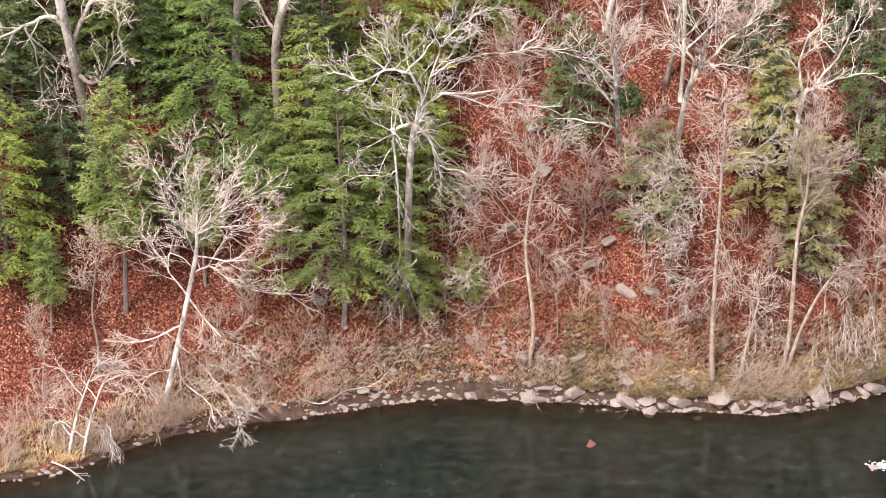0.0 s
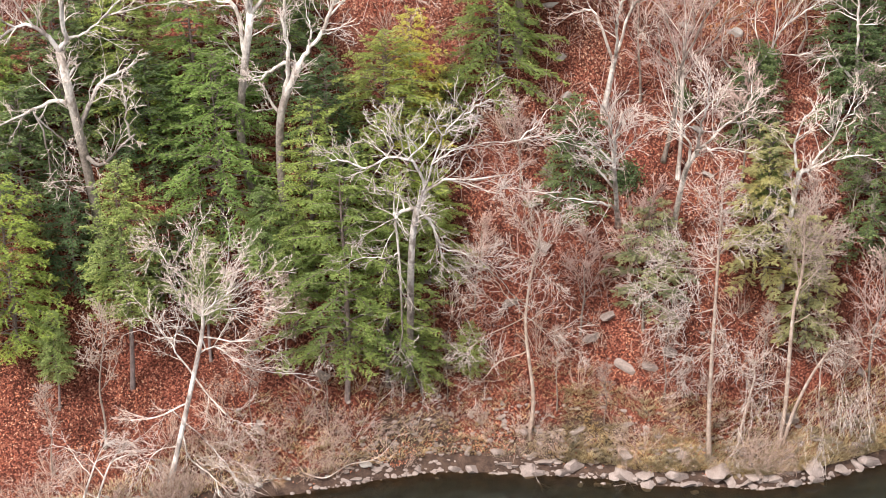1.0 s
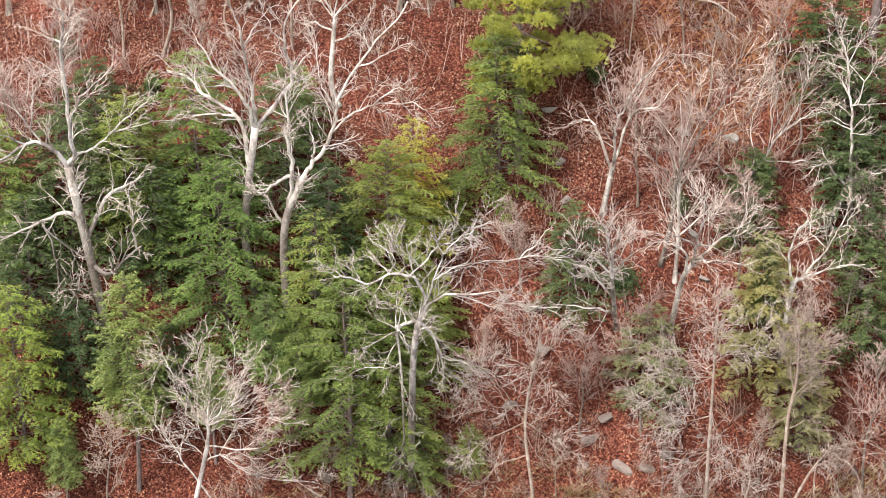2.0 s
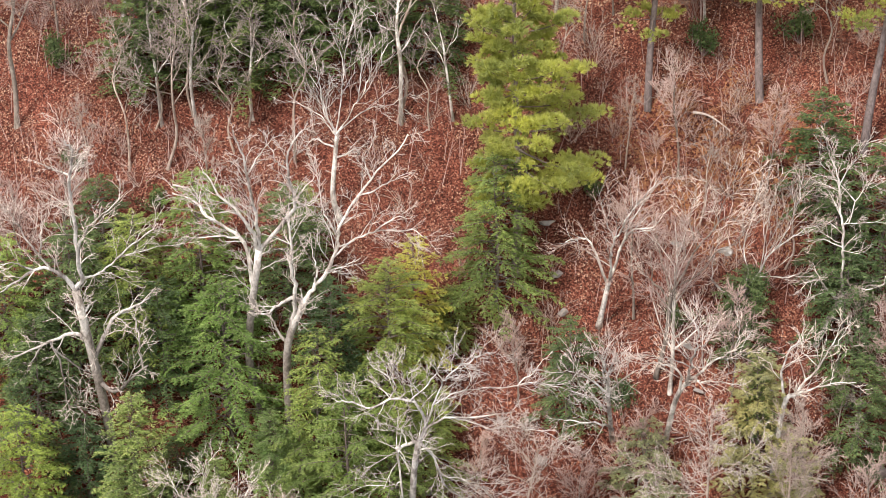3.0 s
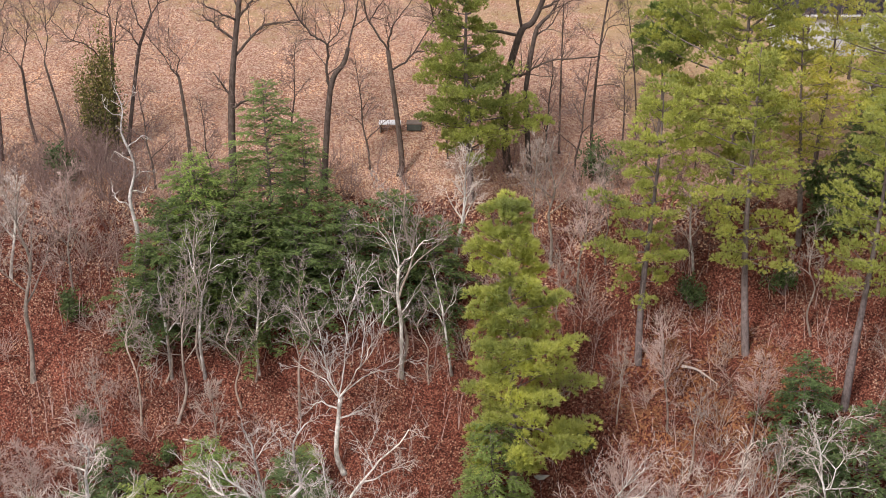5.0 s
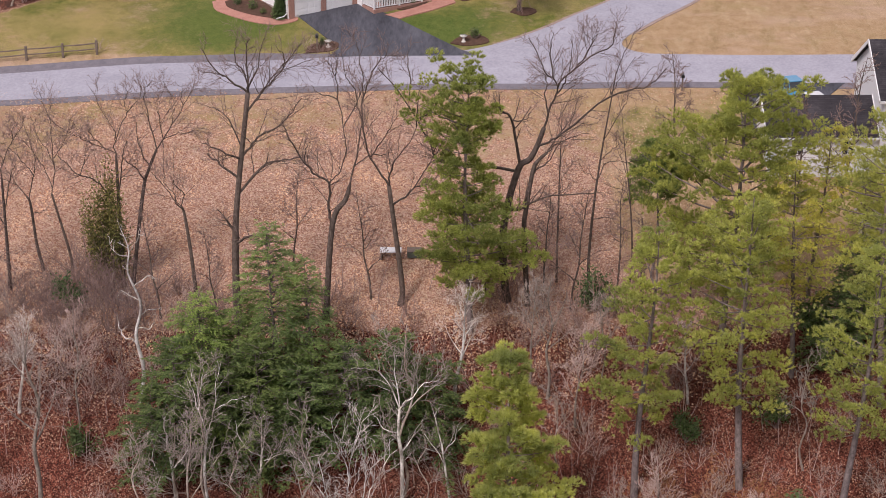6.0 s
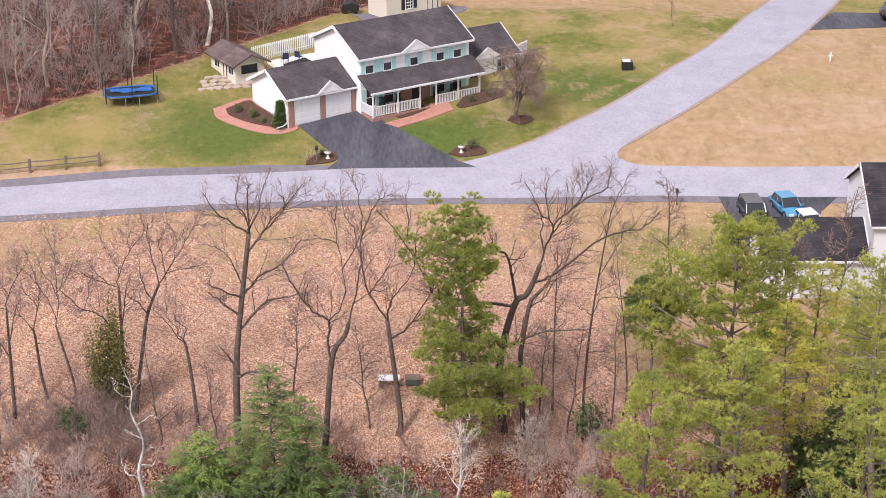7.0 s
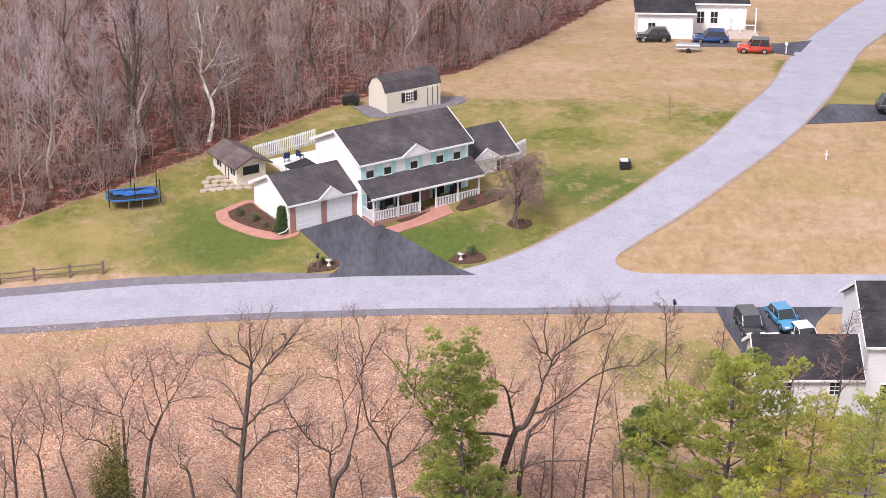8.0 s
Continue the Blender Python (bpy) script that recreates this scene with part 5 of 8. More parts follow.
# evergreens
h_broad = hemlock("hemlock", (-12.2, 95.2), 10.8, 5.6, M_HEMLOCK, "broad fresh-green hemlock on the bluff", 41, bare=0.06, dense=1.05)
h_slim = hemlock("hemlock", (-16.8, 90.4), 13.0, 3.2, M_HEMLOCK_PALE, "slim hemlock with pale green tips on the lower bluff", 43, bare=0.34)
hemlock("hemlock", (-22.8, 90.0), 10.2, 3.8, M_HEMLOCK_BRIGHT, "bright green hemlock at the river bend", 44, bare=0.05)
h_thin = hemlock("hemlock", (-5.3, 91.3), 14.6, 5.0, M_HEMLOCK_OLIVE, "thin olive-green hemlock low on the bluff", 42, bare=0.16, dense=0.62)
h_olive = hemlock("hemlock", (-3.1, 95.8), 11.4, 5.2, M_HEMLOCK_OLIVE, "wide green hemlock behind white sycamore limbs", 40, bare=0.05)
hemlock("young_pine", (-1.8, 97.6), 9.6, 2.9, M_PINE_YELLOW, "small olive-yellow evergreen on the bluff", 47, bare=0.2, dense=0.8)
h_mid = hemlock("hemlock", (-13.9, 98.8), 10.4, 3.9, M_HEMLOCK, "green hemlock behind white sycamores", 49, bare=0.05)
hemlock("hemlock", (2.9, 100.0), 9.6, 4.5, M_HEMLOCK_MID, "dense green hemlock below a yellow pine", 63, bare=0.02, dense=1.0)
h_dark = hemlock("hemlock", (-20.8, 97.0), 9.4, 4.4, M_HEMLOCK_DARK, "dark hemlock behind a white sycamore", 45, bare=0.02, dense=0.8, blade=0.22, fine=0.034)
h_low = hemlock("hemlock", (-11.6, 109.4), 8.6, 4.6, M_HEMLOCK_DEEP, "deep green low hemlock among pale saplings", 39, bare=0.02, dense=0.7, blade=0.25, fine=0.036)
hemlock("hemlock", (-10.9, 112.2), 13.6, 4.2, M_HEMLOCK_MID, "tall hemlock under the lawn's edge", 46, bare=0.03, dense=1.1)
h_up = hemlock("hemlock", (-8.6, 112.4), 10.4, 3.2, M_HEMLOCK_MID, "green hemlock under the lawn's edge", 48, bare=0.03, dense=0.8)
for x, y, size, turn, tall, label in ((-16.0, 96.8, 0.8, 10, 1.0, "dark hemlock behind a white sycamore"), (-22.6, 94.2, 0.85, 130, 1.0, "dark hemlock on the bluff"), (-19.9, 92.6, 0.6, 300, 1.0, "dark hemlock low on the bluff"),
                                      (-15.0, 93.6, 0.55, 220, 0.9, "dark hemlock low on the bluff"), (-6.4, 96.6, 0.75, 75, 1.0, "dark hemlock between two green ones"), (-8.8, 99.0, 0.85, 190, 1.0, "dark hemlock behind white sycamores"), (-19.6, 100.4, 0.7, 20, 1.0, "dark hemlock on the bluff"),
                                      (7.1, 96.6, 0.68, 240, 1.0, "small dark hemlock in leaf litter"), (16.9, 97.8, 0.6, 30, 1.0, "small dark hemlock behind wispy pines"),
                                      (22.8, 98.6, 0.8, 75, 1.0, "dark hemlock on the bluff"), (23.6, 96.2, 0.75, 20, 1.0, "dark hemlock on the bluff"), (22.6, 101.0, 0.7, 210, 1.0, "dark hemlock on the bluff"), (25.4, 101.2, 1.0, 160, 1.0, "dark hemlock on the bluff"), (21.8, 103.6, 0.82, 260, 1.0, "dark blue-green hemlock on the slope"),
                                      (-16.9, 110.0, 1.0, 350, 0.95, "dark hemlock among pale saplings"), (-13.6, 109.6, 0.95, 200, 1.0, "dark hemlock among pale saplings"), (-18.4, 109.0, 0.8, 260, 0.9, "dark hemlock among pale saplings"), (-9.0, 109.2, 0.9, 310, 0.9, "dark hemlock among pale saplings"),
                                      (-3.2, 110.8, 0.95, 100, 0.95, "low dark hemlock under the lawn's edge"), (-6.2, 110.8, 0.85, 290, 0.9, "low dark hemlock under the lawn's edge"), (-0.6, 110.2, 0.85, 15, 0.95, "low dark hemlock on the slope"), (-14.9, 112.0, 1.0, 110, 0.9, "dark hemlock under the lawn's edge")):
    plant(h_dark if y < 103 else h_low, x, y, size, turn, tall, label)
for proto, x, y, size, turn, tall, label in ((h_olive, -17.4, 98.0, 0.78, 80, 1.0, "olive-green hemlock behind a white sycamore"), (h_mid, -15.4, 111.4, 0.95, 140, 1.0, "green hemlock under the lawn's edge"), (h_mid, -8.2, 101.2, 0.45, 20, 1.0, "young green hemlock on the bluff"), (h_up, -13.0, 111.6, 0.9, 220, 1.0, "green hemlock among pale saplings"),
                                             (h_slim, -12.6, 91.6, 0.62, 150, 0.9, "young pale green hemlock low on the bluff"), (h_slim, -9.6, 92.6, 0.66, 30, 0.9, "young pale green hemlock low on the bluff"), (h_thin, -3.0, 92.4, 0.8, 120, 0.95, "thin olive-green hemlock low on the bluff"), (h_thin, -7.0, 93.4, 0.75, 200, 1.0, "thin olive-green hemlock low on the bluff"), (h_olive, -0.8, 95.2, 0.6, 300, 1.0, "young green hemlock behind a white sycamore"), (h_thin, -8.0, 92.6, 0.55, 250, 0.9, "thin young hemlock low on the bluff"), (h_thin, -1.2, 92.4, 0.42, 100, 0.8, "thin young hemlock low on the bluff"), (h_thin, 1.4, 92.8, 0.3, 290, 0.8, "small green hemlock low on the bluff"),
                                             (h_slim, -20.4, 88.6, 0.5, 20, 0.9, "small green hemlock low on the bluff"), (h_slim, 17.5, 94.6, 0.55, 70, 1.0, "small pale green hemlock behind bare trees"), (h_olive, 0.4, 99.0, 0.42, 170, 0.9, "small green hemlock beside a rock"), (h_broad, -24.6, 96.4, 0.8, 60, 1.0, "green hemlock on the bluff")):
    plant(proto, x, y, size, turn, tall, label)
white_pine("white_pine", (4.0, 101.2), 21.6, 4.9, M_PINE_YELLOW, "tall yellow-green white pine", 51, bare=0.2, tufts=1.7, needle=0.28, whorl=0.8, profile=((0.0, 0.75), (0.1, 1.0), (0.4, 0.8), (0.75, 0.5), (1.0, 0.12)))
white_pine("white_pine", (1.6, 117.6), 18.0, 4.4, M_PINE_OLIVE, "white pine in two tiers at the lawn's edge", 52, bare=0.2, tufts=1.7, whorl=0.66,
           profile=((0.0, 0.8), (0.1, 1.0), (0.35, 0.82), (0.53, 0.55), (0.6, 0.3), (0.66, 0.8), (0.8, 0.74), (0.92, 0.5), (1.0, 0.15)))
white_pine("white_pine", (18.8, 108.4), 20.0, 4.2, M_PINE, "spreading white pine with a bare lower trunk", 53, bare=0.32, lean=-0.4, tufts=0.95)
white_pine("white_pine", (18.6, 116.2), 19.2, 5.8, M_PINE_OLIVE, "broad tall white pine below the lawn", 61, bare=0.28, lean=0.4, tufts=1.9, whorl=0.8)
white_pine("white_pine", (12.2, 107.6), 18.4, 3.6, M_PINE, "white pine with a bare lower trunk on the slope", 54, bare=0.30, lean=0.6, tufts=1.1)
p_right = white_pine("white_pine", (24.9, 105.7), 20.5, 3.8, M_PINE, "white pine with a leaning lower trunk", 55, bare=0.36, lean=1.2, tufts=0.75)
for x, y, size, turn, tall, label in ((28.3, 112.5, 0.95, 120, 1.0, "white pine beside a white house"), (22.8, 114.6, 0.75, 220, 1.0, "white pine at the lawn's edge"), (31.6, 106, 1.0, 300, 1.0, "white pine on the slope"), (30.2, 123.5, 0.45, 60, 0.95, "small white pine behind a white house"), (24.9, 120.6, 0.6, 10, 1.0, "white pine at the lawn's edge"), (28.4, 121.6, 0.5, 250, 1.0, "small white pine behind a white house"), (32.8, 119.5, 0.7, 30, 1.0, "white pine behind a white house")):
    plant(p_right, x, y, size, turn, tall, label)
# deep green hemlocks added to stand in for the shade below the right-hand pines
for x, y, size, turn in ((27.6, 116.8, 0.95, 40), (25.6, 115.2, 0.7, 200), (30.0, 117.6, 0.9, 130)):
    plant(h_low, x, y, size, turn, 0.9, "low dark hemlock added as shade under white pines")
white_pine("scrub_pine", (14.4, 122.2), 9.6, 2.5, M_HEMLOCK_MID, "small flat-topped deep green pine on the lawn", 56, bare=0.6, tufts=2.2, profile=((0.0, 0.6), (0.3, 1.0), (0.8, 0.9), (1.0, 0.4)))
hemlock("scrub_pine", (17.4, 93.9), 9.4, 3.7, M_WISPY, "thin wispy grey-green pine by the river", 57, bare=0.08, dense=0.7, blade=0.19)
hemlock("scrub_pine", (11.3, 93.6), 6.4, 2.9, M_WISPY, "low wispy grey-green pine by the river", 58, bare=0.05, dense=0.7, blade=0.19)
hemlock("scrub_pine", (19.6, 92.8), 8.2, 2.4, M_WISPY, "thin wispy grey-green pine by the river", 59, bare=0.1, dense=0.7, blade=0.19)
evergreen_shrub("red_cedar", (-22.7, 121.2), 7.4, 1.9, M_CEDAR, "vine-hung olive-brown cedar at the lawn's edge", 60, group="evergreens of the bluff", blade=0.2, count=7500, stems=9)
laurel = evergreen_shrub("laurel_shrub", (-23.4, 109.6), 1.9, 1.5, M_LAUREL, "low dark evergreen laurel in leaf litter", 61)
for x, y, size, turn in ((15.6, 110.3, 1.0, 50), (21.6, 111.4, 1.1, 140), (8.6, 104.0, 0.8, 20), (17.6, 99.6, 1.0, 230), (10.0, 119.4, 1.3, 310), (-21.8, 104.6, 0.7, 90), (-16.9, 103.6, 0.8, 180), (-25.2, 119.4, 1.2, 70), (-2.9, 114.6, 1.2, 200), (4.2, 104.9, 0.6, 110), (-6.1, 114.0, 1.3, 15), (9.9, 96.9, 0.9, 260), (13.2, 99.0, 0.8, 10), (-17.5, 114.0, 1.1, 300), (24.6, 117.0, 1.5, 45)):
    plant(laurel, x, y, size, turn, sink=0.1)

# bare brush: along the water, over the slope, under the lawn
rng = np.random.default_rng(5)
b_pale = brush("bare_bush", (-12.4, 88.4), 2.2, M_TWIG_BANK, "tangle of pale bare stems on the bank", 71, 8, droop=0.12)
b_red = brush("bare_bush", (-7.5, 90.5), 1.9, M_TWIG_RED, "reddish bare brush on the bluff", 72, 7)
b_grey = brush("bare_bush", (20.6, 92.6), 2.4, M_TWIG_GREY, "grey bare brush on the bluff", 73, 7, droop=0.02)
b_dark = brush("bare_bush", (-27.0, 118.6), 2.4, M_TWIG_DARK, "dark brown bare brush below the lawn", 74, 9, droop=0.02)
protos = (b_pale, b_red, b_grey)
for k in range(90):
    x = rng.uniform(-24, 27) if k < 55 else rng.uniform(-24, -4)
    plant(protos[int(rng.choice(3, p=(0.5, 0.42, 0.08)))], x, float(shore(x)) + 0.3 + 4.2 * rng.random() ** 1.2, rng.uniform(0.5, 1.1), rng.uniform(0, 360), rng.uniform(0.7, 1.1))
for k in range(80):
    x, y = rng.uniform(-30, 30) if k < 50 else rng.uniform(3, 28), rng.uniform(93, 112)
    plant(protos[int(rng.choice(3, p=(0.2, 0.55, 0.25)))], x, y, rng.uniform(0.5, 1.15), rng.uniform(0, 360), rng.uniform(0.7, 1.2))
for k in range(60):
    x, y = rng.uniform(-32, 20) if k < 36 else rng.uniform(-32, -14), rng.uniform(112.5, 121)
    plant((b_red, b_grey, b_dark)[int(rng.choice(3, p=(0.3, 0.25, 0.45)))], x, y, rng.uniform(0.6, 1.3), rng.uniform(0, 360), rng.uniform(0.8, 1.3))

b_hang = brush("bare_bush", (16.4, float(shore(16.4)) + 0.7), 2.1, M_TWIG_BANK, "pale thin twigs hanging over stones into the water", 75, 9, droop=0.2, lean=0.9)
for x, size, turn in ((17.3, 0.8, 25), (9.6, 0.75, -20), (5.1, 0.6, 15), (19.0, 0.7, -30), (12.8, 0.55, 20), (-9.6, 0.8, 10), (-14.8, 0.9, -15)):
    plant(b_hang, x, float(shore(x)) + 0.6, size, turn)

bank, slope_side, brow = [], [], []
for k in range(130):
    x = rng.uniform(-24, 27)
    bank.append((x, float(shore(x)) + 0.1 + 3.6 * rng.random() ** 1.4, rng.uniform(0.35, 0.8)))
for k in range(100):
    slope_side.append((rng.uniform(-30, 30) if k < 40 else rng.uniform(2, 28) if k < 65 else rng.uniform(-30, 4), rng.uniform(92.5, 112), rng.uniform(0.4, 0.95)))
for k in range(80):
    brow.append((rng.uniform(-32, 20) if k < 50 else rng.uniform(-32, -12), rng.uniform(112, 121), rng.uniform(0.5, 1.1)))
thicket((b_pale, b_red), bank, "low pale bare brush overhanging the water", M_TWIG_BANK, 21)
thicket((b_red, b_grey), slope_side, "thin pinkish bare brush among fallen leaves", M_TWIG_RED, 22)
for x, y, size in ((-25.6, 119.4, 1.1), (-24.2, 119.0, 1.3), (-23.4, 119.9, 1.0), (-26.8, 118.6, 1.1), (-21.6, 119.2, 1.0), (-28.4, 119.6, 1.2), (-22.4, 117.8, 1.6), (-20.2, 118.2, 1.4), (-24.6, 117.4, 1.5), (-26.4, 117.0, 1.4), (-25.4, 121.6, 1.5), (-23.9, 121.0, 1.7), (-22.6, 120.4, 1.5), (-24.8, 120.2, 1.6), (-21.9, 119.8, 1.4)):
    plant(b_dark, x, y, size, x * 40, label="dark reddish brush beside a cedar")
whips(480, lambda g: (g.uniform(-30, 30), g.uniform(93, 113)), (1.2, 4.0), 0.02, M_TWIG_RED, "thin pinkish saplings scattered over the slope", 25)
whips(260, lambda g: (g.uniform(-33, 22), g.uniform(112, 122)), (1.5, 5.0), 0.022, M_TWIG_DARK, "thin dark saplings below the lawn", 26)
whips(150, lambda g: (g.uniform(3, 14.5), g.uniform(116.5, 122)), (2.0, 6.0), 0.02, M_TWIG_RUST, "thin rusty-red saplings between the oaks and the pines", 28)
thicket((b_dark, b_grey), brow, "brown bare thicket below the lawn", M_TWIG_DARK, 23)

# ---- bare trees along the lawn's edge ----
EDGE = "bare trees along the lawn"
EDGE_TWIGS = Habit((9, 5, 4), 42, 0.7, 0.08, 0.16, 0.14, 2, 0.0095)
limb_tree("bare_oak", (-13.7, 118.3), [(0, 0), (-0.1, 2.3), (0, 6.5), (0.3, 9.8), (1.2, 16.5)], [
    [(1.2, 16.5), (1.3, 17.7), (1.2, 20), (1.4, 20.7)], [(1.2, 16.1), (0.2, 17.9), (-0.4, 18.5), (-1.1, 20)], [(1.1, 15.5), (4.8, 19.7)], [(1.3, 15.8), (2.8, 17.4), (5.2, 18.1)],
    [(0.6, 12.1), (1.6, 13.6), (3.5, 14.7), (5, 16.4)], [(0.4, 10), (2, 11.3), (3.2, 11.7), (5, 11.9)], [(0.6, 12.5), (0, 14.6), (-1.5, 15.1)], [(1.3, 16.7), (2, 18.6), (2.4, 20.3)],
    [(0.5, 11.7), (-0.1, 12.4), (-1.7, 13.5)], [(0.3, 10.6), (-1.1, 11.7), (-1.9, 12.1)], [(0, 6.5), (-1.2, 9)], [(0, 6.3), (0.8, 6.8), (2.1, 7.3)],
    [(1.2, 17.1), (0.7, 18.2), (0.5, 19.4), (0.6, 20.3)]],
    0.29, EDGE_TWIGS, DARK, "tall dark bare oak at the lawn's edge", 140, EDGE, depth=0.6, bough=0.5, bare_stem=True, top=0.5, lesser=[
    [(3.4, 18.2), (3.6, 19.2), (3.4, 20)]])
limb_tree("bare_oak", (-7.9, 118.3), [(0, 0), (0.6, 7), (1.5, 8.8), (1.8, 9.8)], [
    [(0.6, 6.9), (0.4, 8), (0.4, 10.3), (-0.4, 11), (-1.5, 12.6), (-2.1, 14), (-2.2, 14.9)], [(0.4, 10.3), (1, 11), (1.4, 13), (0.7, 17.7), (0.5, 18.7), (0.2, 19.2)], [(1.8, 9.8), (2.5, 13.3), (2.9, 14.2)], [(-1, 11.8), (-1.1, 12.8), (-0.9, 13.6)],
    [(0.8, 17.7), (1.4, 19.4)], [(2, 11.3), (3.1, 11.8)], [(1.2, 14.2), (2.6, 16.3), (2.8, 17.2)], [(0.9, 16.2), (-0.2, 17.5)]],
    0.22, EDGE_TWIGS, DARK, "dark crooked bare oak with a pale dead stem", 144, EDGE, depth=0.6, bough=0.5, bare_stem=True, top=0.55)
limb_tree("bare_oak", (-2.9, 120), [(0, 0), (0.1, 1.7), (-0.7, 8.7)], [
    [(-0.7, 8.7), (-1.6, 10.9), (-2.2, 13.9), (-1.7, 16.1), (-1.2, 17.1), (-0.6, 17.6)], [(-0.6, 8.8), (-0.6, 9.7), (-0.3, 10.9), (1.2, 13.1)], [(-2, 12.9), (-2.5, 13.9), (-2.7, 15.1), (-3.2, 15.9), (-3.4, 17.8)], [(-2.2, 13.9), (-2.1, 15.3), (-2.2, 17.6), (-2.4, 18.4)],
    [(-1.6, 10.9), (0.2, 13.5)], [(-0.3, 7), (0.3, 7.9), (1, 8.5), (1.8, 8.3), (2.5, 7.7)], [(1, 8.5), (2.4, 10.7), (2.5, 11.5)], [(-1.9, 10.9), (-0.3, 10.8)],
    [(1.2, 13.1), (1.1, 14.7), (1.4, 15.5)]],
    0.23, EDGE_TWIGS, DARK, "dark bent bare oak at the lawn's edge", 148, EDGE, depth=0.6, bough=0.5, bare_stem=True, top=0.6)
limb_tree("bare_oak", (4.3, 120.3), [(0, 0), (-0.3, 3.8), (-0.1, 6.6), (0.7, 9.7), (1.4, 10.3), (1.9, 11.3), (2.3, 12.5)], [
    [(2.3, 12.5), (3.1, 14.8), (3.2, 15.8), (2.9, 16.6), (2.3, 17.4), (1.4, 19.7)], [(3.2, 15.8), (4.9, 18.6), (5.2, 20.3)], [(3.8, 16.6), (6.3, 18.9), (6.5, 19.7)], [(1.9, 11.3), (3.2, 12.3), (6.3, 15.2), (7.9, 16.2), (9, 17.4)],
    [(0.7, 9.7), (0.1, 12.9), (-0.4, 13.9), (-1.1, 14.5)], [(0.1, 12.9), (0.9, 13.5), (1.3, 14.1)], [(2.9, 16.6), (2.7, 17.6), (2.9, 19.3)], [(3.1, 14.8), (3.6, 15.8), (3.8, 16.8), (3.7, 18.9)],
    [(-0.1, 6.6), (1, 7), (2.5, 7.9), (5.9, 8.8)], [(2.7, 13.7), (2.2, 14.8), (2.1, 15.8), (1.7, 16.6)], [(-6.5, 15), (-6.6, 16.4), (-6.9, 17.6)]],
    0.28, EDGE_TWIGS, DARK, "leaning dark oak with wide bare limbs", 152, EDGE, depth=0.6, bough=0.5, bare_stem=True, top=0.5, lesser=[
    [(0.5, 9.2), (-3, 10.4), (-3.7, 10.7), (-4.5, 11.3), (-4.8, 12.5), (-8, 17.2)], [(-5.6, 13.7), (-5, 14.7), (-4.8, 15.8)]])
limb_tree("bare_oak", (5.7, 119.9), [(0, 0), (-0.3, 5.5), (-0.2, 7.1), (0.2, 9.8), (0.5, 10.5), (1.1, 11.1)], [
    [(1.1, 11.1), (1.8, 11.8), (3.8, 12.5)], [(0.2, 9.6), (1.1, 10.2), (2.2, 11.7)], [(1.1, 11.1), (2.3, 13), (2.9, 13.6)]],
    0.19, EDGE_TWIGS, DARK, "second stem of a leaning bare oak", 156, EDGE, depth=0.6, bough=0.5, bare_stem=True, top=0.5)
e2 = limb_tree("bare_oak", (10.2, 120.4), [(0, 0), (-0.4, 2.5), (0, 8.7), (1, 16.1)], [
    [(1, 16.1), (1.7, 19)], [(0.4, 12), (1.9, 14), (2.4, 15)], [(0.7, 14), (0.3, 16.1)], [(0.9, 14.8), (1.5, 15.5), (2.2, 16), (2.6, 16.7)],
    [(0, 9.1), (0.9, 9.9), (1.9, 9.9), (2.8, 10.2)], [(0.2, 10.4), (1.6, 11.2)], [(-0.2, 5.4), (1.4, 6)], [(0.1, 8.7), (-0.6, 9.3), (-1, 10.4)]],
    0.14, EDGE_TWIGS, DARK, "slim dark bare tree at the lawn's edge", 160, EDGE, depth=0.6, bough=0.5, bare_stem=True, top=0.2)
limb_tree("bare_oak", (-27.7, 123), [(0, 0), (0.1, 0.3), (-0.2, 2), (-0.4, 5), (-0.6, 5.6)], [
    [(-0.6, 5.6), (-2.3, 8.3)], [(-0.5, 5.4), (0, 7.9), (0, 9.2), (-0.6, 11.6)], [(-1.1, 6.5), (-2.4, 7.1)], [(-0.2, 7.1), (-0.7, 8.3), (-1.4, 9.4), (-2, 9.8)],
    [(-0.4, 4.1), (0.9, 5)]],
    0.13, EDGE_TWIGS, DARK, "small forked bare tree at the lawn's edge", 174, EDGE, depth=0.6, bough=0.5, bare_stem=True, top=0.5)
limb_tree("bare_oak", (-25.9, 123), [(0, 0), (0.3, 0.9), (-0.7, 5.8)], [
    [(-0.7, 5.8), (-0.3, 8.7), (-0.2, 11.6), (0.1, 12.8)], [(-0.7, 6.2), (-0.9, 7.1), (-2.5, 9.2), (-3.8, 9.6)], [(-0.4, 7.9), (-1.6, 11.2)], [(-0.3, 8.5), (0.3, 9.6), (0.9, 11.4)],
    [(-0.3, 11.2), (-0.7, 12.2), (-0.8, 13)]],
    0.13, EDGE_TWIGS, DARK, "forked dark bare tree at the lawn's edge", 172, EDGE, depth=0.6, bough=0.5, bare_stem=True, top=0.5)
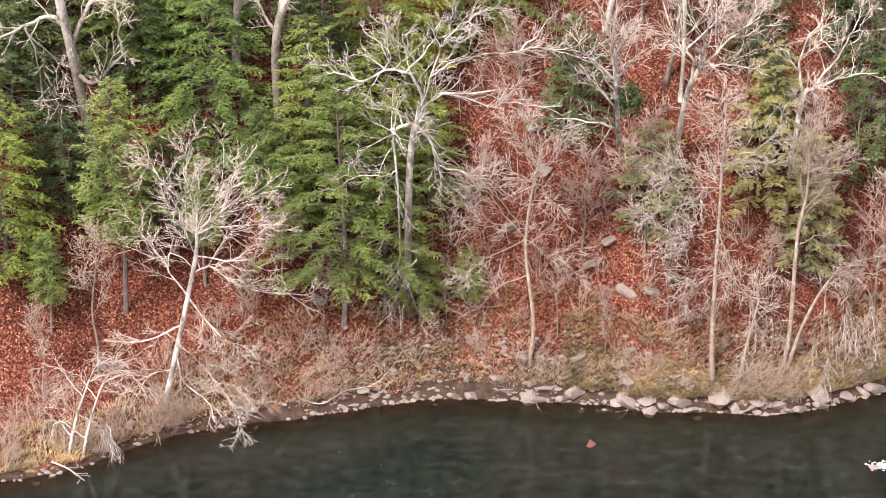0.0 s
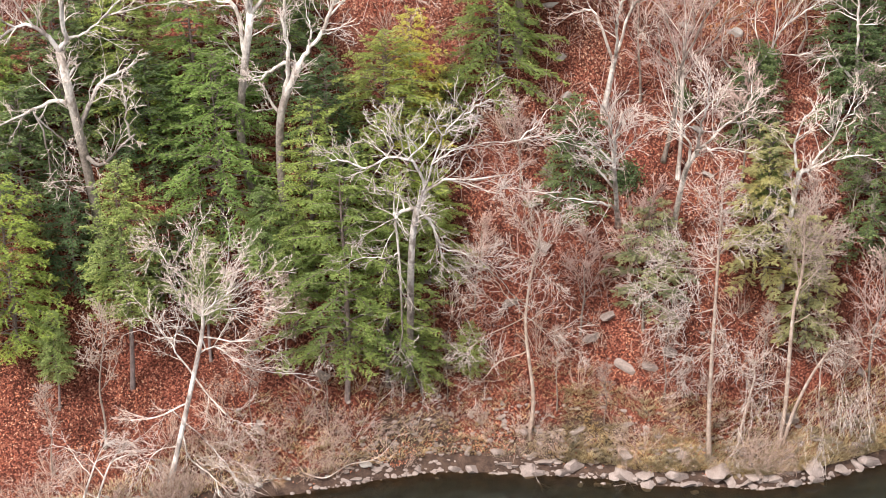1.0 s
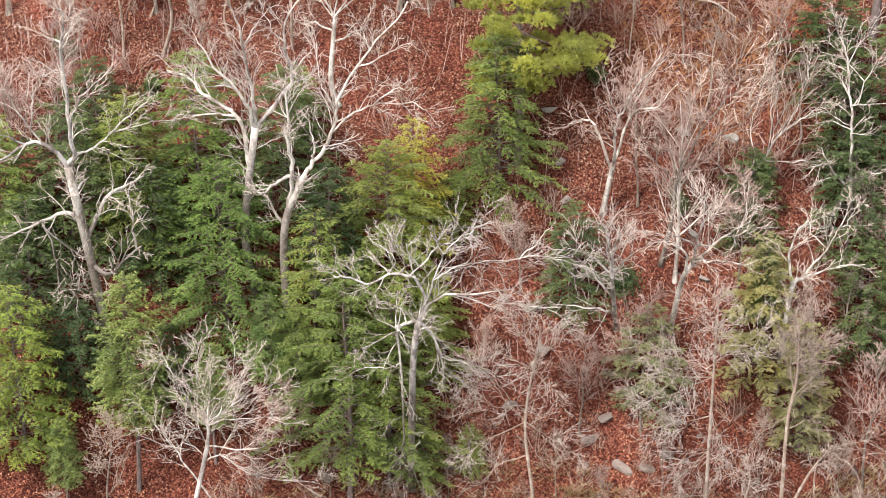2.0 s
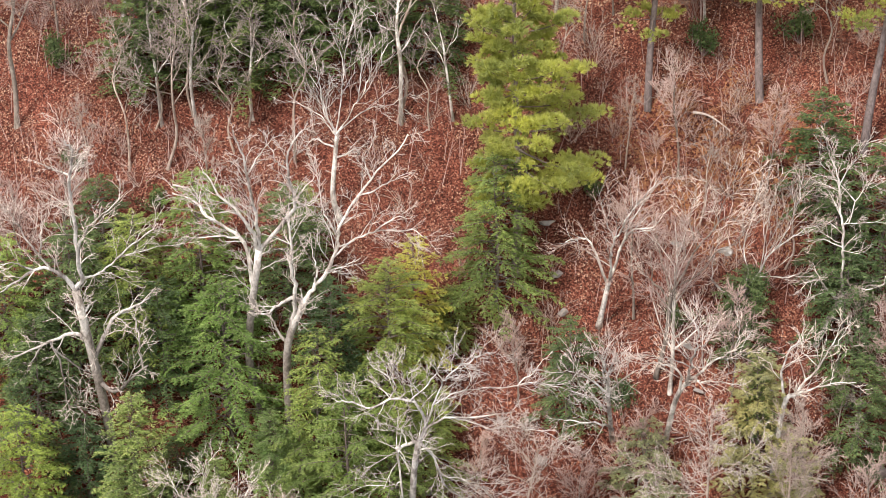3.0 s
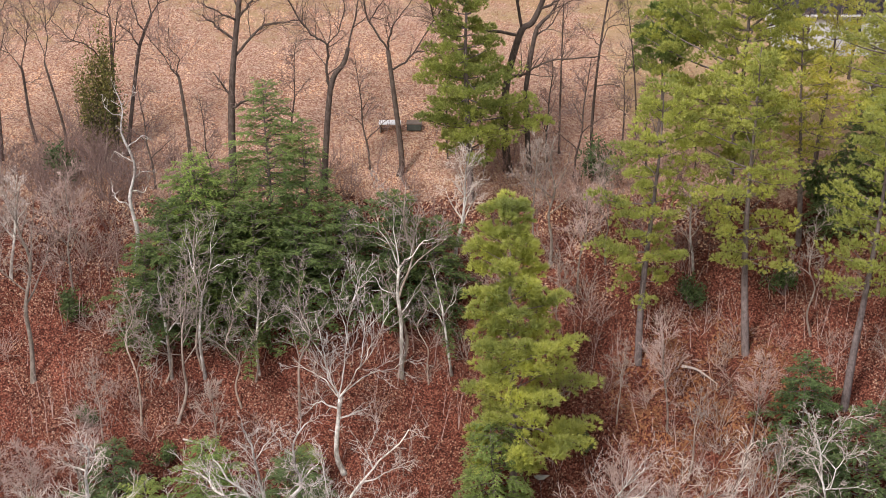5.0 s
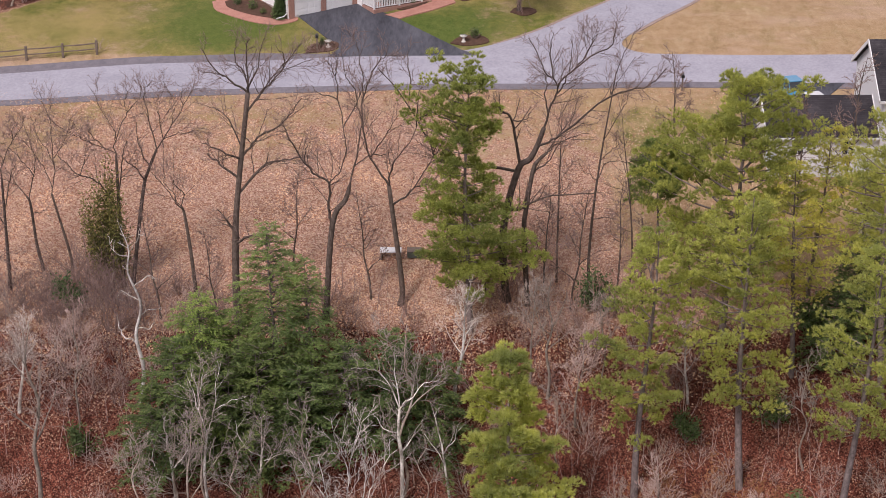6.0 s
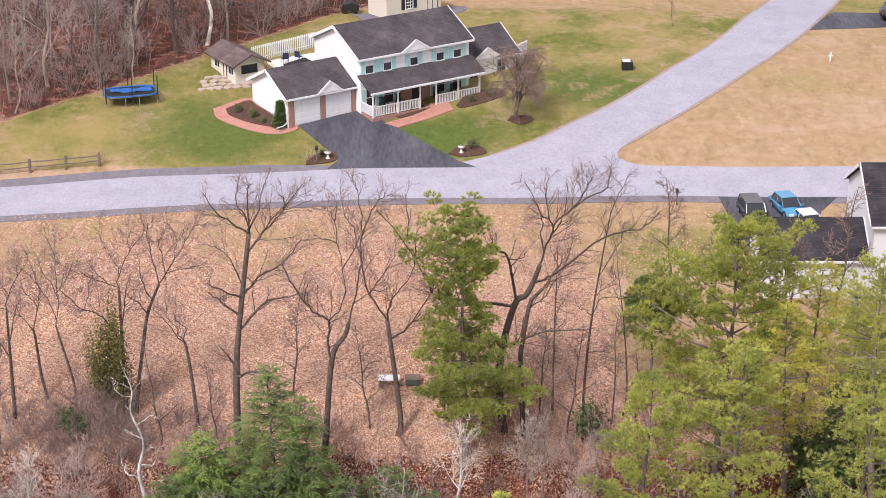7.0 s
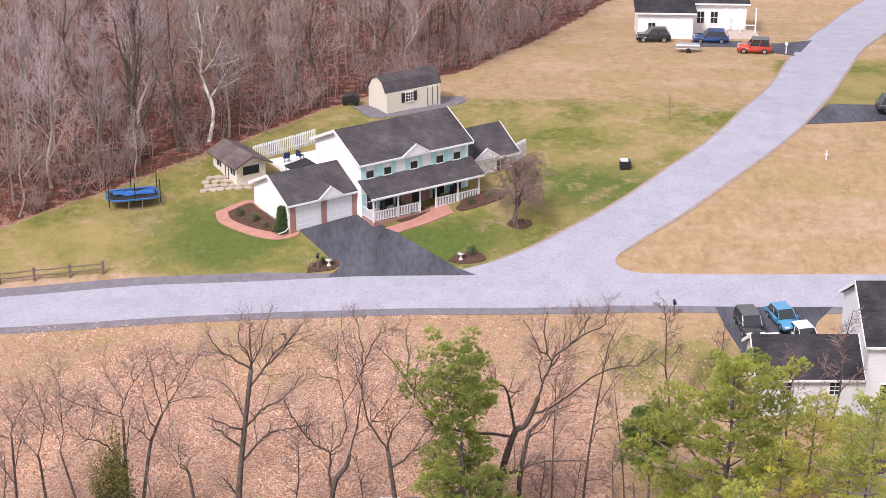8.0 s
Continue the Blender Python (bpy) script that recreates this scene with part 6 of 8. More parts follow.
e5 = limb_tree("bare_oak", (-21.9, 121.6), [(0, 0), (0.1, 9.6)], [
    [(0.1, 9.6), (0.2, 10.7), (1.2, 12.7), (1.2, 13.7), (1.5, 14.7)], [(0.1, 9.8), (-1.7, 11.3), (-2.2, 12.1), (-3.6, 13.5)], [(0.2, 7), (0.8, 9.8), (1.3, 11.1)], [(0.3, 10.5), (0, 11.7), (-1.3, 14.3)],
    [(-0.4, 10.2), (-1.4, 12.5)], [(0.2, 5.7), (-1.2, 8.2), (-2.1, 8.8), (-2.8, 9.6), (-3.3, 10.7)], [(-2.1, 8.8), (-1.6, 10.5)], [(1.2, 12.7), (1.8, 13.5), (2.1, 14.5)]],
    0.16, EDGE_TWIGS, DARK, "forked dark bare tree behind a cedar", 168, EDGE, depth=0.6, bough=0.5, bare_stem=True, top=0.5)
limb_tree("bare_oak", (-21, 121.8), [(0, 0), (-0.2, 0.4), (0.8, 6.8), (1.3, 8.5), (1.9, 9.9)], [
    [(1.9, 9.9), (3.1, 11.5), (4.1, 13.3), (4.7, 13.7)], [(1.9, 9.9), (1.3, 13.3), (1.6, 14.5)], [(1.1, 7.6), (-0.2, 10.1)], [(1.4, 8.9), (0.9, 10.1), (0.4, 12.1)],
    [(2.4, 10.7), (2.2, 13.3), (2.5, 14.5)], [(3.1, 11.5), (3.2, 12.7), (2.8, 14.5)], [(2.4, 10.7), (3.4, 11.1), (4.6, 11.3)], [(3.7, 12.5), (3.7, 13.7), (4, 14.7)]],
    0.16, EDGE_TWIGS, DARK, "leaning dark bare tree beside a cedar", 169, EDGE, depth=0.6, bough=0.5, bare_stem=True, top=0.5)
limb_tree("bare_oak", (-16.8, 120.6), [(0, 0), (-0.2, 3.2), (-0.5, 6.1), (-0.7, 6.8)], [
    [(-0.7, 6.8), (-1.2, 7.2), (-1.6, 7.8), (-1.9, 8.6), (-2, 10.7)], [(-0.6, 6.6), (-0.8, 7.6), (-1.7, 9.4), (-1.8, 10.3)], [(-0.7, 6.8), (-0.6, 8), (-0.8, 9), (-0.6, 10.3)]],
    0.14, EDGE_TWIGS, DARK, "crooked dark bare tree at the lawn's edge", 164, EDGE, depth=0.6, bough=0.5, bare_stem=True, top=0.5)
e6 = bare_tree("bare_sapling", (-4.9, 120.4), 8.4, 0.08, OPENING, DARK, "thin dark sapling at the lawn's edge", 86, EDGE, (-0.9, 0), 0.3, 7, 0.24, 0.03)
for proto, x, y, size, turn, tall, label in ((e5, -29.6, 121.4, 0.85, 20, 1.0, "forked dark bare tree at the lawn's edge"), (e2, 12.6, 121.5, 0.7, 160, 1.0, "slim dark bare tree at the lawn's edge"), (e2, 7.8, 122.0, 0.75, 80, 1.0, "slim dark bare tree at the lawn's edge"),
                                            (e6, 6.9, 121.2, 1.0, 100, 1.0, ""), (e6, -10.4, 123.5, 0.9, 220, 1.0, ""), (e6, 17.4, 134.6, 1.2, 30, 1.0, "thin bare sapling on the lawn"), (e6, 16.8, 120.4, 0.8, 310, 1.0, ""), (e6, 8.6, 119.4, 1.1, 170, 1.0, ""), (e6, 11.8, 120.8, 1.0, 250, 1.0, ""), (e6, 2.9, 120.9, 0.9, 10, 1.0, ""), (e6, 0.3, 121.4, 0.8, 80, 1.0, ""), (e6, -30.2, 119.0, 1.2, 140, 1.0, ""), (e6, -15.3, 119.3, 0.8, 30, 1.0, ""), (e6, 20.3, 133.0, 1.1, 120, 1.0, "thin bare sapling on the lawn"), (e6, 28.8, 130.8, 1.35, 200, 1.0, "thin bare sapling behind a white house"), (e6, 25.6, 130.2, 1.1, 80, 1.0, "thin bare sapling behind a white house"), (e6, 13.4, 118.4, 1.0, 60, 1.0, ""), (e6, -19.0, 118.6, 1.0, 350, 1.0, "")):
    plant(proto, x, y, size, turn, tall, label)

# ---- the woods behind the house ----
WOODS = "trees of the far woods"
w1 = bare_tree("forest_tree", (-31, 169), 15, 0.16, LIGHT, (M_BARK_GREY, M_TWIG_LILAC), "grey bare forest tree", 91, WOODS, (0.3, 0), 0.22, 10, 0.27, 0.02, 40)
w2 = bare_tree("forest_tree", (-24.5, 174), 17, 0.20, LIGHT, (M_BARK_DARK, M_TWIG_RUST), "dark-trunked bare forest tree", 92, WOODS, (-0.4, 0), 0.22, 10, 0.25, 0.02, 40)
w3 = bare_tree("forest_tree", (-16, 185), 13, 0.13, LIGHT, (M_BARK_GREY, M_TWIG_WOODS), "slender bare forest tree with brownish twigs", 93, WOODS, (0.2, 0), 0.2, 10, 0.28, 0.02, 40)
w4 = bare_tree("forest_tree", (-35, 166), 14, 0.17, LIGHT, (M_BARK_TAN, M_TWIG_LILAC), "pale-stemmed bare forest tree", 96, WOODS, (1.2, 0.4), 0.25, 9, 0.34, 0.07, 30)
w5 = bare_tree("forest_tree", (-12, 190), 13, 0.15, LIGHT, (M_BARK_DARK, M_TWIG_WOODS), "crooked dark bare forest tree", 97, WOODS, (-1.4, 0.3), 0.2, 10, 0.36, 0.08, 26)
rng = np.random.default_rng(9)
taken = [(-31, 169), (-24.5, 174), (-16, 185), (-35, 166), (-12, 190)]
while len(taken) < 200:
    x, y = rng.uniform(-58, 24), rng.uniform(152, 268)
    past = y - np.interp(x, WOODS_X, WOODS_Y)
    if past < 1.0 or min((x - a) ** 2 + (y - b) ** 2 for a, b in taken) < 5.0:
        continue
    taken.append((x, y))
    plant((w1, w2, w3, w4, w5)[int(rng.choice(5, p=(0.26, 0.14, 0.24, 0.16, 0.2)))], x, y, rng.uniform(0.7, 1.15), rng.uniform(0, 360), rng.uniform(0.9, 1.15))


def woods_spot(g):
    x = g.uniform(-52, 24)
    return x, float(np.interp(x, WOODS_X, WOODS_Y)) + 0.8 + 55 * g.random() ** 1.3


whips(900, woods_spot, (2.5, 7.0), 0.02, M_TWIG_WOODS, "crowded bare saplings filling the woods", 24)
under = []
for k in range(200):
    x = rng.uniform(-48, 22)
    under.append((x, float(np.interp(x, WOODS_X, WOODS_Y)) + 0.6 + 40 * rng.random() ** 1.6, rng.uniform(0.8, 1.7)))
thicket((b_red, b_grey), under, "bare undergrowth along the edge of the woods", M_TWIG_WOODS, 20)
plant(m_sap, -36.9, 160.5, 1.3, 10, label="pale bare birch before the woods")
plant(m_thin, -27.4, 167.0, 0.9, 70, label="broken pale sapling beside the trampoline")
bare_tree("forest_tree", (-28.2, 171.2), 21, 0.36, OPEN, (M_BARK_DARK, M_TWIG_LILAC), "great dark many-limbed tree at the edge of the woods", 94, WOODS, (0.8, 0), 0.15, 12, 0.34, 0.03, 46)
bare_tree("forest_tree", (-22.0, 176.5), 17, 0.2, OPEN, (M_SYCAMORE, M_TWIG_GREY), "pale-limbed tree among the darker woods", 95, WOODS, (-0.8, 0), 0.3, 10, 0.36, 0.05, 24)


# ---- buildings ----
def slab(corners, thick):
    """A flat board: its upper corners and its thickness."""
    c = np.array(corners, float)
    n = unit(np.cross(c[1] - c[0], c[-1] - c[0]))
    if n[2] < 0:
        n = -n
    k = len(c)
    quads = [(i, (i + 1) % k, k + (i + 1) % k, k + i) for i in range(k)]
    tris = [(0, i, i + 1) for i in range(1, k - 1)] + [(k, k + i + 1, k + i) for i in range(1, k - 1)]
    return Shape().add(np.concatenate([c, c - n * thick]), quads, tris)


def gable_roof(parent, u0, u1, w0, w1, eave, ridge, mat, over=0.35, thick=0.14, trim=True):
    """Two slopes with white fascia; the ridge runs along u."""
    m = (w0 + w1) / 2
    drop = (ridge - eave) / ((w1 - w0) / 2) * over
    for w, side in ((w0 - over, "front"), (w1 + over, "back")):
        ob = part("roof", slab([(u0 - over, w, eave - drop), (u1 + over, w, eave - drop), (u1 + over, m, ridge), (u0 - over, m, ridge)], thick), mat, parent)
        tidy(ob, 0)
        if trim:
            tidy(part("gutter", Shape().box((u0 - over, w - 0.06, eave - drop - 0.2), (u1 + over, w + 0.06, eave - drop - 0.02)), M_TRIM, ob, "white gutter"), 0.01)
            for u in (u0 - over - 0.03, u1 + over + 0.03):
                tidy(part("rake_board", slab([(u - 0.035, w, eave - drop + 0.02), (u + 0.035, w, eave - drop + 0.02), (u + 0.035, m, ridge + 0.02), (u - 0.035, m, ridge + 0.02)], 0.26), M_TRIM, ob, "white rake board"), 0)


def gable_walls(parent, u0, u1, w0, w1, eave, ridge, mat, base=-0.8, name="wall", t=0.16):
    """Four walls with thickness; the two end walls rise to the ridge."""
    m = (w0 + w1) / 2
    for u in (u0, u1 - t):
        tidy(part(name, Shape().prism([(w0, base), (w1, base), (w1, eave), (m, ridge - 0.16), (w0, eave)], u, u + t, "x"), mat, parent), 0)
    for w in (w0, w1 - t):
        tidy(part(name, Shape().box((u0 + t, w, base), (u1 - t, w + t, eave)), mat, parent), 0)


def window(parent, u, z, wide, high, w, shutters=None, panes=(2, 2), out=-1, blind=False):
    """A framed window on a wall in the plane w, seen from its outer side."""
    f = 0.07
    def bar(name, lo, hi, proud):
        return part(name, Shape().box((lo[0], min(w, w + out * proud), lo[1]), (hi[0], max(w, w + out * proud), hi[1])), M_TRIM, ob if name != "window" else parent)
    ob = None
    ob = bar("window", (u - wide / 2 - f, z - f), (u + wide / 2 + f, z), 0.09)
    bar("head", (u - wide / 2 - f, z + high), (u + wide / 2 + f, z + high + f), 0.06)
    bar("jamb", (u - wide / 2 - f, z), (u - wide / 2, z + high), 0.06)
    bar("jamb", (u + wide / 2, z), (u + wide / 2 + f, z + high), 0.06)
    for k in range(1, panes[0]):
        x = u - wide / 2 + wide * k / panes[0]
        bar("mullion", (x - 0.02, z), (x + 0.02, z + high), 0.04)
    for k in range(1, panes[1]):
        x = z + high * k / panes[1]
        bar("transom", (u - wide / 2, x - 0.02), (u + wide / 2, x + 0.02), 0.045)
    part("pane", Shape().box((u - wide / 2, min(w, w + out * 0.012), z), (u + wide / 2, max(w, w + out * 0.012), z + high)), M_GLASS, ob, "dark glass")
    if blind:
        part("blind", Shape().box((u - wide / 2, min(w + out * 0.012, w + out * 0.02), z + high * 0.5), (u + wide / 2, max(w + out * 0.012, w + out * 0.05), z + high)), M_TRIM, ob, "white half-drawn blind")
    if shutters:
        for s in (-1, 1):
            x = u + s * (wide / 2 + f + 0.22)
            sh = part("shutter", Shape().box((x - 0.2, min(w, w + out * 0.04), z - 0.05), (x + 0.2, max(w, w + out * 0.04), z + high + 0.05)), shutters, parent, "dark louvred shutter" if shutters is M_ROOF_DARK else "mint-green louvred shutter")
            for k in range(6):
                zz = z + high * (k + 0.5) / 6
                part("slat", Shape().box((x - 0.16, min(w + out * 0.04, w + out * 0.055), zz - 0.05), (x + 0.16, max(w + out * 0.04, w + out * 0.055), zz + 0.05)), shutters, sh)
    return ob


def small_gable(parent, u, wide, w, eave, rise, back, roof, wall):
    """A little cross gable on the front slope."""
    h = wide / 2
    tidy(part("gable", Shape().prism([(u - h - 0.15, eave - 0.2), (u + h + 0.15, eave - 0.2), (u, eave + rise - 0.05)], w - 0.19, w + 0.1, "y"), wall, parent, "white gable face"), 0)
    for s in (-1, 1):
        ob = part("roof", slab([(u + s * (h + 0.25), w - 0.15, eave - 0.2), (u + s * (h + 0.25), w + 0.25, eave - 0.2), (u, back, eave + rise + 0.06), (u, w - 0.15, eave + rise + 0.06)], 0.1), roof, parent)
        tidy(ob, 0)
        tidy(part("rake_board", slab([(u + s * (h + 0.27), w - 0.26, eave - 0.2), (u + s * (h + 0.27), w - 0.15, eave - 0.2), (u, w - 0.15, eave + rise + 0.08), (u, w - 0.26, eave + rise + 0.08)], 0.16), M_TRIM, ob, "white rake board"), 0)


def main_house():
    h = thing("house", (-12.96, 157.37, 45.75), "white two-storey house with porch and double garage", "house", turn=32.7)
    # garage
    gable_walls(h, 0, 6.87, 0, 6.54, 2.68, 4.27, M_SIDING)
    gable_roof(h, 0, 6.7, 0, 6.54, 2.68, 4.27, M_ROOF)
    for a, b in ((0.0, 0.55), (3.12, 3.6), (6.2, 6.9)):
        tidy(part("brick_pier", Shape().box((a, -0.1, -0.6), (b, 0, 2.45)), M_BRICK, h, "red brick pier"), 0.01)
    part("stone_footing", Shape().box((-0.05, 0.2, -0.8), (0, 6.5, 0.35)), M_ROCK, h, "grey stone footing")
    for a in (0.58, 3.63):
        d = part("garage_door", Shape().box((a, -0.05, 0.0), (a + 2.5, -0.004, 2.15)), M_DOOR, h, "white panelled garage door")
        for r in range(4):
            for c in range(4):
                part("panel", Shape().box((a + 0.08 + c * 0.61, -0.075, 0.06 + r * 0.53), (a + 0.08 + c * 0.61 + 0.52, -0.05, 0.06 + r * 0.53 + 0.42)), M_DOOR, d)
    part("downspout", Shape().tube([(-0.06, 0.1, 2.5), (-0.06, 0.1, 0.35), (-0.5, -0.1, 0.15), (-1.3, -0.2, 0.1)], [0.045] * 4, 6), M_TRIM, h, "white downspout")
    small_gable(h, 3.9, 2.0, -0.25, 2.72, 0.75, 2.2, M_ROOF, M_SIDING)
    # main body
    gable_walls(h, 6.62, 17.73, -0.91, 7.13, 5.32, 7.17, M_SIDING)
    gable_roof(h, 6.62, 17.73, -0.91, 7.13, 5.32, 7.17, M_ROOF)
    small_gable(h, 12.0, 2.4, -1.15, 5.36, 0.7, 1.2, M_ROOF, M_SIDING)
    for u in (7.5, 9.3, 12.0, 14.7, 16.5):
        window(h, u, 3.7, 0.75, 1.35, -0.91, M_SHUTTER, (1, 2), blind=True)
    # porch
    tidy(part("porch_floor", Shape().box((6.62, -2.9, -0.9), (17.73, -0.91, 0.32)), M_BRICK, h, "brick porch base"), 0.02)
    ob = part("porch_roof", slab([(6.3, -3.15, 2.66), (18.05, -3.15, 2.66), (18.05, -0.91, 3.68), (6.3, -0.91, 3.68)], 0.13), M_ROOF, h)
    tidy(ob, 0)
    tidy(part("gutter", Shape().box((6.3, -3.22, 2.46), (18.05, -3.1, 2.64)), M_TRIM, ob, "white gutter"), 0.01)
    tidy(part("porch_wall", Shape().box((10.6, -1.0, 0.3), (13.6, -0.91, 2.9)), M_BRICK, h, "red brick entrance wall"), 0)
    part("front_door", Shape().box((11.75, -1.05, 0.32), (12.7, -1.0, 2.4)), M_BLACK, h, "dark front door")
    for u in (7.6, 9.4, 14.7, 16.5):
        window(h, u, 0.75, 0.9, 1.5, -0.91, M_SHUTTER, (1, 2))
    posts = (6.72, 9.2, 11.45, 13.1, 15.4, 17.63)
    for u in posts:
        tidy(part("porch_post", Shape().box((u - 0.07, -2.87, 0.3), (u + 0.07, -2.73, 2.6)), M_TRIM, h, "white post"), 0.015)
    for a, b in ((posts[0], posts[1]), (posts[1], posts[2]), (posts[3], posts[4]), (posts[4], posts[5])):
        rail = part("railing", Shape().box((a + 0.07, -2.84, 1.2), (b - 0.07, -2.76, 1.28)).box((a + 0.07, -2.83, 0.42), (b - 0.07, -2.77, 0.48)), M_TRIM, h, "white railing")
        n = int((b - a) / 0.16)
        me = Shape().box((-0.03, -0.03, 0), (0.03, 0.03, 0.72)).mesh("baluster")
        me.materials.append(M_TRIM)
        for k in range(1, n):
            ob = new("baluster", me)
            ob.parent = rail
            ob.location = (a + (b - a) * k / n, -2.8, 0.48)
    rail = part("railing", Shape().box((6.66, -2.8, 1.2), (6.74, -0.95, 1.28)).box((6.67, -2.8, 0.42), (6.73, -0.95, 0.48)), M_TRIM, h, "white railing")
    for k in range(1, 11):
        part("baluster", Shape().box((6.67, -2.8 + k * 0.17, 0.48), (6.73, -2.74 + k * 0.17, 1.2)), M_TRIM, rail)
    tidy(part("porch_step", Shape().box((11.6, -3.35, -0.6), (13.0, -2.9, 0.16)), M_PAVER, h, "brick step"), 0.015)
    # lean-to over the back door
    tidy(part("lean_to_roof", slab([(4.4, 6.4, 2.45), (6.6, 6.4, 2.75), (6.6, 9.0, 2.75), (4.4, 9.0, 2.45)], 0.1), M_ROOF_DARK, h, "dark lean-to roof"), 0)
    for w in (6.5, 8.9):
        tidy(part("lean_to_post", Shape().box((4.45, w - 0.06, -0.6), (4.57, w + 0.06, 2.37)), M_TRIM, h, "white post"), 0.01)
    # lower wing
    gable_walls(h, 17.73, 23.6, 0.2, 6.4, 2.9, 4.7, M_SIDING)
    gable_roof(h, 17.95, 23.6, 0.2, 6.4, 2.9, 4.7, M_ROOF)
    part("brick_footing", Shape().box((17.8, 0.12, -0.9), (23.65, 0.2, 0.55)), M_BRICK, h, "red brick footing")
    small_gable(h, 20.2, 2.6, -0.1, 2.95, 0.8, 2.6, M_ROOF, M_SIDING)
    window(h, 19.0, 0.9, 0.8, 1.5, 0.2)
    window(h, 22.0, 0.9, 0.9, 1.4, 0.2)
    return h


def right_house():
    h = thing("house", (31.9, 133.4, 40.0), "pale grey house with charcoal roof and garage wing", "house")
    gable_walls(h, 0, 13, 0, 9.8, 6.4, 9.3, M_SIDING_GREY, -1)
    gable_roof(h, 0, 13, 0, 9.8, 6.5, 9.4, M_ROOF_DARK)
    door = part("patio_door", Shape().box((1.0, -0.06, 0.9), (2.9, 0, 3.1)), M_TRIM, h, "white sliding patio door")
    for a in (1.08, 1.99):
        part("pane", Shape().box((a, -0.08, 0.98), (a + 0.83, -0.06, 3.02)), M_GLASS, door, "dark glass")
    window(h, 5.0, 1.4, 1.0, 1.5, 0, None, (2, 2))
    window(h, 2.2, 4.3, 1.0, 1.3, 0, None, (2, 2))
    gable_walls(h, -7.9, -0.01, 0.5, 7.0, 3.5, 5.4, M_SIDING_GREY, -1)
    gable_roof(h, -7.9, -0.4, 0.5, 7.0, 3.55, 5.45, M_ROOF_DARK)
    for u in (-5.9, -2.2):
        window(h, u, 1.95, 0.8, 1.35, 0.5, None, (2, 4))
    b = thing("heat_pump", (31.0, 132.9, gz(31.0, 132.9)), "grey outdoor heat pump beside a wall", "heat pump")
    tidy(part("case", Shape().box((-0.4, -0.4, 0), (0.4, 0.4, 0.8)), M_STEEL, b), 0.04)
    part("fan_grille", Shape().tube([(0, 0, 0.8), (0, 0, 0.83)], [0.33, 0.33], 16, True), M_BLACK, b, "black fan grille")
    s = thing("garden_shed", (31.0, 126.4, gz(31.0, 126.4)), "small reddish garden shed behind the house", "shed")
    gable_walls(s, -1.6, 1.6, -1.2, 1.2, 1.9, 2.7, M_SIDING_CREAM, -0.6)
    gable_roof(s, -1.6, 1.6, -1.2, 1.2, 1.9, 2.7, M_ROOF_BROWN, 0.2)
    return h


def barn_shed():
    s = thing("barn_shed", (-5.3, 183.7, gz(-5.3, 183.7) - 0.05), "cream storage shed with a grey gambrel roof", "shed", turn=33.5)
    prof = [(0, 0), (3.4, 0), (3.4, 2.15), (2.75, 3.1), (1.7, 3.55), (0.65, 3.1), (0, 2.15)]
    for u in (0, 6.2):
        tidy(part("end_wall", Shape().prism([(a, z - 0.4 if z == 0 else z) for a, z in prof], u, u + 0.1, "x"), M_SIDING_CREAM, s), 0)
    for w in (0, 3.3):
        tidy(part("wall", Shape().box((0.1, w, -0.4), (6.2, w + 0.1, 2.15)), M_SIDING_CREAM, s), 0)
    for (a, za), (b, zb) in zip(prof[2:], prof[3:]):
        tidy(part("roof", slab([(-0.15, a, za + 0.04), (6.45, a, za + 0.04), (6.45, b, zb + 0.04), (-0.15, b, zb + 0.04)], 0.08), M_ROOF, s), 0)
    window(s, 2.6, 0.95, 0.8, 0.9, 0, M_ROOF_DARK, (3, 3))
    d = part("door", Shape().box((4.7, -0.05, 0.1), (5.9, 0, 2.0)), M_SIDING_CREAM, s, "cream double door")
    for u in (4.7, 5.28, 5.86):
        part("batten", Shape().box((u, -0.075, 0.1), (u + 0.05, -0.05, 2.0)), M_BLACK, d, "dark batten")


def pavilion():
    s = thing("garden_pavilion", (-18.3, 166.2, gz(-18.3, 166.2)), "small cream pavilion with brown shingle roof", "pavilion", turn=122)
    gable_walls(s, 0, 4.9, -2.9, 0, 2.0, 2.75, M_SIDING_CREAM, -0.5)
    gable_roof(s, 0, 4.9, -2.9, 0, 2.05, 2.75, M_ROOF_BROWN, 0.5, trim=False)
    for u in (0.8, 3.6):
        window(s, u, 0.8, 1.0, 0.9, 0, None, (2, 1), 1)
    for u in (1.7, 2.3):
        part("door", Shape().box((u, 0, 0), (u + 0.5, 0.04, 1.9)), M_SIDING_CREAM, s, "cream door leaf")
        part("batten", Shape().box((u - 0.05, 0.0, 0), (u, 0.07, 1.9)), M_BLACK, s, "dark door edge")
    part("window", Shape().box((-0.03, -2.2, 0.9), (0, -0.6, 1.7)), M_GLASS, s, "dark end window")


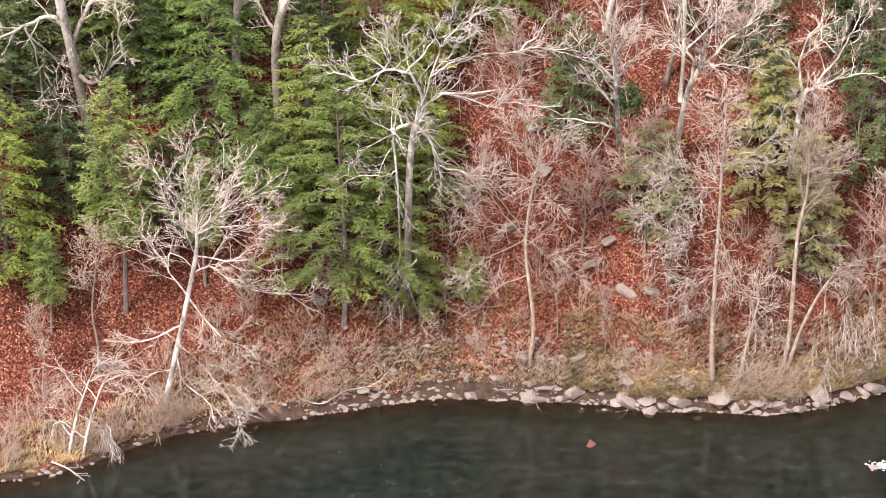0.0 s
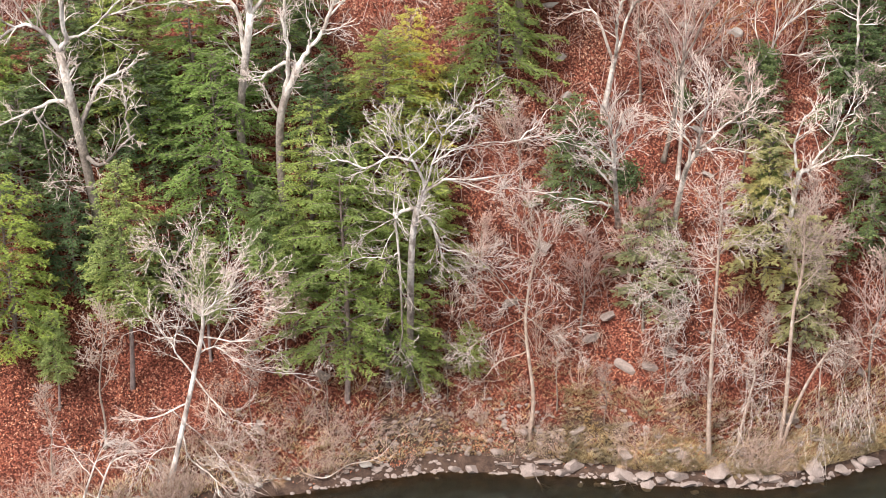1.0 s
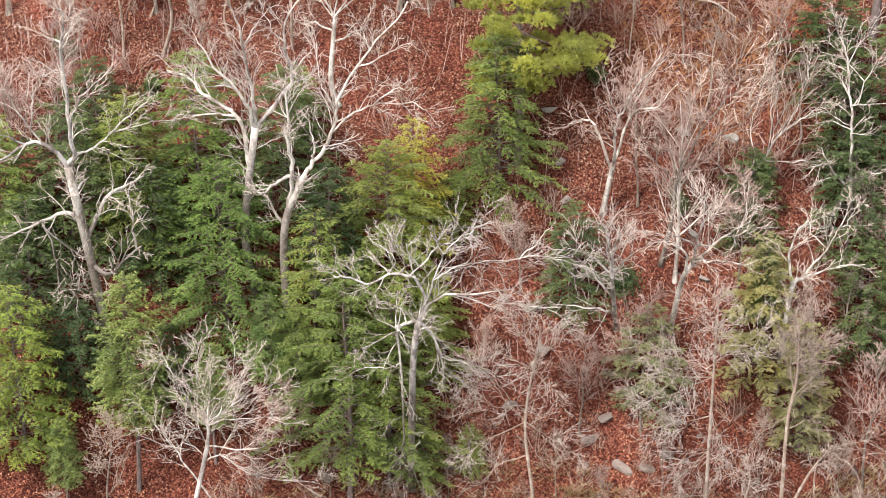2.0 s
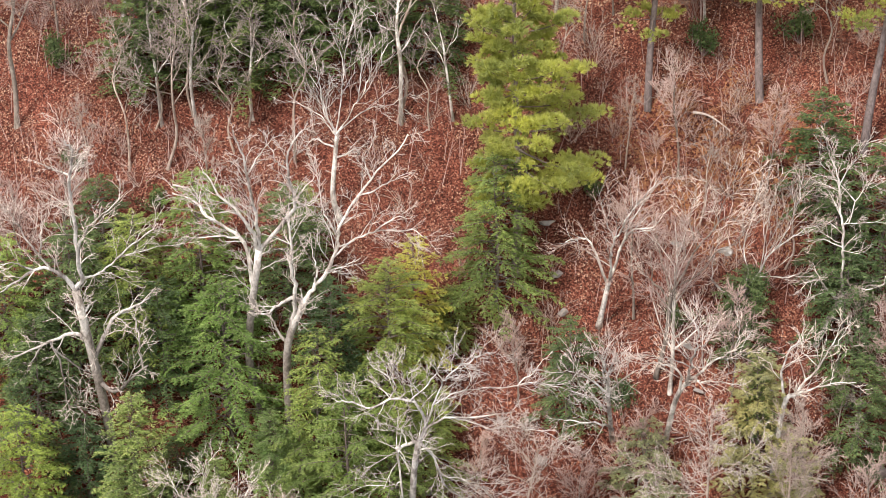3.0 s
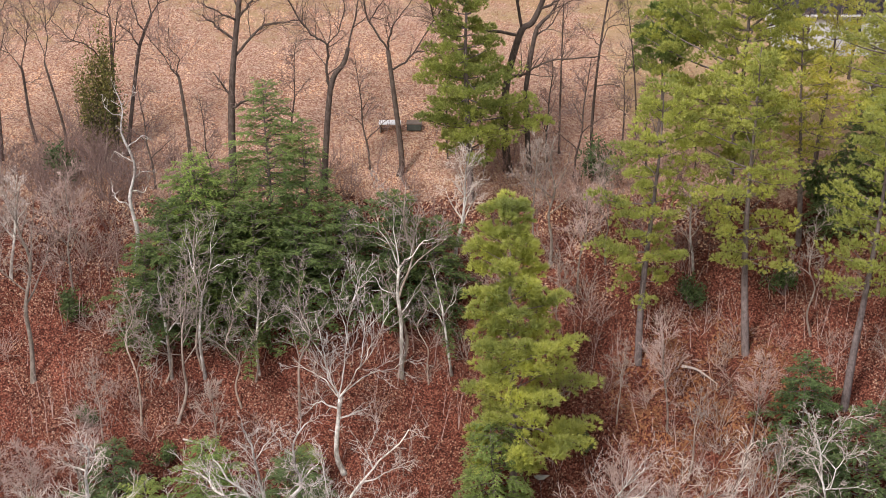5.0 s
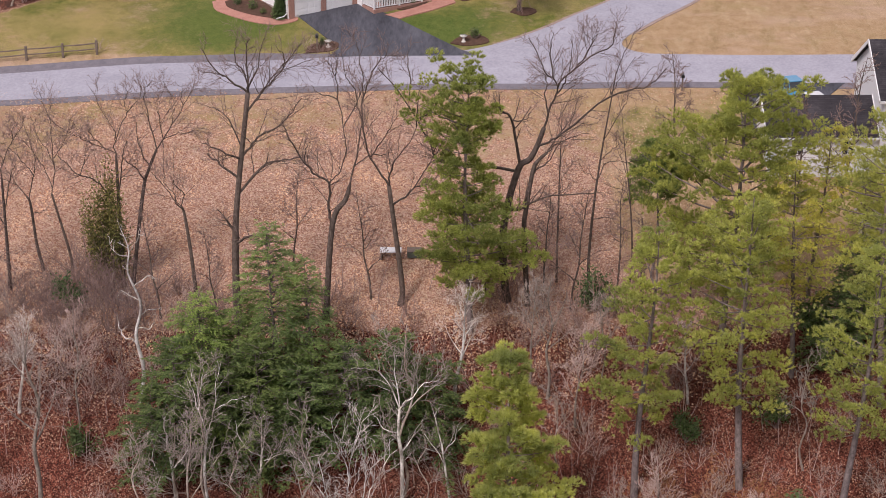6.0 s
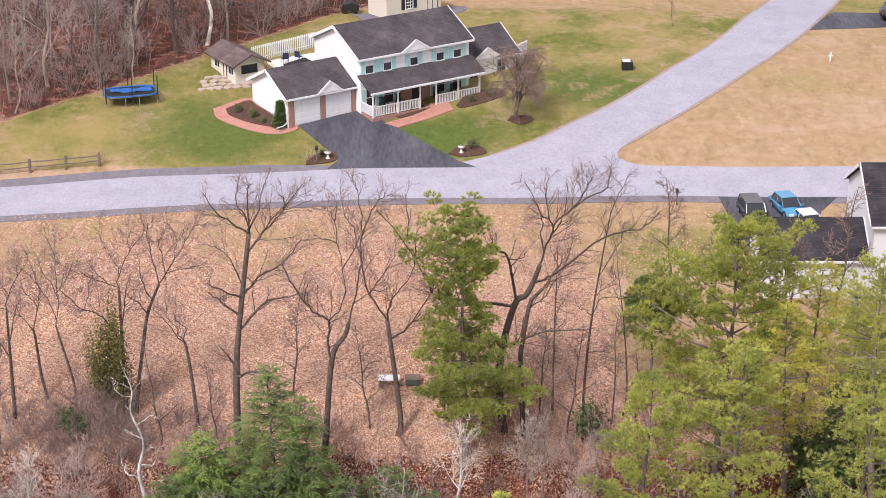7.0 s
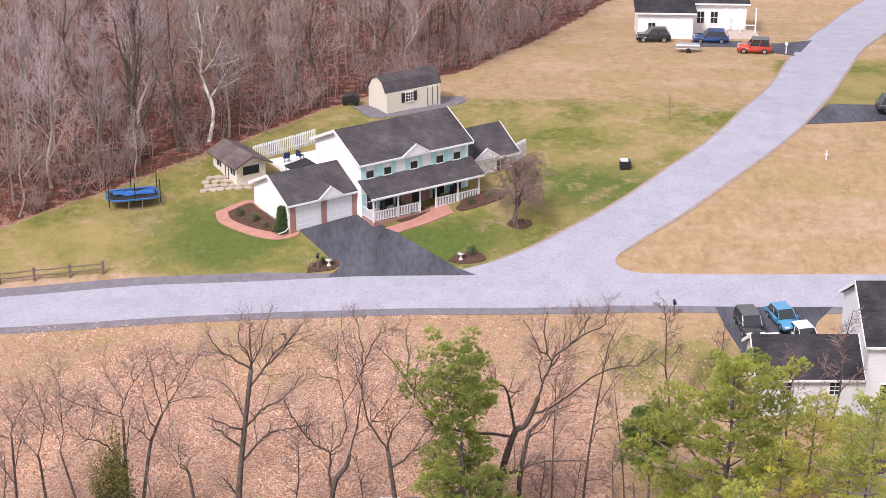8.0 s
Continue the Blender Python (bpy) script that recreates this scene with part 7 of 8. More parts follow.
def far_house():
    h = thing("house", (23.0, 221.3, gz(24, 222) - 0.2), "white single-storey house with a black hip roof", "house", turn=-3)
    for u0, u1, w0, w1, top, peak in ((0, 6.4, 0, 8, 3.5, 5.6), (6.41, 13, 4.5, 11, 3.5, 5.6)):
        for a, b in (((u0, w0), (u1, w0 + 0.2)), ((u0, w1 - 0.2), (u1, w1)), ((u0, w0 + 0.2), (u0 + 0.2, w1 - 0.2)), ((u1 - 0.2, w0 + 0.2), (u1, w1 - 0.2))):
            tidy(part("wall", Shape().box((*a, -1), (*b, top)), M_SIDING, h), 0)
        o, m = 0.4, min(u1 - u0, w1 - w0) / 2
        cx, c0, c1 = (u0 + u1) / 2, w0 + m, w1 - m + 0.01
        A, B, C, D = (u0 - o, w0 - o, top), (u1 + o, w0 - o, top), (u1 + o, w1 + o, top), (u0 - o, w1 + o, top)
        P, Q = (cx, c0, peak), (cx, c1, peak)
        for face in ([A, B, P], [B, C, Q, P], [C, D, Q], [D, A, P, Q]):
            tidy(part("roof", slab(face, 0.12), M_ROOF_DARK, h), 0)
        part("fascia", Shape().box((u0 - o, w0 - o - 0.03, top - 0.2), (u1 + o, w0 - o, top)), M_TRIM, h, "white fascia")
    for u in (7.6, 9.2):
        window(h, u, 1.0, 0.8, 1.4, 4.5)
    window(h, 1.6, 1.2, 0.8, 1.0, 0)
    part("porch_floor", Shape().box((10.3, 0.5, -0.5), (14.3, 4.49, 0.25)), M_FLAG, h, "pale concrete porch")
    for u in (10.5, 12.2, 14.0):
        tidy(part("porch_post", Shape().box((u - 0.08, 3.2, 0.25), (u + 0.08, 3.36, 3.2)), M_TRIM, h, "white post"), 0.01)
    part("stair_rail", Shape().box((10.5, 3.22, 1.1), (14.0, 3.3, 1.2)), M_TRIM, h, "white rail")


main_house()
right_house()
barn_shed()
pavilion()
far_house()

# ---- cars ----
PAINT = {}


def paint(name, colour):
    if name not in PAINT:
        m, t, b = material(name, 0.25, 0.5)
        t.links.new(mix(t, noise_at(t, 1.5, 3, 0.6), tuple(v * 0.92 for v in colour), colour), b.inputs["Base Color"])
        b.inputs["Coat Weight"].default_value = 0.5
        PAINT[name] = m
    return PAINT[name]


def car(name, at, turn, colour, label, length=4.6, wide=1.85, high=1.65, hood=0.27, boot=0.04, roof_mat=None, boxy=0.0):
    """A parked car: painted body, glass cabin, roof, lamps and four wheels. Its front points along +x."""
    x, y = at
    c = thing(name, (x, y, gz(x, y) + 0.06), label, "car", "parked cars", turn)
    L, W, H = length / 2, wide / 2, high
    belt = 0.56 * H
    side = [(-L, 0.34), (-L + 0.06, 0.27), (L - 0.1, 0.27), (L, 0.4), (L - 0.03, belt - 0.16), (L - 0.3, belt - 0.06), (L - hood * length, belt), (-L + 0.05, belt), (-L, belt - 0.2)]
    body = part("body", Shape().prism(side, -W, W, "y"), colour, c)
    bm = bmesh.new()
    bm.from_mesh(body.data)
    bmesh.ops.recalc_face_normals(bm, faces=bm.faces)
    bmesh.ops.bevel(bm, geom=[e for e in bm.edges if e.calc_face_angle(0) > 0.5], offset=0.13, segments=3, affect="EDGES", clamp_overlap=True)
    bm.to_mesh(body.data)
    bm.free()
    body.data.polygons.foreach_set("use_smooth", [True] * len(body.data.polygons))
    a0, a1 = -L + boot * length + 0.05, L - hood * length - 0.02
    t0, t1 = a0 + 0.18 + 0.25 * (1 - boxy), a1 - 0.45 - 0.25 * (1 - boxy)
    lo, hi, wi = belt - 0.01, H - 0.05, W - 0.2 + 0.08 * boxy
    v = [(a0, -W + 0.06, lo), (a1, -W + 0.06, lo), (a1, W - 0.06, lo), (a0, W - 0.06, lo), (t0, -wi, hi), (t1, -wi, hi), (t1, wi, hi), (t0, wi, hi)]
    tidy(part("cabin_glass", Shape().add(v, [(3, 2, 1, 0), (4, 5, 6, 7), (0, 1, 5, 4), (1, 2, 6, 5), (2, 3, 7, 6), (3, 0, 4, 7)]), M_GLASS, c, "dark tinted windows"), 0.03)
    tidy(part("roof", Shape().box((t0 - 0.04, -wi - 0.02, hi - 0.02), (t1 + 0.04, wi + 0.02, H)), roof_mat or colour, c), 0.025)
    for s in (-1, 1):
        for u, top in ((a1 - 0.03, t1), (a0 + 0.03, t0), ((a0 + a1) / 2, (t0 + t1) / 2)):
            part("pillar", Shape().tube([(u, s * (W - 0.06), lo), (top, s * (wi + 0.01), hi)], [0.035, 0.03], 5), colour, c)
        part("headlight", Shape().box((L - 0.12, s * (W - 0.3) - 0.2, belt - 0.3), (L + 0.005, s * (W - 0.3) + 0.2, belt - 0.14)), M_TRIM, c, "clear headlight")
        part("tail_light", Shape().box((-L - 0.012, s * (W - 0.2) - 0.12, belt - 0.35), (-L + 0.05, s * (W - 0.2) + 0.12, belt - 0.1)), M_BRICK, c, "red tail light")
        part("mirror", Shape().box((a1 - 0.25, s * (W + 0.1) - 0.1, belt - 0.02), (a1 - 0.12, s * (W + 0.1) + 0.1, belt + 0.13)), colour, c)
        for u in (-L * 0.6, L * 0.62):
            wheel = part("wheel", Shape().tube([(u, s * (W - 0.17), 0.34), (u, s * (W + 0.03), 0.34)], [0.34, 0.34], 16, True), M_TYRE, c, "black tyre", True)
            part("rim", Shape().tube([(u, s * (W - 0.02), 0.34), (u, s * (W + 0.04), 0.34)], [0.21, 0.2], 12, True), M_STEEL, wheel, "alloy rim")
    part("bumper", Shape().box((L - 0.06, -W + 0.08, 0.3), (L + 0.05, W - 0.08, 0.48)), M_BLACK, c, "dark bumper")
    return c


car("suv", (24.7, 144.0), -84, paint("graphite_paint", (0.035, 0.034, 0.034)), "dark grey SUV parked on the drive", 4.1, 1.7, 1.6, 0.24, 0.02, paint("taupe_roof", (0.06, 0.058, 0.055)), 0.6)
car("hatchback", (26.2, 140.6), -84, paint("white_paint", (0.72, 0.72, 0.73)), "small white car behind the garage roof", 4.1, 1.75, 1.5)
car("sedan", (27.6, 145.0), -76, paint("sky_blue_paint", (0.06, 0.28, 0.48)), "sky-blue car parked on the drive", 4.1, 1.65, 1.4, 0.28, 0.08)
car("sedan", (28.9, 142.4), -76, paint("white_paint", (0.72, 0.72, 0.73)), "white car parked beside a blue one", 4.1, 1.7, 1.5, 0.28, 0.08)
car("suv", (24.6, 219.0), 178, paint("black_paint", (0.012, 0.012, 0.014)), "black SUV parked before the far house", 3.9, 1.75, 1.55, 0.25, 0.02)
car("suv", (31.2, 218.4), 174, paint("navy_paint", (0.02, 0.055, 0.17)), "dark blue SUV parked before the far house", 4.0, 1.75, 1.5, 0.25, 0.02)
car("jeep", (35.0, 210.9), 172, paint("red_paint", (0.50, 0.05, 0.025)), "red off-road car with a dark top", 3.7, 1.75, 1.65, 0.30, 0.02, paint("black_paint", (0.012, 0.012, 0.014)), 0.9)
car("pickup", (45.2, 184.3), 0, paint("black_paint", (0.012, 0.012, 0.014)), "dark car parked on a short drive", 4.6, 1.85, 1.7)
tr = thing("utility_trailer", (27.7, 211.6, gz(27.7, 211.6)), "small white flat utility trailer on grass", "trailer", turn=175)
tidy(part("bed", Shape().box((-1.3, -0.75, 0.5), (1.3, 0.75, 0.6)), M_TRIM, tr, "white bed"), 0.02)
for s in (-0.8, 0.8):
    part("wheel", Shape().tube([(0, s - 0.08, 0.3), (0, s + 0.08, 0.3)], [0.3, 0.3], 14, True), M_TYRE, tr, "black tyre")
    part("side_rail", Shape().box((-1.3, s * 0.9 - 0.03, 0.6), (1.3, s * 0.9 + 0.03, 0.85)), M_STEEL, tr, "steel side rail")
part("drawbar", Shape().tube([(1.3, 0.4, 0.5), (2.2, 0, 0.45), (1.3, -0.4, 0.5)], [0.04, 0.04, 0.04], 5), M_STEEL, tr, "steel drawbar")


# ---- yard ----
def pad(name, pts, mat, lift, label, category, kind="structure"):
    """A flat patch laid on the ground inside a closed outline."""
    p = np.array(pts, float)
    ring = bend(np.concatenate([p, p[:1]]), 5 * len(p))[:-1]
    c = ring.mean(0)
    s = Shape()
    rows = [c + (ring - c) * f for f in (0.02, 0.35, 0.7, 1.0)]
    v = np.concatenate(rows)
    z = ground(v[:, 0], v[:, 1]) + lift
    n = len(ring)
    low = np.concatenate([rows[-1], (ground(rows[-1][:, 0], rows[-1][:, 1]) - 0.1)[:, None]], 1)
    v = np.concatenate([np.concatenate([v, z[:, None]], 1), low])
    q = [(r * n + k, r * n + (k + 1) % n, (r + 1) * n + (k + 1) % n, (r + 1) * n + k) for r in range(4) for k in range(n)]
    s.add(v, q, [(0, k + 1, k) for k in range(1, n - 1)])
    ob = part(name, s, mat)
    tidy(ob, 0)
    return tagged(ob, label, category, kind=kind)


pad("paver_border", [(-19.8, 161.3), (-19.2, 159.4), (-16.8, 157.5), (-14.1, 156.6), (-12.2, 157.3), (-12.9, 158.4), (-15.6, 161.5), (-17.0, 163.4)], M_PAVER, 0.07, "curved red paver border round a flower bed", "paving")
pad("mulch_bed", [(-18.7, 161.2), (-18.2, 159.9), (-16.3, 158.4), (-14.1, 157.6), (-13.0, 157.9), (-13.3, 158.6), (-15.9, 161.6), (-16.9, 162.8)], M_MULCH, 0.11, "dark mulch flower bed beside the garage", "flower bed")
strip("front_walk", [(-4.9, 158.3), (-2.4, 160.0), (-0.9, 161.4), (-1.0, 162.4)], [(-3.7, 157.6), (-1.0, 159.4), (1.1, 161.1), (0.6, 162.6)], M_PAVER, 0.09, "red brick front walk to the porch", "path", 4, 5)
pad("mulch_bed", [(-4.6, 160.4), (-3.4, 159.6), (-1.4, 161.1), (-2.0, 162.3)], M_MULCH, 0.08, "dark mulch bed before the porch", "flower bed")
pad("mulch_bed", [(1.3, 161.9), (2.2, 161.6), (5.6, 163.9), (5.0, 165.4), (2.4, 164.2)], M_MULCH, 0.08, "dark mulch bed before the porch", "flower bed")
pad("mulch_bed", [(-11.2, 151.9), (-9.0, 152.3), (-8.6, 153.4), (-9.7, 153.7), (-11, 153)], M_MULCH, 0.09, "stone-edged island bed by the drive", "flower bed")
pad("mulch_bed", [(0.6, 153.6), (2.0, 153.2), (3.8, 153.8), (3.0, 154.9), (1.4, 154.6)], M_MULCH, 0.09, "small island bed at the road junction", "flower bed")
pad("mulch_bed", [(5.7, 158.9), (6.8, 158.1), (7.9, 158.8), (7.6, 159.7), (6.2, 159.8)], M_MULCH, 0.06, "round mulch bed under a small tree", "flower bed")
pad("shed_pad", [(-8.8, 186.0), (-6.0, 182.6), (1.8, 187.2), (1.2, 190.4)], M_GRAVEL, 0.05, "grey gravel pad round the shed", "gravel pad")
rng = np.random.default_rng(21)
stone_mesh = []
for k in range(5):
    n = rng.integers(5, 8)
    ring = [(math.cos(a) * r, math.sin(a) * r) for a, r in ((2 * math.pi * i / n + rng.uniform(-0.2, 0.2), rng.uniform(0.34, 0.52)) for i in range(n))]
    me = Shape().prism(ring, -0.1, 0.035, "z").mesh("flagstone")
    me.materials.append(M_FLAG)
    stone_mesh.append(me)
patio = tagged(new("flagstone_patio"), "rough flagstone patio before the pavilion", "patio", kind="structure")
patio.location = (-19.4, 167.0, gz(-19.4, 167.0))
for i in range(6):
    for j in range(4):
        ob = new("flagstone", stone_mesh[(i * 3 + j) % 5])
        ob.parent = patio
        x, y = -21.2 + i * 0.75 + 0.2 * (j % 2) + rng.uniform(-0.1, 0.1), 165.4 + j * 0.8 + rng.uniform(-0.1, 0.1) + 0.1 * i
        ob.matrix_basis = pose(x + 19.4, y - 167.0, gz(x, y) - gz(-19.4, 167.0) + 0.02, 0, 0, rng.uniform(0, 360))


def trampoline():
    t = thing("trampoline", (-27.2, 163.0, gz(-27.2, 163.0)), "rectangular trampoline with blue cover and net poles", "trampoline", turn=16)
    ring = [(math.copysign(abs(math.cos(a)) ** 0.5 * 2.3, math.cos(a)), math.copysign(abs(math.sin(a)) ** 0.5 * 1.45, math.sin(a))) for a in np.linspace(0, 2 * math.pi, 33)]
    part("frame", Shape().tube([(a, b, 0.85) for a, b in ring], [0.05] * 33, 6), M_STEEL, t, "steel frame")
    part("mat", Shape().prism([(a * 0.93, b * 0.9) for a, b in ring[:-1]], 0.84, 0.87, "z"), M_BLACK, t, "black jumping mat")
    tarp = Shape()
    g = np.linspace(-1, 1, 9)
    X, Y = np.meshgrid(g * 2.0, g * 1.1)
    Z = 0.93 + 0.07 * np.sin(3 * X) * np.cos(4 * Y)
    i = np.arange(81).reshape(9, 9)
    tarp.add(np.stack([X * 0.9 + 0.1, Y, Z], -1).reshape(-1, 3), np.stack([i[:-1, :-1], i[:-1, 1:], i[1:, 1:], i[1:, :-1]], -1).reshape(-1, 4)[26:58])
    part("cover", tarp, M_BLUE, t, "crumpled blue cover")
    part("padding", Shape().tube([(a, b, 0.9) for a, b in ring], [0.08] * 33, 6), M_BLUE, t, "blue edge padding")
    for a, b in ((2.2, 1.0), (2.2, -1.0), (-2.2, 1.0), (-2.2, -1.0), (0.6, 1.42), (0.6, -1.42), (-0.6, 1.42), (-0.6, -1.42)):
        part("leg", Shape().tube([(a, b, 0), (a, b, 0.85)], [0.04, 0.04], 6), M_STEEL, t)
    for a, b in ((2.25, 1.1), (2.25, -1.1), (-2.25, 1.1), (-2.25, -1.1), (0, 1.46), (0, -1.46)):
        part("net_pole", Shape().tube([(a, b, 0.3), (a, b, 2.5)], [0.045, 0.045], 6, True), M_BLACK, t, "black padded pole")


trampoline()

fence = thing("rail_fence", (-32.3, 151.2, gz(-32.3, 151.2)), "weathered split-rail fence beside the road", "fence")
spots = [(-45, 149.2), (-42.2, 149.6), (-39.4, 150.0), (-36.6, 150.4), (-33.8, 150.9), (-30.9, 151.3), (-28.2, 151.7)]
for x, y in spots:
    tidy(part("post", Shape().box((x + 32.2, y - 151.28, gz(x, y) - gz(-32.3, 151.2) - 0.3), (x + 32.4, y - 151.12, gz(x, y) - gz(-32.3, 151.2) + 1.2)), M_WOOD, fence), 0.02)
for (a, b), (c, d) in zip(spots, spots[1:]):
    for h in (0.5, 0.95):
        part("rail", Shape().tube([(a + 32.3, b - 151.2, gz(a, b) - gz(-32.3, 151.2) + h), ((a + c) / 2 + 32.3, (b + d) / 2 - 151.2, gz((a + c) / 2, (b + d) / 2) - gz(-32.3, 151.2) + h - 0.03), (c + 32.3, d - 151.2, gz(c, d) - gz(-32.3, 151.2) + h)], [0.055, 0.065, 0.055], 6), M_WOOD, fence)

fence = thing("vinyl_fence", (-14.5, 173.6, gz(-14.5, 173.6)), "white picket fence round the deck", "fence")
for k in range(34):
    u = k / 33
    x, y = -17.3 + 5.4 * u, 171.6 + 4.5 * u
    part("picket", Shape().box((x + 14.5 - 0.055, y - 173.6 - 0.02, gz(x, y) - gz(-14.5, 173.6) - 0.2), (x + 14.5 + 0.055, y - 173.6 + 0.02, gz(x, y) - gz(-14.5, 173.6) + 1.45)), M_TRIM, fence)
for h in (0.3, 1.25):
    part("rail", Shape().tube([(-2.8, -2.0, gz(-17.3, 171.6) - gz(-14.5, 173.6) + h), (2.6, 2.5, gz(-11.9, 176.1) - gz(-14.5, 173.6) + h)], [0.05, 0.05], 4), M_TRIM, fence)
fence = thing("vinyl_fence", (6.9, 171.4, gz(6.9, 171.4)), "short white vinyl fence at the end of the wing", "fence")
for k in range(14):
    part("picket", Shape().box((-0.06 + k * 0.075, -0.02 + k * 0.115, -0.2), (0.05 + k * 0.075, 0.02 + k * 0.115, 1.75)), M_TRIM, fence)
for h in (0.3, 1.5):
    part("rail", Shape().tube([(0, 0, h), (0.98, 1.5, h)], [0.05, 0.05], 4), M_TRIM, fence)
deck = thing("deck", (-12.4, 170.6, gz(-12.4, 170.6)), "pale raised deck behind the garage", "deck", turn=32.7)
tidy(part("deck_floor", Shape().box((-2.6, -1.2, -0.6), (3.2, 2.4, 0.35)), M_TRIM, deck, "white deck floor"), 0.02)
for cx, cy, turn, label in ((-14.2, 170.6, 200, "dark blue chair on the deck"), (-13.0, 171.2, 150, "dark blue chair beside another on the deck")):
    chair = thing("deck_chair", (cx, cy, gz(-12.4, 170.6) + 0.35), label, "chair", "deck chairs", turn)
    tidy(part("seat", Shape().box((-0.28, -0.28, 0.4), (0.28, 0.28, 0.46)), M_NAVY, chair), 0.02)
    tidy(part("backrest", Shape().box((-0.28, 0.24, 0.46), (0.28, 0.3, 1.0)), M_NAVY, chair), 0.02)
    for a in (-0.25, 0.25):
        for b in (-0.25, 0.25):
            part("leg", Shape().tube([(a, b, 0), (a, b, 0.4)], [0.025, 0.025], 5), M_BLACK, chair)


def mailbox(x, y, mat, label):
    m = thing("mailbox", (x, y, gz(x, y)), label, "mailbox", "mailboxes")
    tidy(part("post", Shape().box((-0.06, -0.06, -0.2), (0.06, 0.06, 1.1)), M_WOOD if mat is M_BLACK else M_TRIM, m), 0.01)
    tidy(part("box", Shape().prism([(-0.13, 1.1), (0.13, 1.1), (0.13, 1.27), (0.08, 1.35), (-0.08, 1.35), (-0.13, 1.27)], -0.28, 0.28, "y"), mat, m), 0.012)


mailbox(18.9, 146.0, M_BLACK, "black mailbox on a post by the road")
mailbox(-10.3, 152.4, M_BLACK, "black mailbox in the island bed")
mailbox(38.4, 210.0, M_TRIM, "white mailbox by the side road")
u = thing("utility_box", (16.9, 169.8, gz(16.9, 169.8)), "dark utility box with a pale lid", "utility box")
tidy(part("case", Shape().box((-0.5, -0.4, 0), (0.5, 0.4, 0.75)), M_BLACK, u), 0.04)
tidy(part("lid", Shape().box((-0.45, -0.35, 0.75), (0.25, 0.35, 0.86)), M_TRIM, u, "pale lid"), 0.03)
u = thing("marker_post", (35.7, 171.8, gz(35.7, 171.8)), "short white marker post in the grass", "post")
tidy(part("post", Shape().box((-0.06, -0.06, 0), (0.06, 0.06, 0.9)), M_TRIM, u), 0.015)
part("cross_arm", Shape().box((-0.2, -0.03, 0.5), (0.2, 0.03, 0.58)), M_TRIM, u)
u = thing("garden_table", (-3.4, 124.2, gz(-3.4, 124.2)), "low white table on the leafy lawn", "table")
tidy(part("tabletop", Shape().box((-1.0, -0.45, 0.55), (0.5, 0.45, 0.63)), M_TRIM, u), 0.02)
for a in (-0.9, 0.4):
    tidy(part("leg", Shape().box((a - 0.05, -0.4, 0), (a + 0.05, 0.4, 0.55)), M_WOOD, u), 0.01)
u = thing("storage_bin", (-2.0, 124.4, gz(-2.0, 124.4)), "dark bin beside the lawn table", "bin")
tidy(part("body", Shape().box((-0.5, -0.4, 0), (0.5, 0.4, 0.45)), M_BIN, u), 0.05)
tidy(part("lid", Shape().box((-0.53, -0.43, 0.45), (0.53, 0.43, 0.51)), M_WOOD, u, "grey lid"), 0.02)
u = thing("utility_cart", (-9.0, 187.0, gz(-9.0, 187.0)), "dark covered cart beside the shed", "cart")
tidy(part("body", Shape().prism([(-0.9, 0.3), (0.9, 0.3), (0.8, 0.9), (0.2, 1.2), (-0.7, 1.0)], -0.5, 0.5, "y"), M_BLACK, u), 0.06)
for a in (-0.55, 0.55):
    part("wheel", Shape().tube([(a, -0.55, 0.25), (a, -0.45, 0.25)], [0.25, 0.25], 12, True), M_TYRE, u)



def bird_bath(x, y, label):
    """A turned stone pedestal under a shallow bowl."""
    b = thing("bird_bath", (x, y, gz(x, y) + 0.05), label, "bird bath", "bird baths")
    part("pedestal", Shape().tube([(0, 0, 0), (0, 0, 0.06), (0, 0, 0.1), (0, 0, 0.32), (0, 0, 0.42)], [0.2, 0.19, 0.11, 0.08, 0.13], 14, True), M_STONE_WHITE, b, smooth=True)
    part("bowl", Shape().tube([(0, 0, 0.4), (0, 0, 0.46), (0, 0, 0.56), (0, 0, 0.58), (0, 0, 0.5)], [0.12, 0.24, 0.32, 0.27, 0.15], 18, True), M_STONE_WHITE, b, smooth=True)


bird_bath(-9.4, 152.8, "white stone bird bath in the island bed")
bird_bath(1.7, 153.8, "white stone bird bath at the road junction")


def porch_chair(u, w, turn, label):
    """A dark rocking chair standing on the brick porch; u and w run along and across the front."""
    a = radians(32.7)
    c = thing("porch_chair", (-12.96 + u * math.cos(a) - w * math.sin(a), 157.37 + u * math.sin(a) + w * math.cos(a), 46.07), label, "chair", "porch chairs", 32.7 + turn)
    tidy(part("seat", Shape().box((-0.3, -0.28, 0.4), (0.3, 0.28, 0.46)), M_BLACK, c), 0.015)
    for k in range(5):
        tidy(part("slat", Shape().box((-0.27 + k * 0.115, 0.24, 0.46), (-0.19 + k * 0.115, 0.28, 1.1)), M_BLACK, c), 0.008)
    tidy(part("top_rail", Shape().box((-0.3, 0.23, 1.1), (0.3, 0.29, 1.18)), M_BLACK, c), 0.01)
    for s in (-0.29, 0.29):
        part("arm", Shape().box((s - 0.04, -0.28, 0.64), (s + 0.04, 0.26, 0.68)), M_BLACK, c)
        part("rocker", Shape().tube([(s, -0.4, 0.09), (s, -0.15, 0.03), (s, 0.15, 0.03), (s, 0.45, 0.1)], [0.03] * 4, 6), M_BLACK, c)
        for v in (-0.24, 0.24):
            part("leg", Shape().tube([(s, v, 0.04), (s, v, 0.64)], [0.025, 0.025], 6), M_BLACK, c)


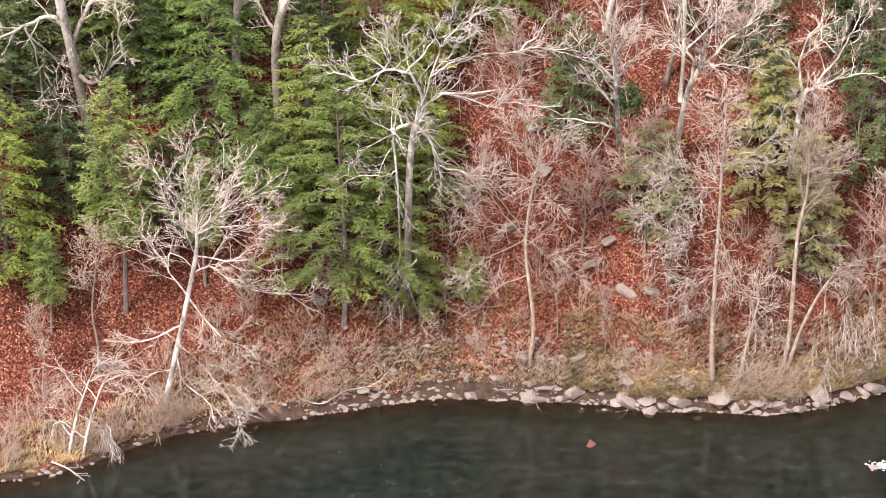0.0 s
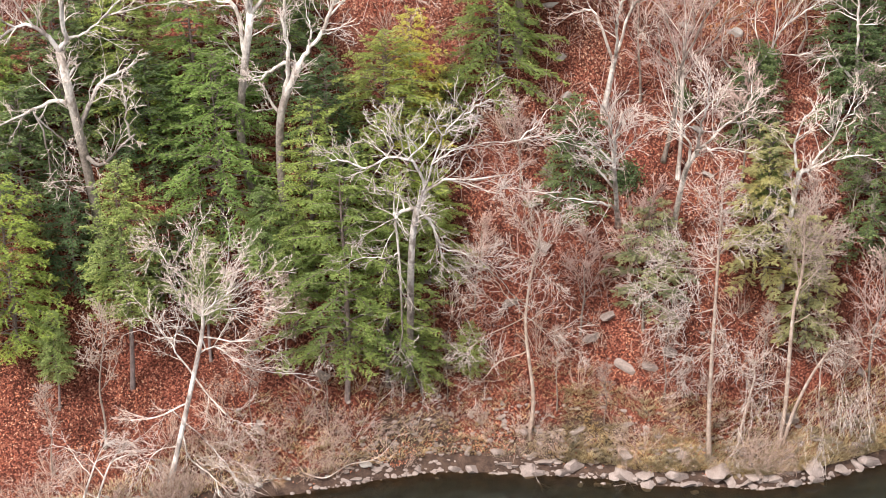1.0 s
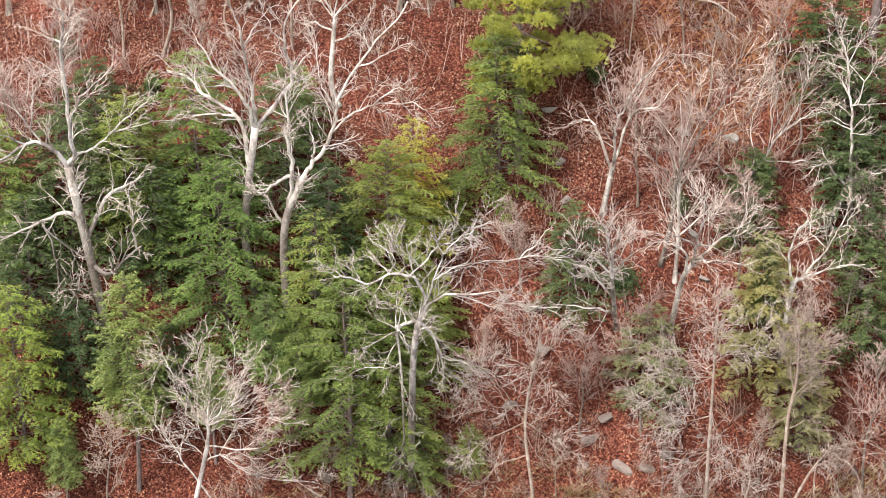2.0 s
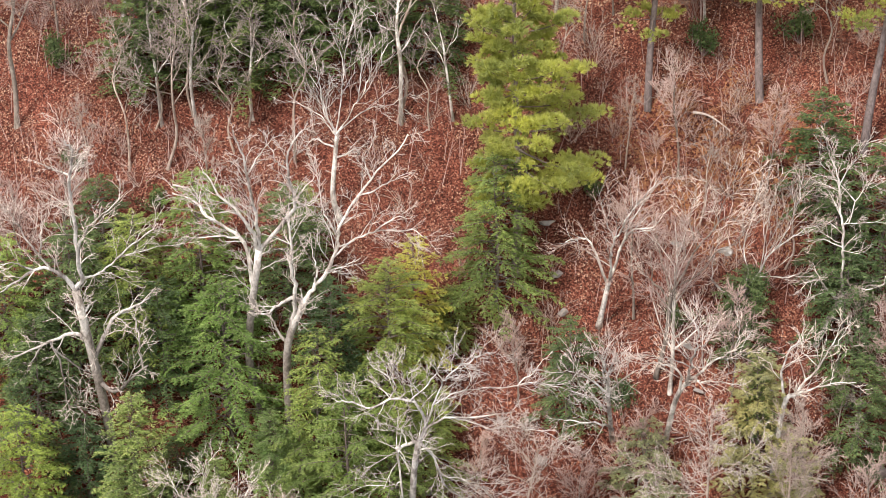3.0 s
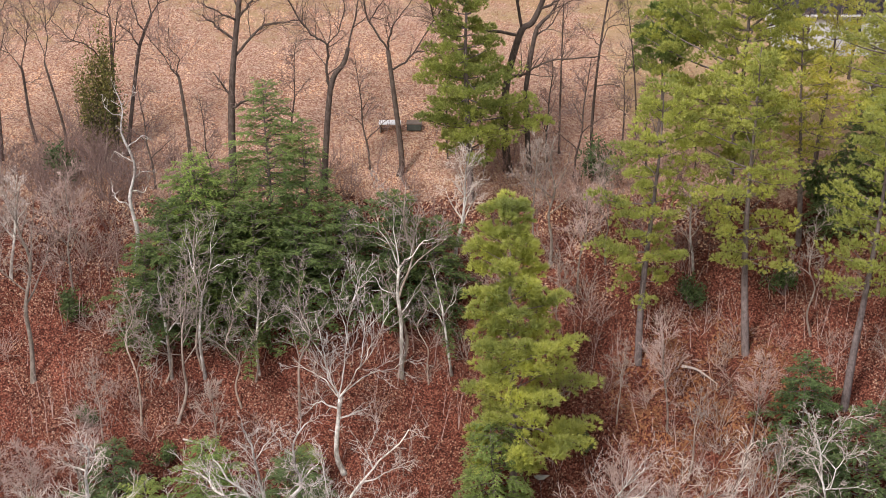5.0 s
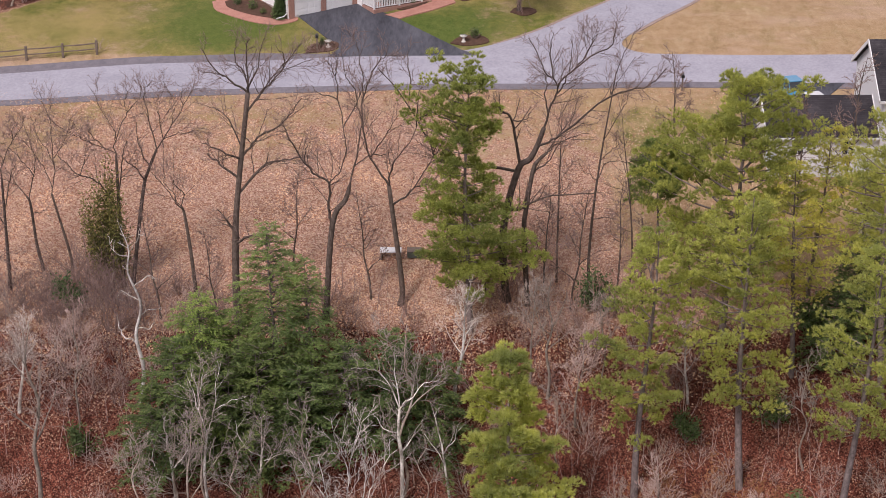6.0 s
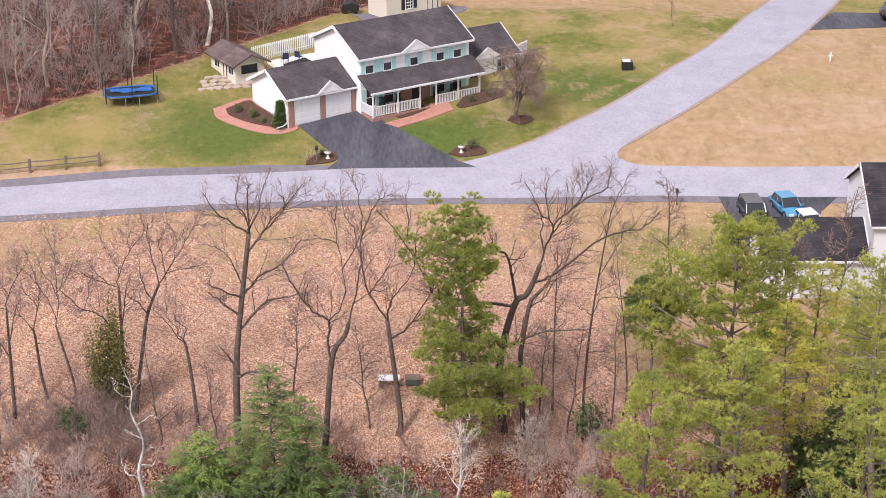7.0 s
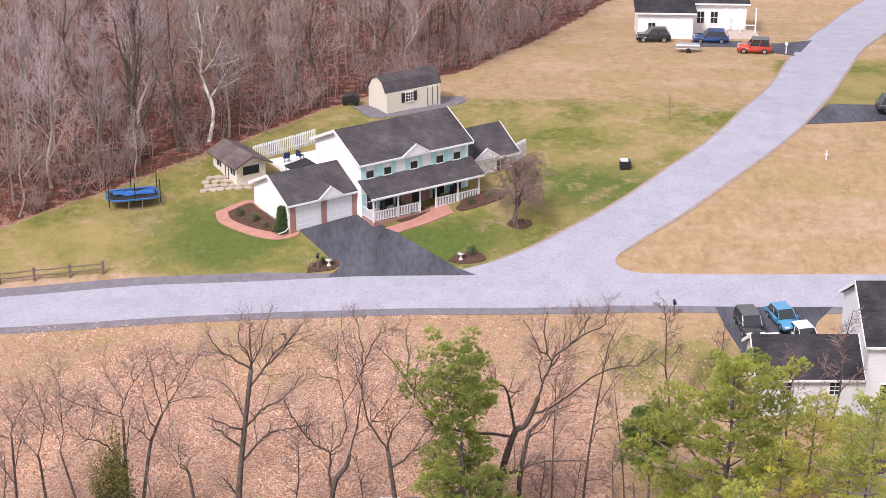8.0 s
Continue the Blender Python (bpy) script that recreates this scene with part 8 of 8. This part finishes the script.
porch_chair(8.5, -1.6, 0, "dark wooden rocking chair on the porch")
porch_chair(10.2, -1.5, 10, "dark wooden rocking chair on the porch")
porch_chair(14.0, -1.6, -8, "dark wooden rocking chair by the front door")
porch_chair(15.8, -1.6, 5, "dark wooden rocking chair by the front door")
cone = hemlock("cone_evergreen", (-13.7, 157.9), 2.3, 0.6, M_HEMLOCK_DEEP, "small cone-shaped evergreen in the flower bed", 101, "yard shrubs", 0.0, 7.0, 0.14, 0.02, 1.0)
yard_bush = evergreen_shrub("yard_bush", (-16.2, 159.6), 0.8, 0.6, M_LAUREL, "rounded low shrub in a flower bed", 102, "yard shrubs", 0.12, 500)
for x, y, size in ((-17.6, 160.6, 0.9), (2.6, 154.4, 1.1), (-9.9, 153.2, 0.8), (2.6, 162.6, 0.9), (4.4, 163.8, 0.8), (-2.6, 160.9, 0.7), (-15.2, 158.4, 0.7)):
    plant(yard_bush, x, y, size, x * 40, sink=0.05)
plant(b_red, -28.0, 152.4, 0.6, 40, label="reddish bare bush at the fence's end")
plant(b_red, -11.0, 152.7, 0.55, 140, label="reddish bare bush in the island bed")
WEEP = Habit((11, 8, 5), 42, 0.62, 0.02, 0.14, 0.12, 2, 0.012, 0.2)
bare_tree("ornamental_tree", (6.4, 159.2), 5.6, 0.2, WEEP, (M_BARK_DARK, M_TWIG_WEEP), "small bare weeping tree with a dense twiggy dome", 103, "yard trees", (0.2, 0), 0.28, 15, 0.72, 0.03, 18)
plant(e6, 22.4, 182.5, 0.35, 30, label="tiny bare sapling on the lawn")
plant(e6, 31.9, 237.0, 0.5, 80, label="small bare tree behind the far house")


# ---- stones, driftwood, leaves and grass ----
def stone(seed, flat=0.6):
    """A weathered block: a cut and roughened ball."""
    r = np.random.default_rng(seed)
    bm = bmesh.new()
    bmesh.ops.create_icosphere(bm, subdivisions=2, radius=0.5)
    cuts = [(unit(r.normal(size=3)), r.uniform(0.15, 0.34)) for _ in range(9)]
    for v in bm.verts:
        p = np.array(v.co)
        for n, far in cuts:
            over = p @ n - far
            if over > 0:
                p = p - n * over
        p = p * (1 + 0.045 * r.normal())
        v.co = (p[0] * 1.35, p[1], p[2] * flat * 1.25)
    bmesh.ops.recalc_face_normals(bm, faces=bm.faces)
    me = bpy.data.meshes.new("rock")
    bm.to_mesh(me)
    bm.free()
    return me


grey_stones = [stone(200 + k, 0.45 + 0.09 * k) for k in range(6)]
pale_stones = [me.copy() for me in grey_stones]
for me in grey_stones:
    me.materials.append(M_ROCK)
for me in pale_stones:
    me.materials.append(M_ROCK_PALE)


def rock(x, y, size, k, turn, label, pale=False, z=None, tilt=0.0, group="stones of the bank"):
    ob = new("rock", (pale_stones if pale else grey_stones)[k % 6])
    ob.matrix_basis = pose(x, y, (gz(x, y) if z is None else z) + size * (0.15 if z is None and not group.startswith("out") else -0.04), tilt, tilt * 0.5, turn)
    ob.scale = (size, size, size)
    return tagged(ob, label, "rock", group)


rng = np.random.default_rng(33)
x = -5.5
while x < 25.5:
    size = float(rng.choice([0.3, 0.45, 0.65, 0.9, 1.25], p=[0.22, 0.28, 0.27, 0.17, 0.06])) * (1.0 if x < 2 else 1.3)
    x += size * 0.3
    rock(x, float(shore(x)) - 0.15 + rng.uniform(-0.25, 0.4), size, int(rng.integers(6)), rng.uniform(-60, 60), "grey stone block at the water's edge", tilt=rng.uniform(-32, 32))
    if rng.random() < 0.85:
        rock(x + rng.uniform(-0.4, 0.4), float(shore(x)) + rng.uniform(0.5, 1.6), size * rng.uniform(0.4, 0.9), int(rng.integers(6)), rng.uniform(0, 360), "grey stone on the grassy bank", tilt=rng.uniform(-22, 22))
    x += size * 0.2 + (rng.random() ** 2) * (1.4 if x < 2 else 0.45)
for x, y, size in ((11.0, 89.0, 1.2), (16.9, 88.7, 1.2), (19.9, 89.5, 1.5), (3.0, 90.7, 1.0), (18.7, 90.9, 1.1)):
    rock(x, y, size, int(size * 10), 10, "large pale stone slab at the water's edge")
for k in range(26):
    x = rng.uniform(-20, 25)
    rock(x, float(shore(x)) + rng.uniform(1.2, 4.2), rng.uniform(0.3, 0.8), k, rng.uniform(0, 360), "half-buried stone on the bank", tilt=rng.uniform(-15, 15))
for x, y, size in ((-17.6, 83.9, 0.5), (-9.9, 87.9, 0.6), (-8.4, 88.3, 0.35), (-13.6, 86.8, 0.4), (-4.3, 89.7, 0.9), (-12.0, 87.3, 0.35), (-1.6, 91.3, 0.5), (-0.9, 91.8, 0.6), (-6.3, 88.8, 0.4)):
    rock(x, y, size, int(x * 7) % 6, x * 50, "pale stone on the muddy bank", True)
for x, y, size, pale in ((5.9, 103.0, 1.1, True), (6.6, 101.4, 0.8, True), (6.9, 99.9, 0.8, True), (4.9, 96.8, 1.1, True), (5.6, 95.6, 1.1, False), (0.6, 99.4, 1.3, True), (0.0, 97.4, 1.1, True), (14.0, 98.4, 0.9, True), (14.5, 96.9, 0.8, True), (13.4, 99.6, 1.0, True), (18.8, 97.2, 1.3, True), (19.2, 95.9, 1.0, True), (13.6, 101.8, 1.1, True), (16.2, 101.4, 0.9, True), (8.0, 93.6, 1.3, False), (8.9, 94.2, 1.6, False), (10.2, 94.4, 1.5, False), (9.9, 92.6, 1.2, False), (11.3, 92.1, 1.0, False), (3.6, 94.4, 1.0, False), (-1.0, 95.2, 1.0, False), (20.6, 95.2, 1.5, False), (25.0, 96.4, 1.8, False), (12.4, 92.4, 1.3, False)):
    rock(x, y, size, int(x * 5 + y) % 6, x * 30, "lichen-pale rock outcrop in the leaf litter" if pale else "brown-grey rock outcrop low on the bluff", pale, tilt=18, group="outcrops of the bluff")
red = rock(7.6, 84.9, 0.85, 3, 60, "reddish boulder awash in the river", z=-0.02, group="stones in the river")
red.data = red.data.copy()
red.data.materials[0] = simple("wet_red_stone", (0.10, 0.04, 0.03), (0.24, 0.105, 0.08), 2.5, 0.45, 0.4, 0.6, 0.04)
rock(21.8, 82.6, 0.9, 4, 0, "boulder in white water", z=-0.1, group="stones in the river")
for k in range(9):
    xx = rng.uniform(-22, 24)
    rock(xx, float(shore(xx)) - rng.uniform(0.3, 1.0), rng.uniform(0.3, 0.6), k, rng.uniform(0, 360), "low stone in the shallows", z=-0.1, group="stones in the river")
rubble = Shape()
corners = np.array([(0, 0.53, 0.85), (0, -0.53, 0.85), (0, 0.53, -0.85), (0, -0.53, -0.85), (0.53, 0.85, 0), (-0.53, 0.85, 0), (0.53, -0.85, 0), (-0.53, -0.85, 0), (0.85, 0, 0.53), (0.85, 0, -0.53), (-0.85, 0, 0.53), (-0.85, 0, -0.53)])
faces = [(0, 1, 8), (0, 8, 4), (0, 4, 5), (0, 5, 10), (0, 10, 1), (3, 2, 9), (3, 9, 6), (3, 6, 7), (3, 7, 11), (3, 11, 2), (1, 6, 8), (8, 6, 9), (8, 9, 4), (4, 9, 2), (4, 2, 5), (5, 2, 11), (5, 11, 10), (10, 11, 7), (10, 7, 1), (1, 7, 6)]
for k in range(1300):
    xx = rng.uniform(-22, 26) if k < 300 else rng.uniform(-6, 24)
    yy = float(shore(xx)) - 0.35 + 2.4 * rng.random() ** 1.5
    size = 0.05 + 0.13 * rng.random() ** 2
    rubble.add(corners * rng.uniform(0.6, 1.3, (12, 3)) * np.array((size * 1.3, size, size * 0.7)) + np.array((xx, yy, gz(xx, yy) + 0.02)), None, faces)
tagged(part("rubble", rubble, M_ROCK), "small broken stones along the foot of the bank", "stones", kind="stuff")
foam = Shape()
for k in range(200):
    a, b = (rng.normal() * 0.5 + 22.4, rng.normal() * 0.22 + 82.7) if k < 170 else (rng.uniform(-12, 24), rng.uniform(77, 86))
    ang, long = rng.uniform(-0.5, 0.5), rng.uniform(0.05, 0.2) if k < 170 else rng.uniform(0.02, 0.05)
    foam.kites(np.array([(a, b, 0.03 + 0.04 * rng.random())]), np.array([(math.cos(ang) * long, math.sin(ang) * long, 0.02)]), np.array([(0.0, long * 0.25, 0.01)]))
tagged(part("foam", foam, M_TRIM), "white foam round a boulder in the river", "foam", kind="stuff")


def driftwood(pts, r, label, mat=M_TWIG_PALE, seed=0):
    """A fallen branch lying on the bank with a few side twigs."""
    g = np.random.default_rng(seed)
    x, y = pts[0][:2]
    root = thing("fallen_branch", (x, y, gz(x, y)), label, "branch", "fallen branches")
    p = bend([(a - x, b - y, max(0.02, gz(a, b)) - gz(x, y) + h) for a, b, h in pts], 4 * len(pts))
    wood, twigs = Shape(), Shape()
    rad = np.linspace(r, r * 0.3, len(p))
    wood.tube(p, rad, 6, True)
    shoots(wood, twigs, p, rad, 0, Habit((5, 3), 50, 0.5, 0.05, 0.2, 0.4, 1, 0.014), g, 1.6)
    part("limb", wood, mat, root, smooth=True)
    tagged(part("crown", twigs, mat, root, smooth=True), kind="stuff")


driftwood([(-7.6, 88.6, 0.1), (-6.4, 88.5, 0.45), (-5.2, 89.3, 0.35), (-3.6, 89.7, 0.8), (-2.4, 90.9, 0.5)], 0.04, "bleached fallen branch along the muddy bank", seed=1)
driftwood([(-19.6, 82.6, 0.1), (-18.6, 81.8, 0.3), (-17.7, 81.0, 0.1)], 0.05, "bleached branch dipping into the river", seed=2)
driftwood([(14.8, 107.5, 0.1), (15.8, 107.3, 0.3), (17.0, 106.9, 0.1)], 0.10, "fallen log on the pine-needle slope", seed=4)
driftwood([(-16.0, 104.4, 0.1), (-14.4, 104.0, 0.2), (-13.2, 103.3, 0.3)], 0.07, "fallen limb in leaf litter", seed=5)
driftwood([(4.9, 90.2, 0.2), (5.0, 89.3, 0.1), (5.3, 88.6, -0.1)], 0.03, "dead branch trailing in the water", M_TWIG_GREY, 6)
driftwood([(9.8, 90.3, 0.5), (9.9, 89.2, 0.2), (9.7, 88.3, -0.1)], 0.03, "dead branch trailing in the water", M_TWIG_GREY, 7)
for k, (x0, lean) in enumerate(((-18.9, 1.9), (-18.2, 2.2))):
    limb_tree("leaning_alder", (x0, 83.3), [(0, 0), (0.5, 2.0), (1.3, 4.2), (lean, 5.4)], [[(0.6, 2.4), (1.6, 1.8), (2.1, 0.4)], [(1.0, 3.4), (0.2, 4.6), (-0.6, 5.2)], [(1.3, 4.2), (2.6, 4.6), (3.4, 3.6)], [(0.3, 1.2), (-0.8, 2.0), (-1.6, 1.2)]], 0.09, HANG, PALE, "bleached leaning alder trunk at the water's edge", 120 + k)


def scatter(n, lo, hi, rule, size, lift, seed):
    """Random flat blades on the ground where rule(x, y) leaves some."""
    g = np.random.default_rng(seed)
    X, Y = g.uniform(lo[0], hi[0], n), g.uniform(lo[1], hi[1], n)
    keep = g.random(n) < rule(X, Y)
    X, Y = X[keep], Y[keep]
    e = 0.05
    Z = ground(X, Y)
    nrm = np.stack([-(ground(X + e, Y) - Z) / e, -(ground(X, Y + e) - Z) / e, np.ones_like(Z)], -1)
    nrm = nrm / np.linalg.norm(nrm, axis=1, keepdims=True) + g.normal(size=(len(X), 3)) * 0.35
    nrm /= np.linalg.norm(nrm, axis=1, keepdims=True)
    d = np.cross(nrm, g.normal(size=nrm.shape))
    d /= np.linalg.norm(d, axis=1, keepdims=True)
    a = np.cross(nrm, d)
    s = size * g.uniform(0.7, 1.4, (len(X), 1))
    p = np.stack([X, Y, Z + lift], -1) + nrm * 0.01
    return Shape().blades(p - d * s * 0.5, d * s, a * s * 0.4)


slope = lambda X, Y: step(-0.2, 0.4 + 0.6 * step(2, 6, X), Y - shore(X)) * (1 - step(113, 119, Y)) * (0.55 + 0.45 * np.sin(0.9 * X + 2 * np.sin(0.31 * Y)) * np.sin(0.7 * Y + np.sin(0.5 * X)))
low = lambda X, Y: slope(X, Y) * (1 - step(95, 101, Y))
high = lambda X, Y: slope(X, Y) * step(95, 101, Y) * (1 - 0.85 * (1 - step(0.6, 1.1, np.hypot((X - 16.5) / 6.5, (Y - 105.5) / 4.5))))
under_pines = lambda X, Y: 1 - step(0.6, 1.15, np.hypot((X - 16.5) / 6.5, (Y - 105.5) / 4.5))
tagged(part("leaf_litter", scatter(140000, (-29, 82), (30, 101), low, 0.10, 0.03, 7), M_LEAF), "red-brown fallen leaves covering the lower bluff", "leaf litter", kind="stuff")
tagged(part("leaf_litter", scatter(190000, (-29, 95), (30, 119), high, 0.105, 0.03, 17), M_LEAF_BROWN), "brown and reddish fallen leaves covering the upper slope", "leaf litter", kind="stuff")
tagged(part("needle_litter", scatter(16000, (9, 100), (24, 112), under_pines, 0.17, 0.02, 27), M_NEEDLE_LITTER), "orange-brown fallen needles under the white pines", "leaf litter", kind="stuff")
lawn = lambda X, Y: step(110, 116, Y) * (0.66 + 0.34 * np.sin(0.23 * X + 1.6 * np.sin(0.17 * Y)) * np.sin(0.42 * Y + 1.2 * np.sin(0.19 * X))) * (1 - 0.6 * step(122, 144, Y + 3 * np.sin(0.35 * X))) * (0.3 + 0.7 * (1 - step(7, 14, X)))
tagged(part("lawn_leaves", scatter(230000, (-36, 110), (24, 146), lawn, 0.135, 0.02, 8), M_LEAF_PALE), "pale fallen leaves strewn over the lawn", "fallen leaves", kind="stuff")


def tufts(n, place, high, spread_r, seed):
    g = np.random.default_rng(seed)
    s = Shape()
    for _ in range(n):
        x, y = place(g)
        k = 12
        az = g.uniform(0, 6.283, k)
        out = np.stack([np.cos(az), np.sin(az), np.zeros(k)], -1)
        d = out * g.uniform(0.3, 1.1, (k, 1)) + np.array((0, -0.25, 0.8))
        d *= high * g.uniform(0.6, 1.3, (k, 1))
        w = np.cross(out, UP) * 0.026
        base = np.array((x, y, gz(x, y))) + out * spread_r
        s.blades(base, d, w)
    return s


def bank_spot(g):
    x = g.uniform(6.5, 26)
    return x, float(shore(x)) + 0.3 + 2.2 * g.random() ** 1.6


def left_spot(g):
    x = g.uniform(-22, 8)
    return x, float(shore(x)) + 0.4 + 2.6 * g.random() ** 1.3


tagged(part("dry_grass", tufts(2600, bank_spot, 0.42, 0.1, 12), M_DRYGRASS), "long straw-coloured dry grass on the bank", "grass", kind="stuff")
tagged(part("dry_grass", tufts(1500, left_spot, 0.42, 0.1, 13), M_DRYGRASS), "thin straw-coloured dry grass on the bank", "grass", kind="stuff")
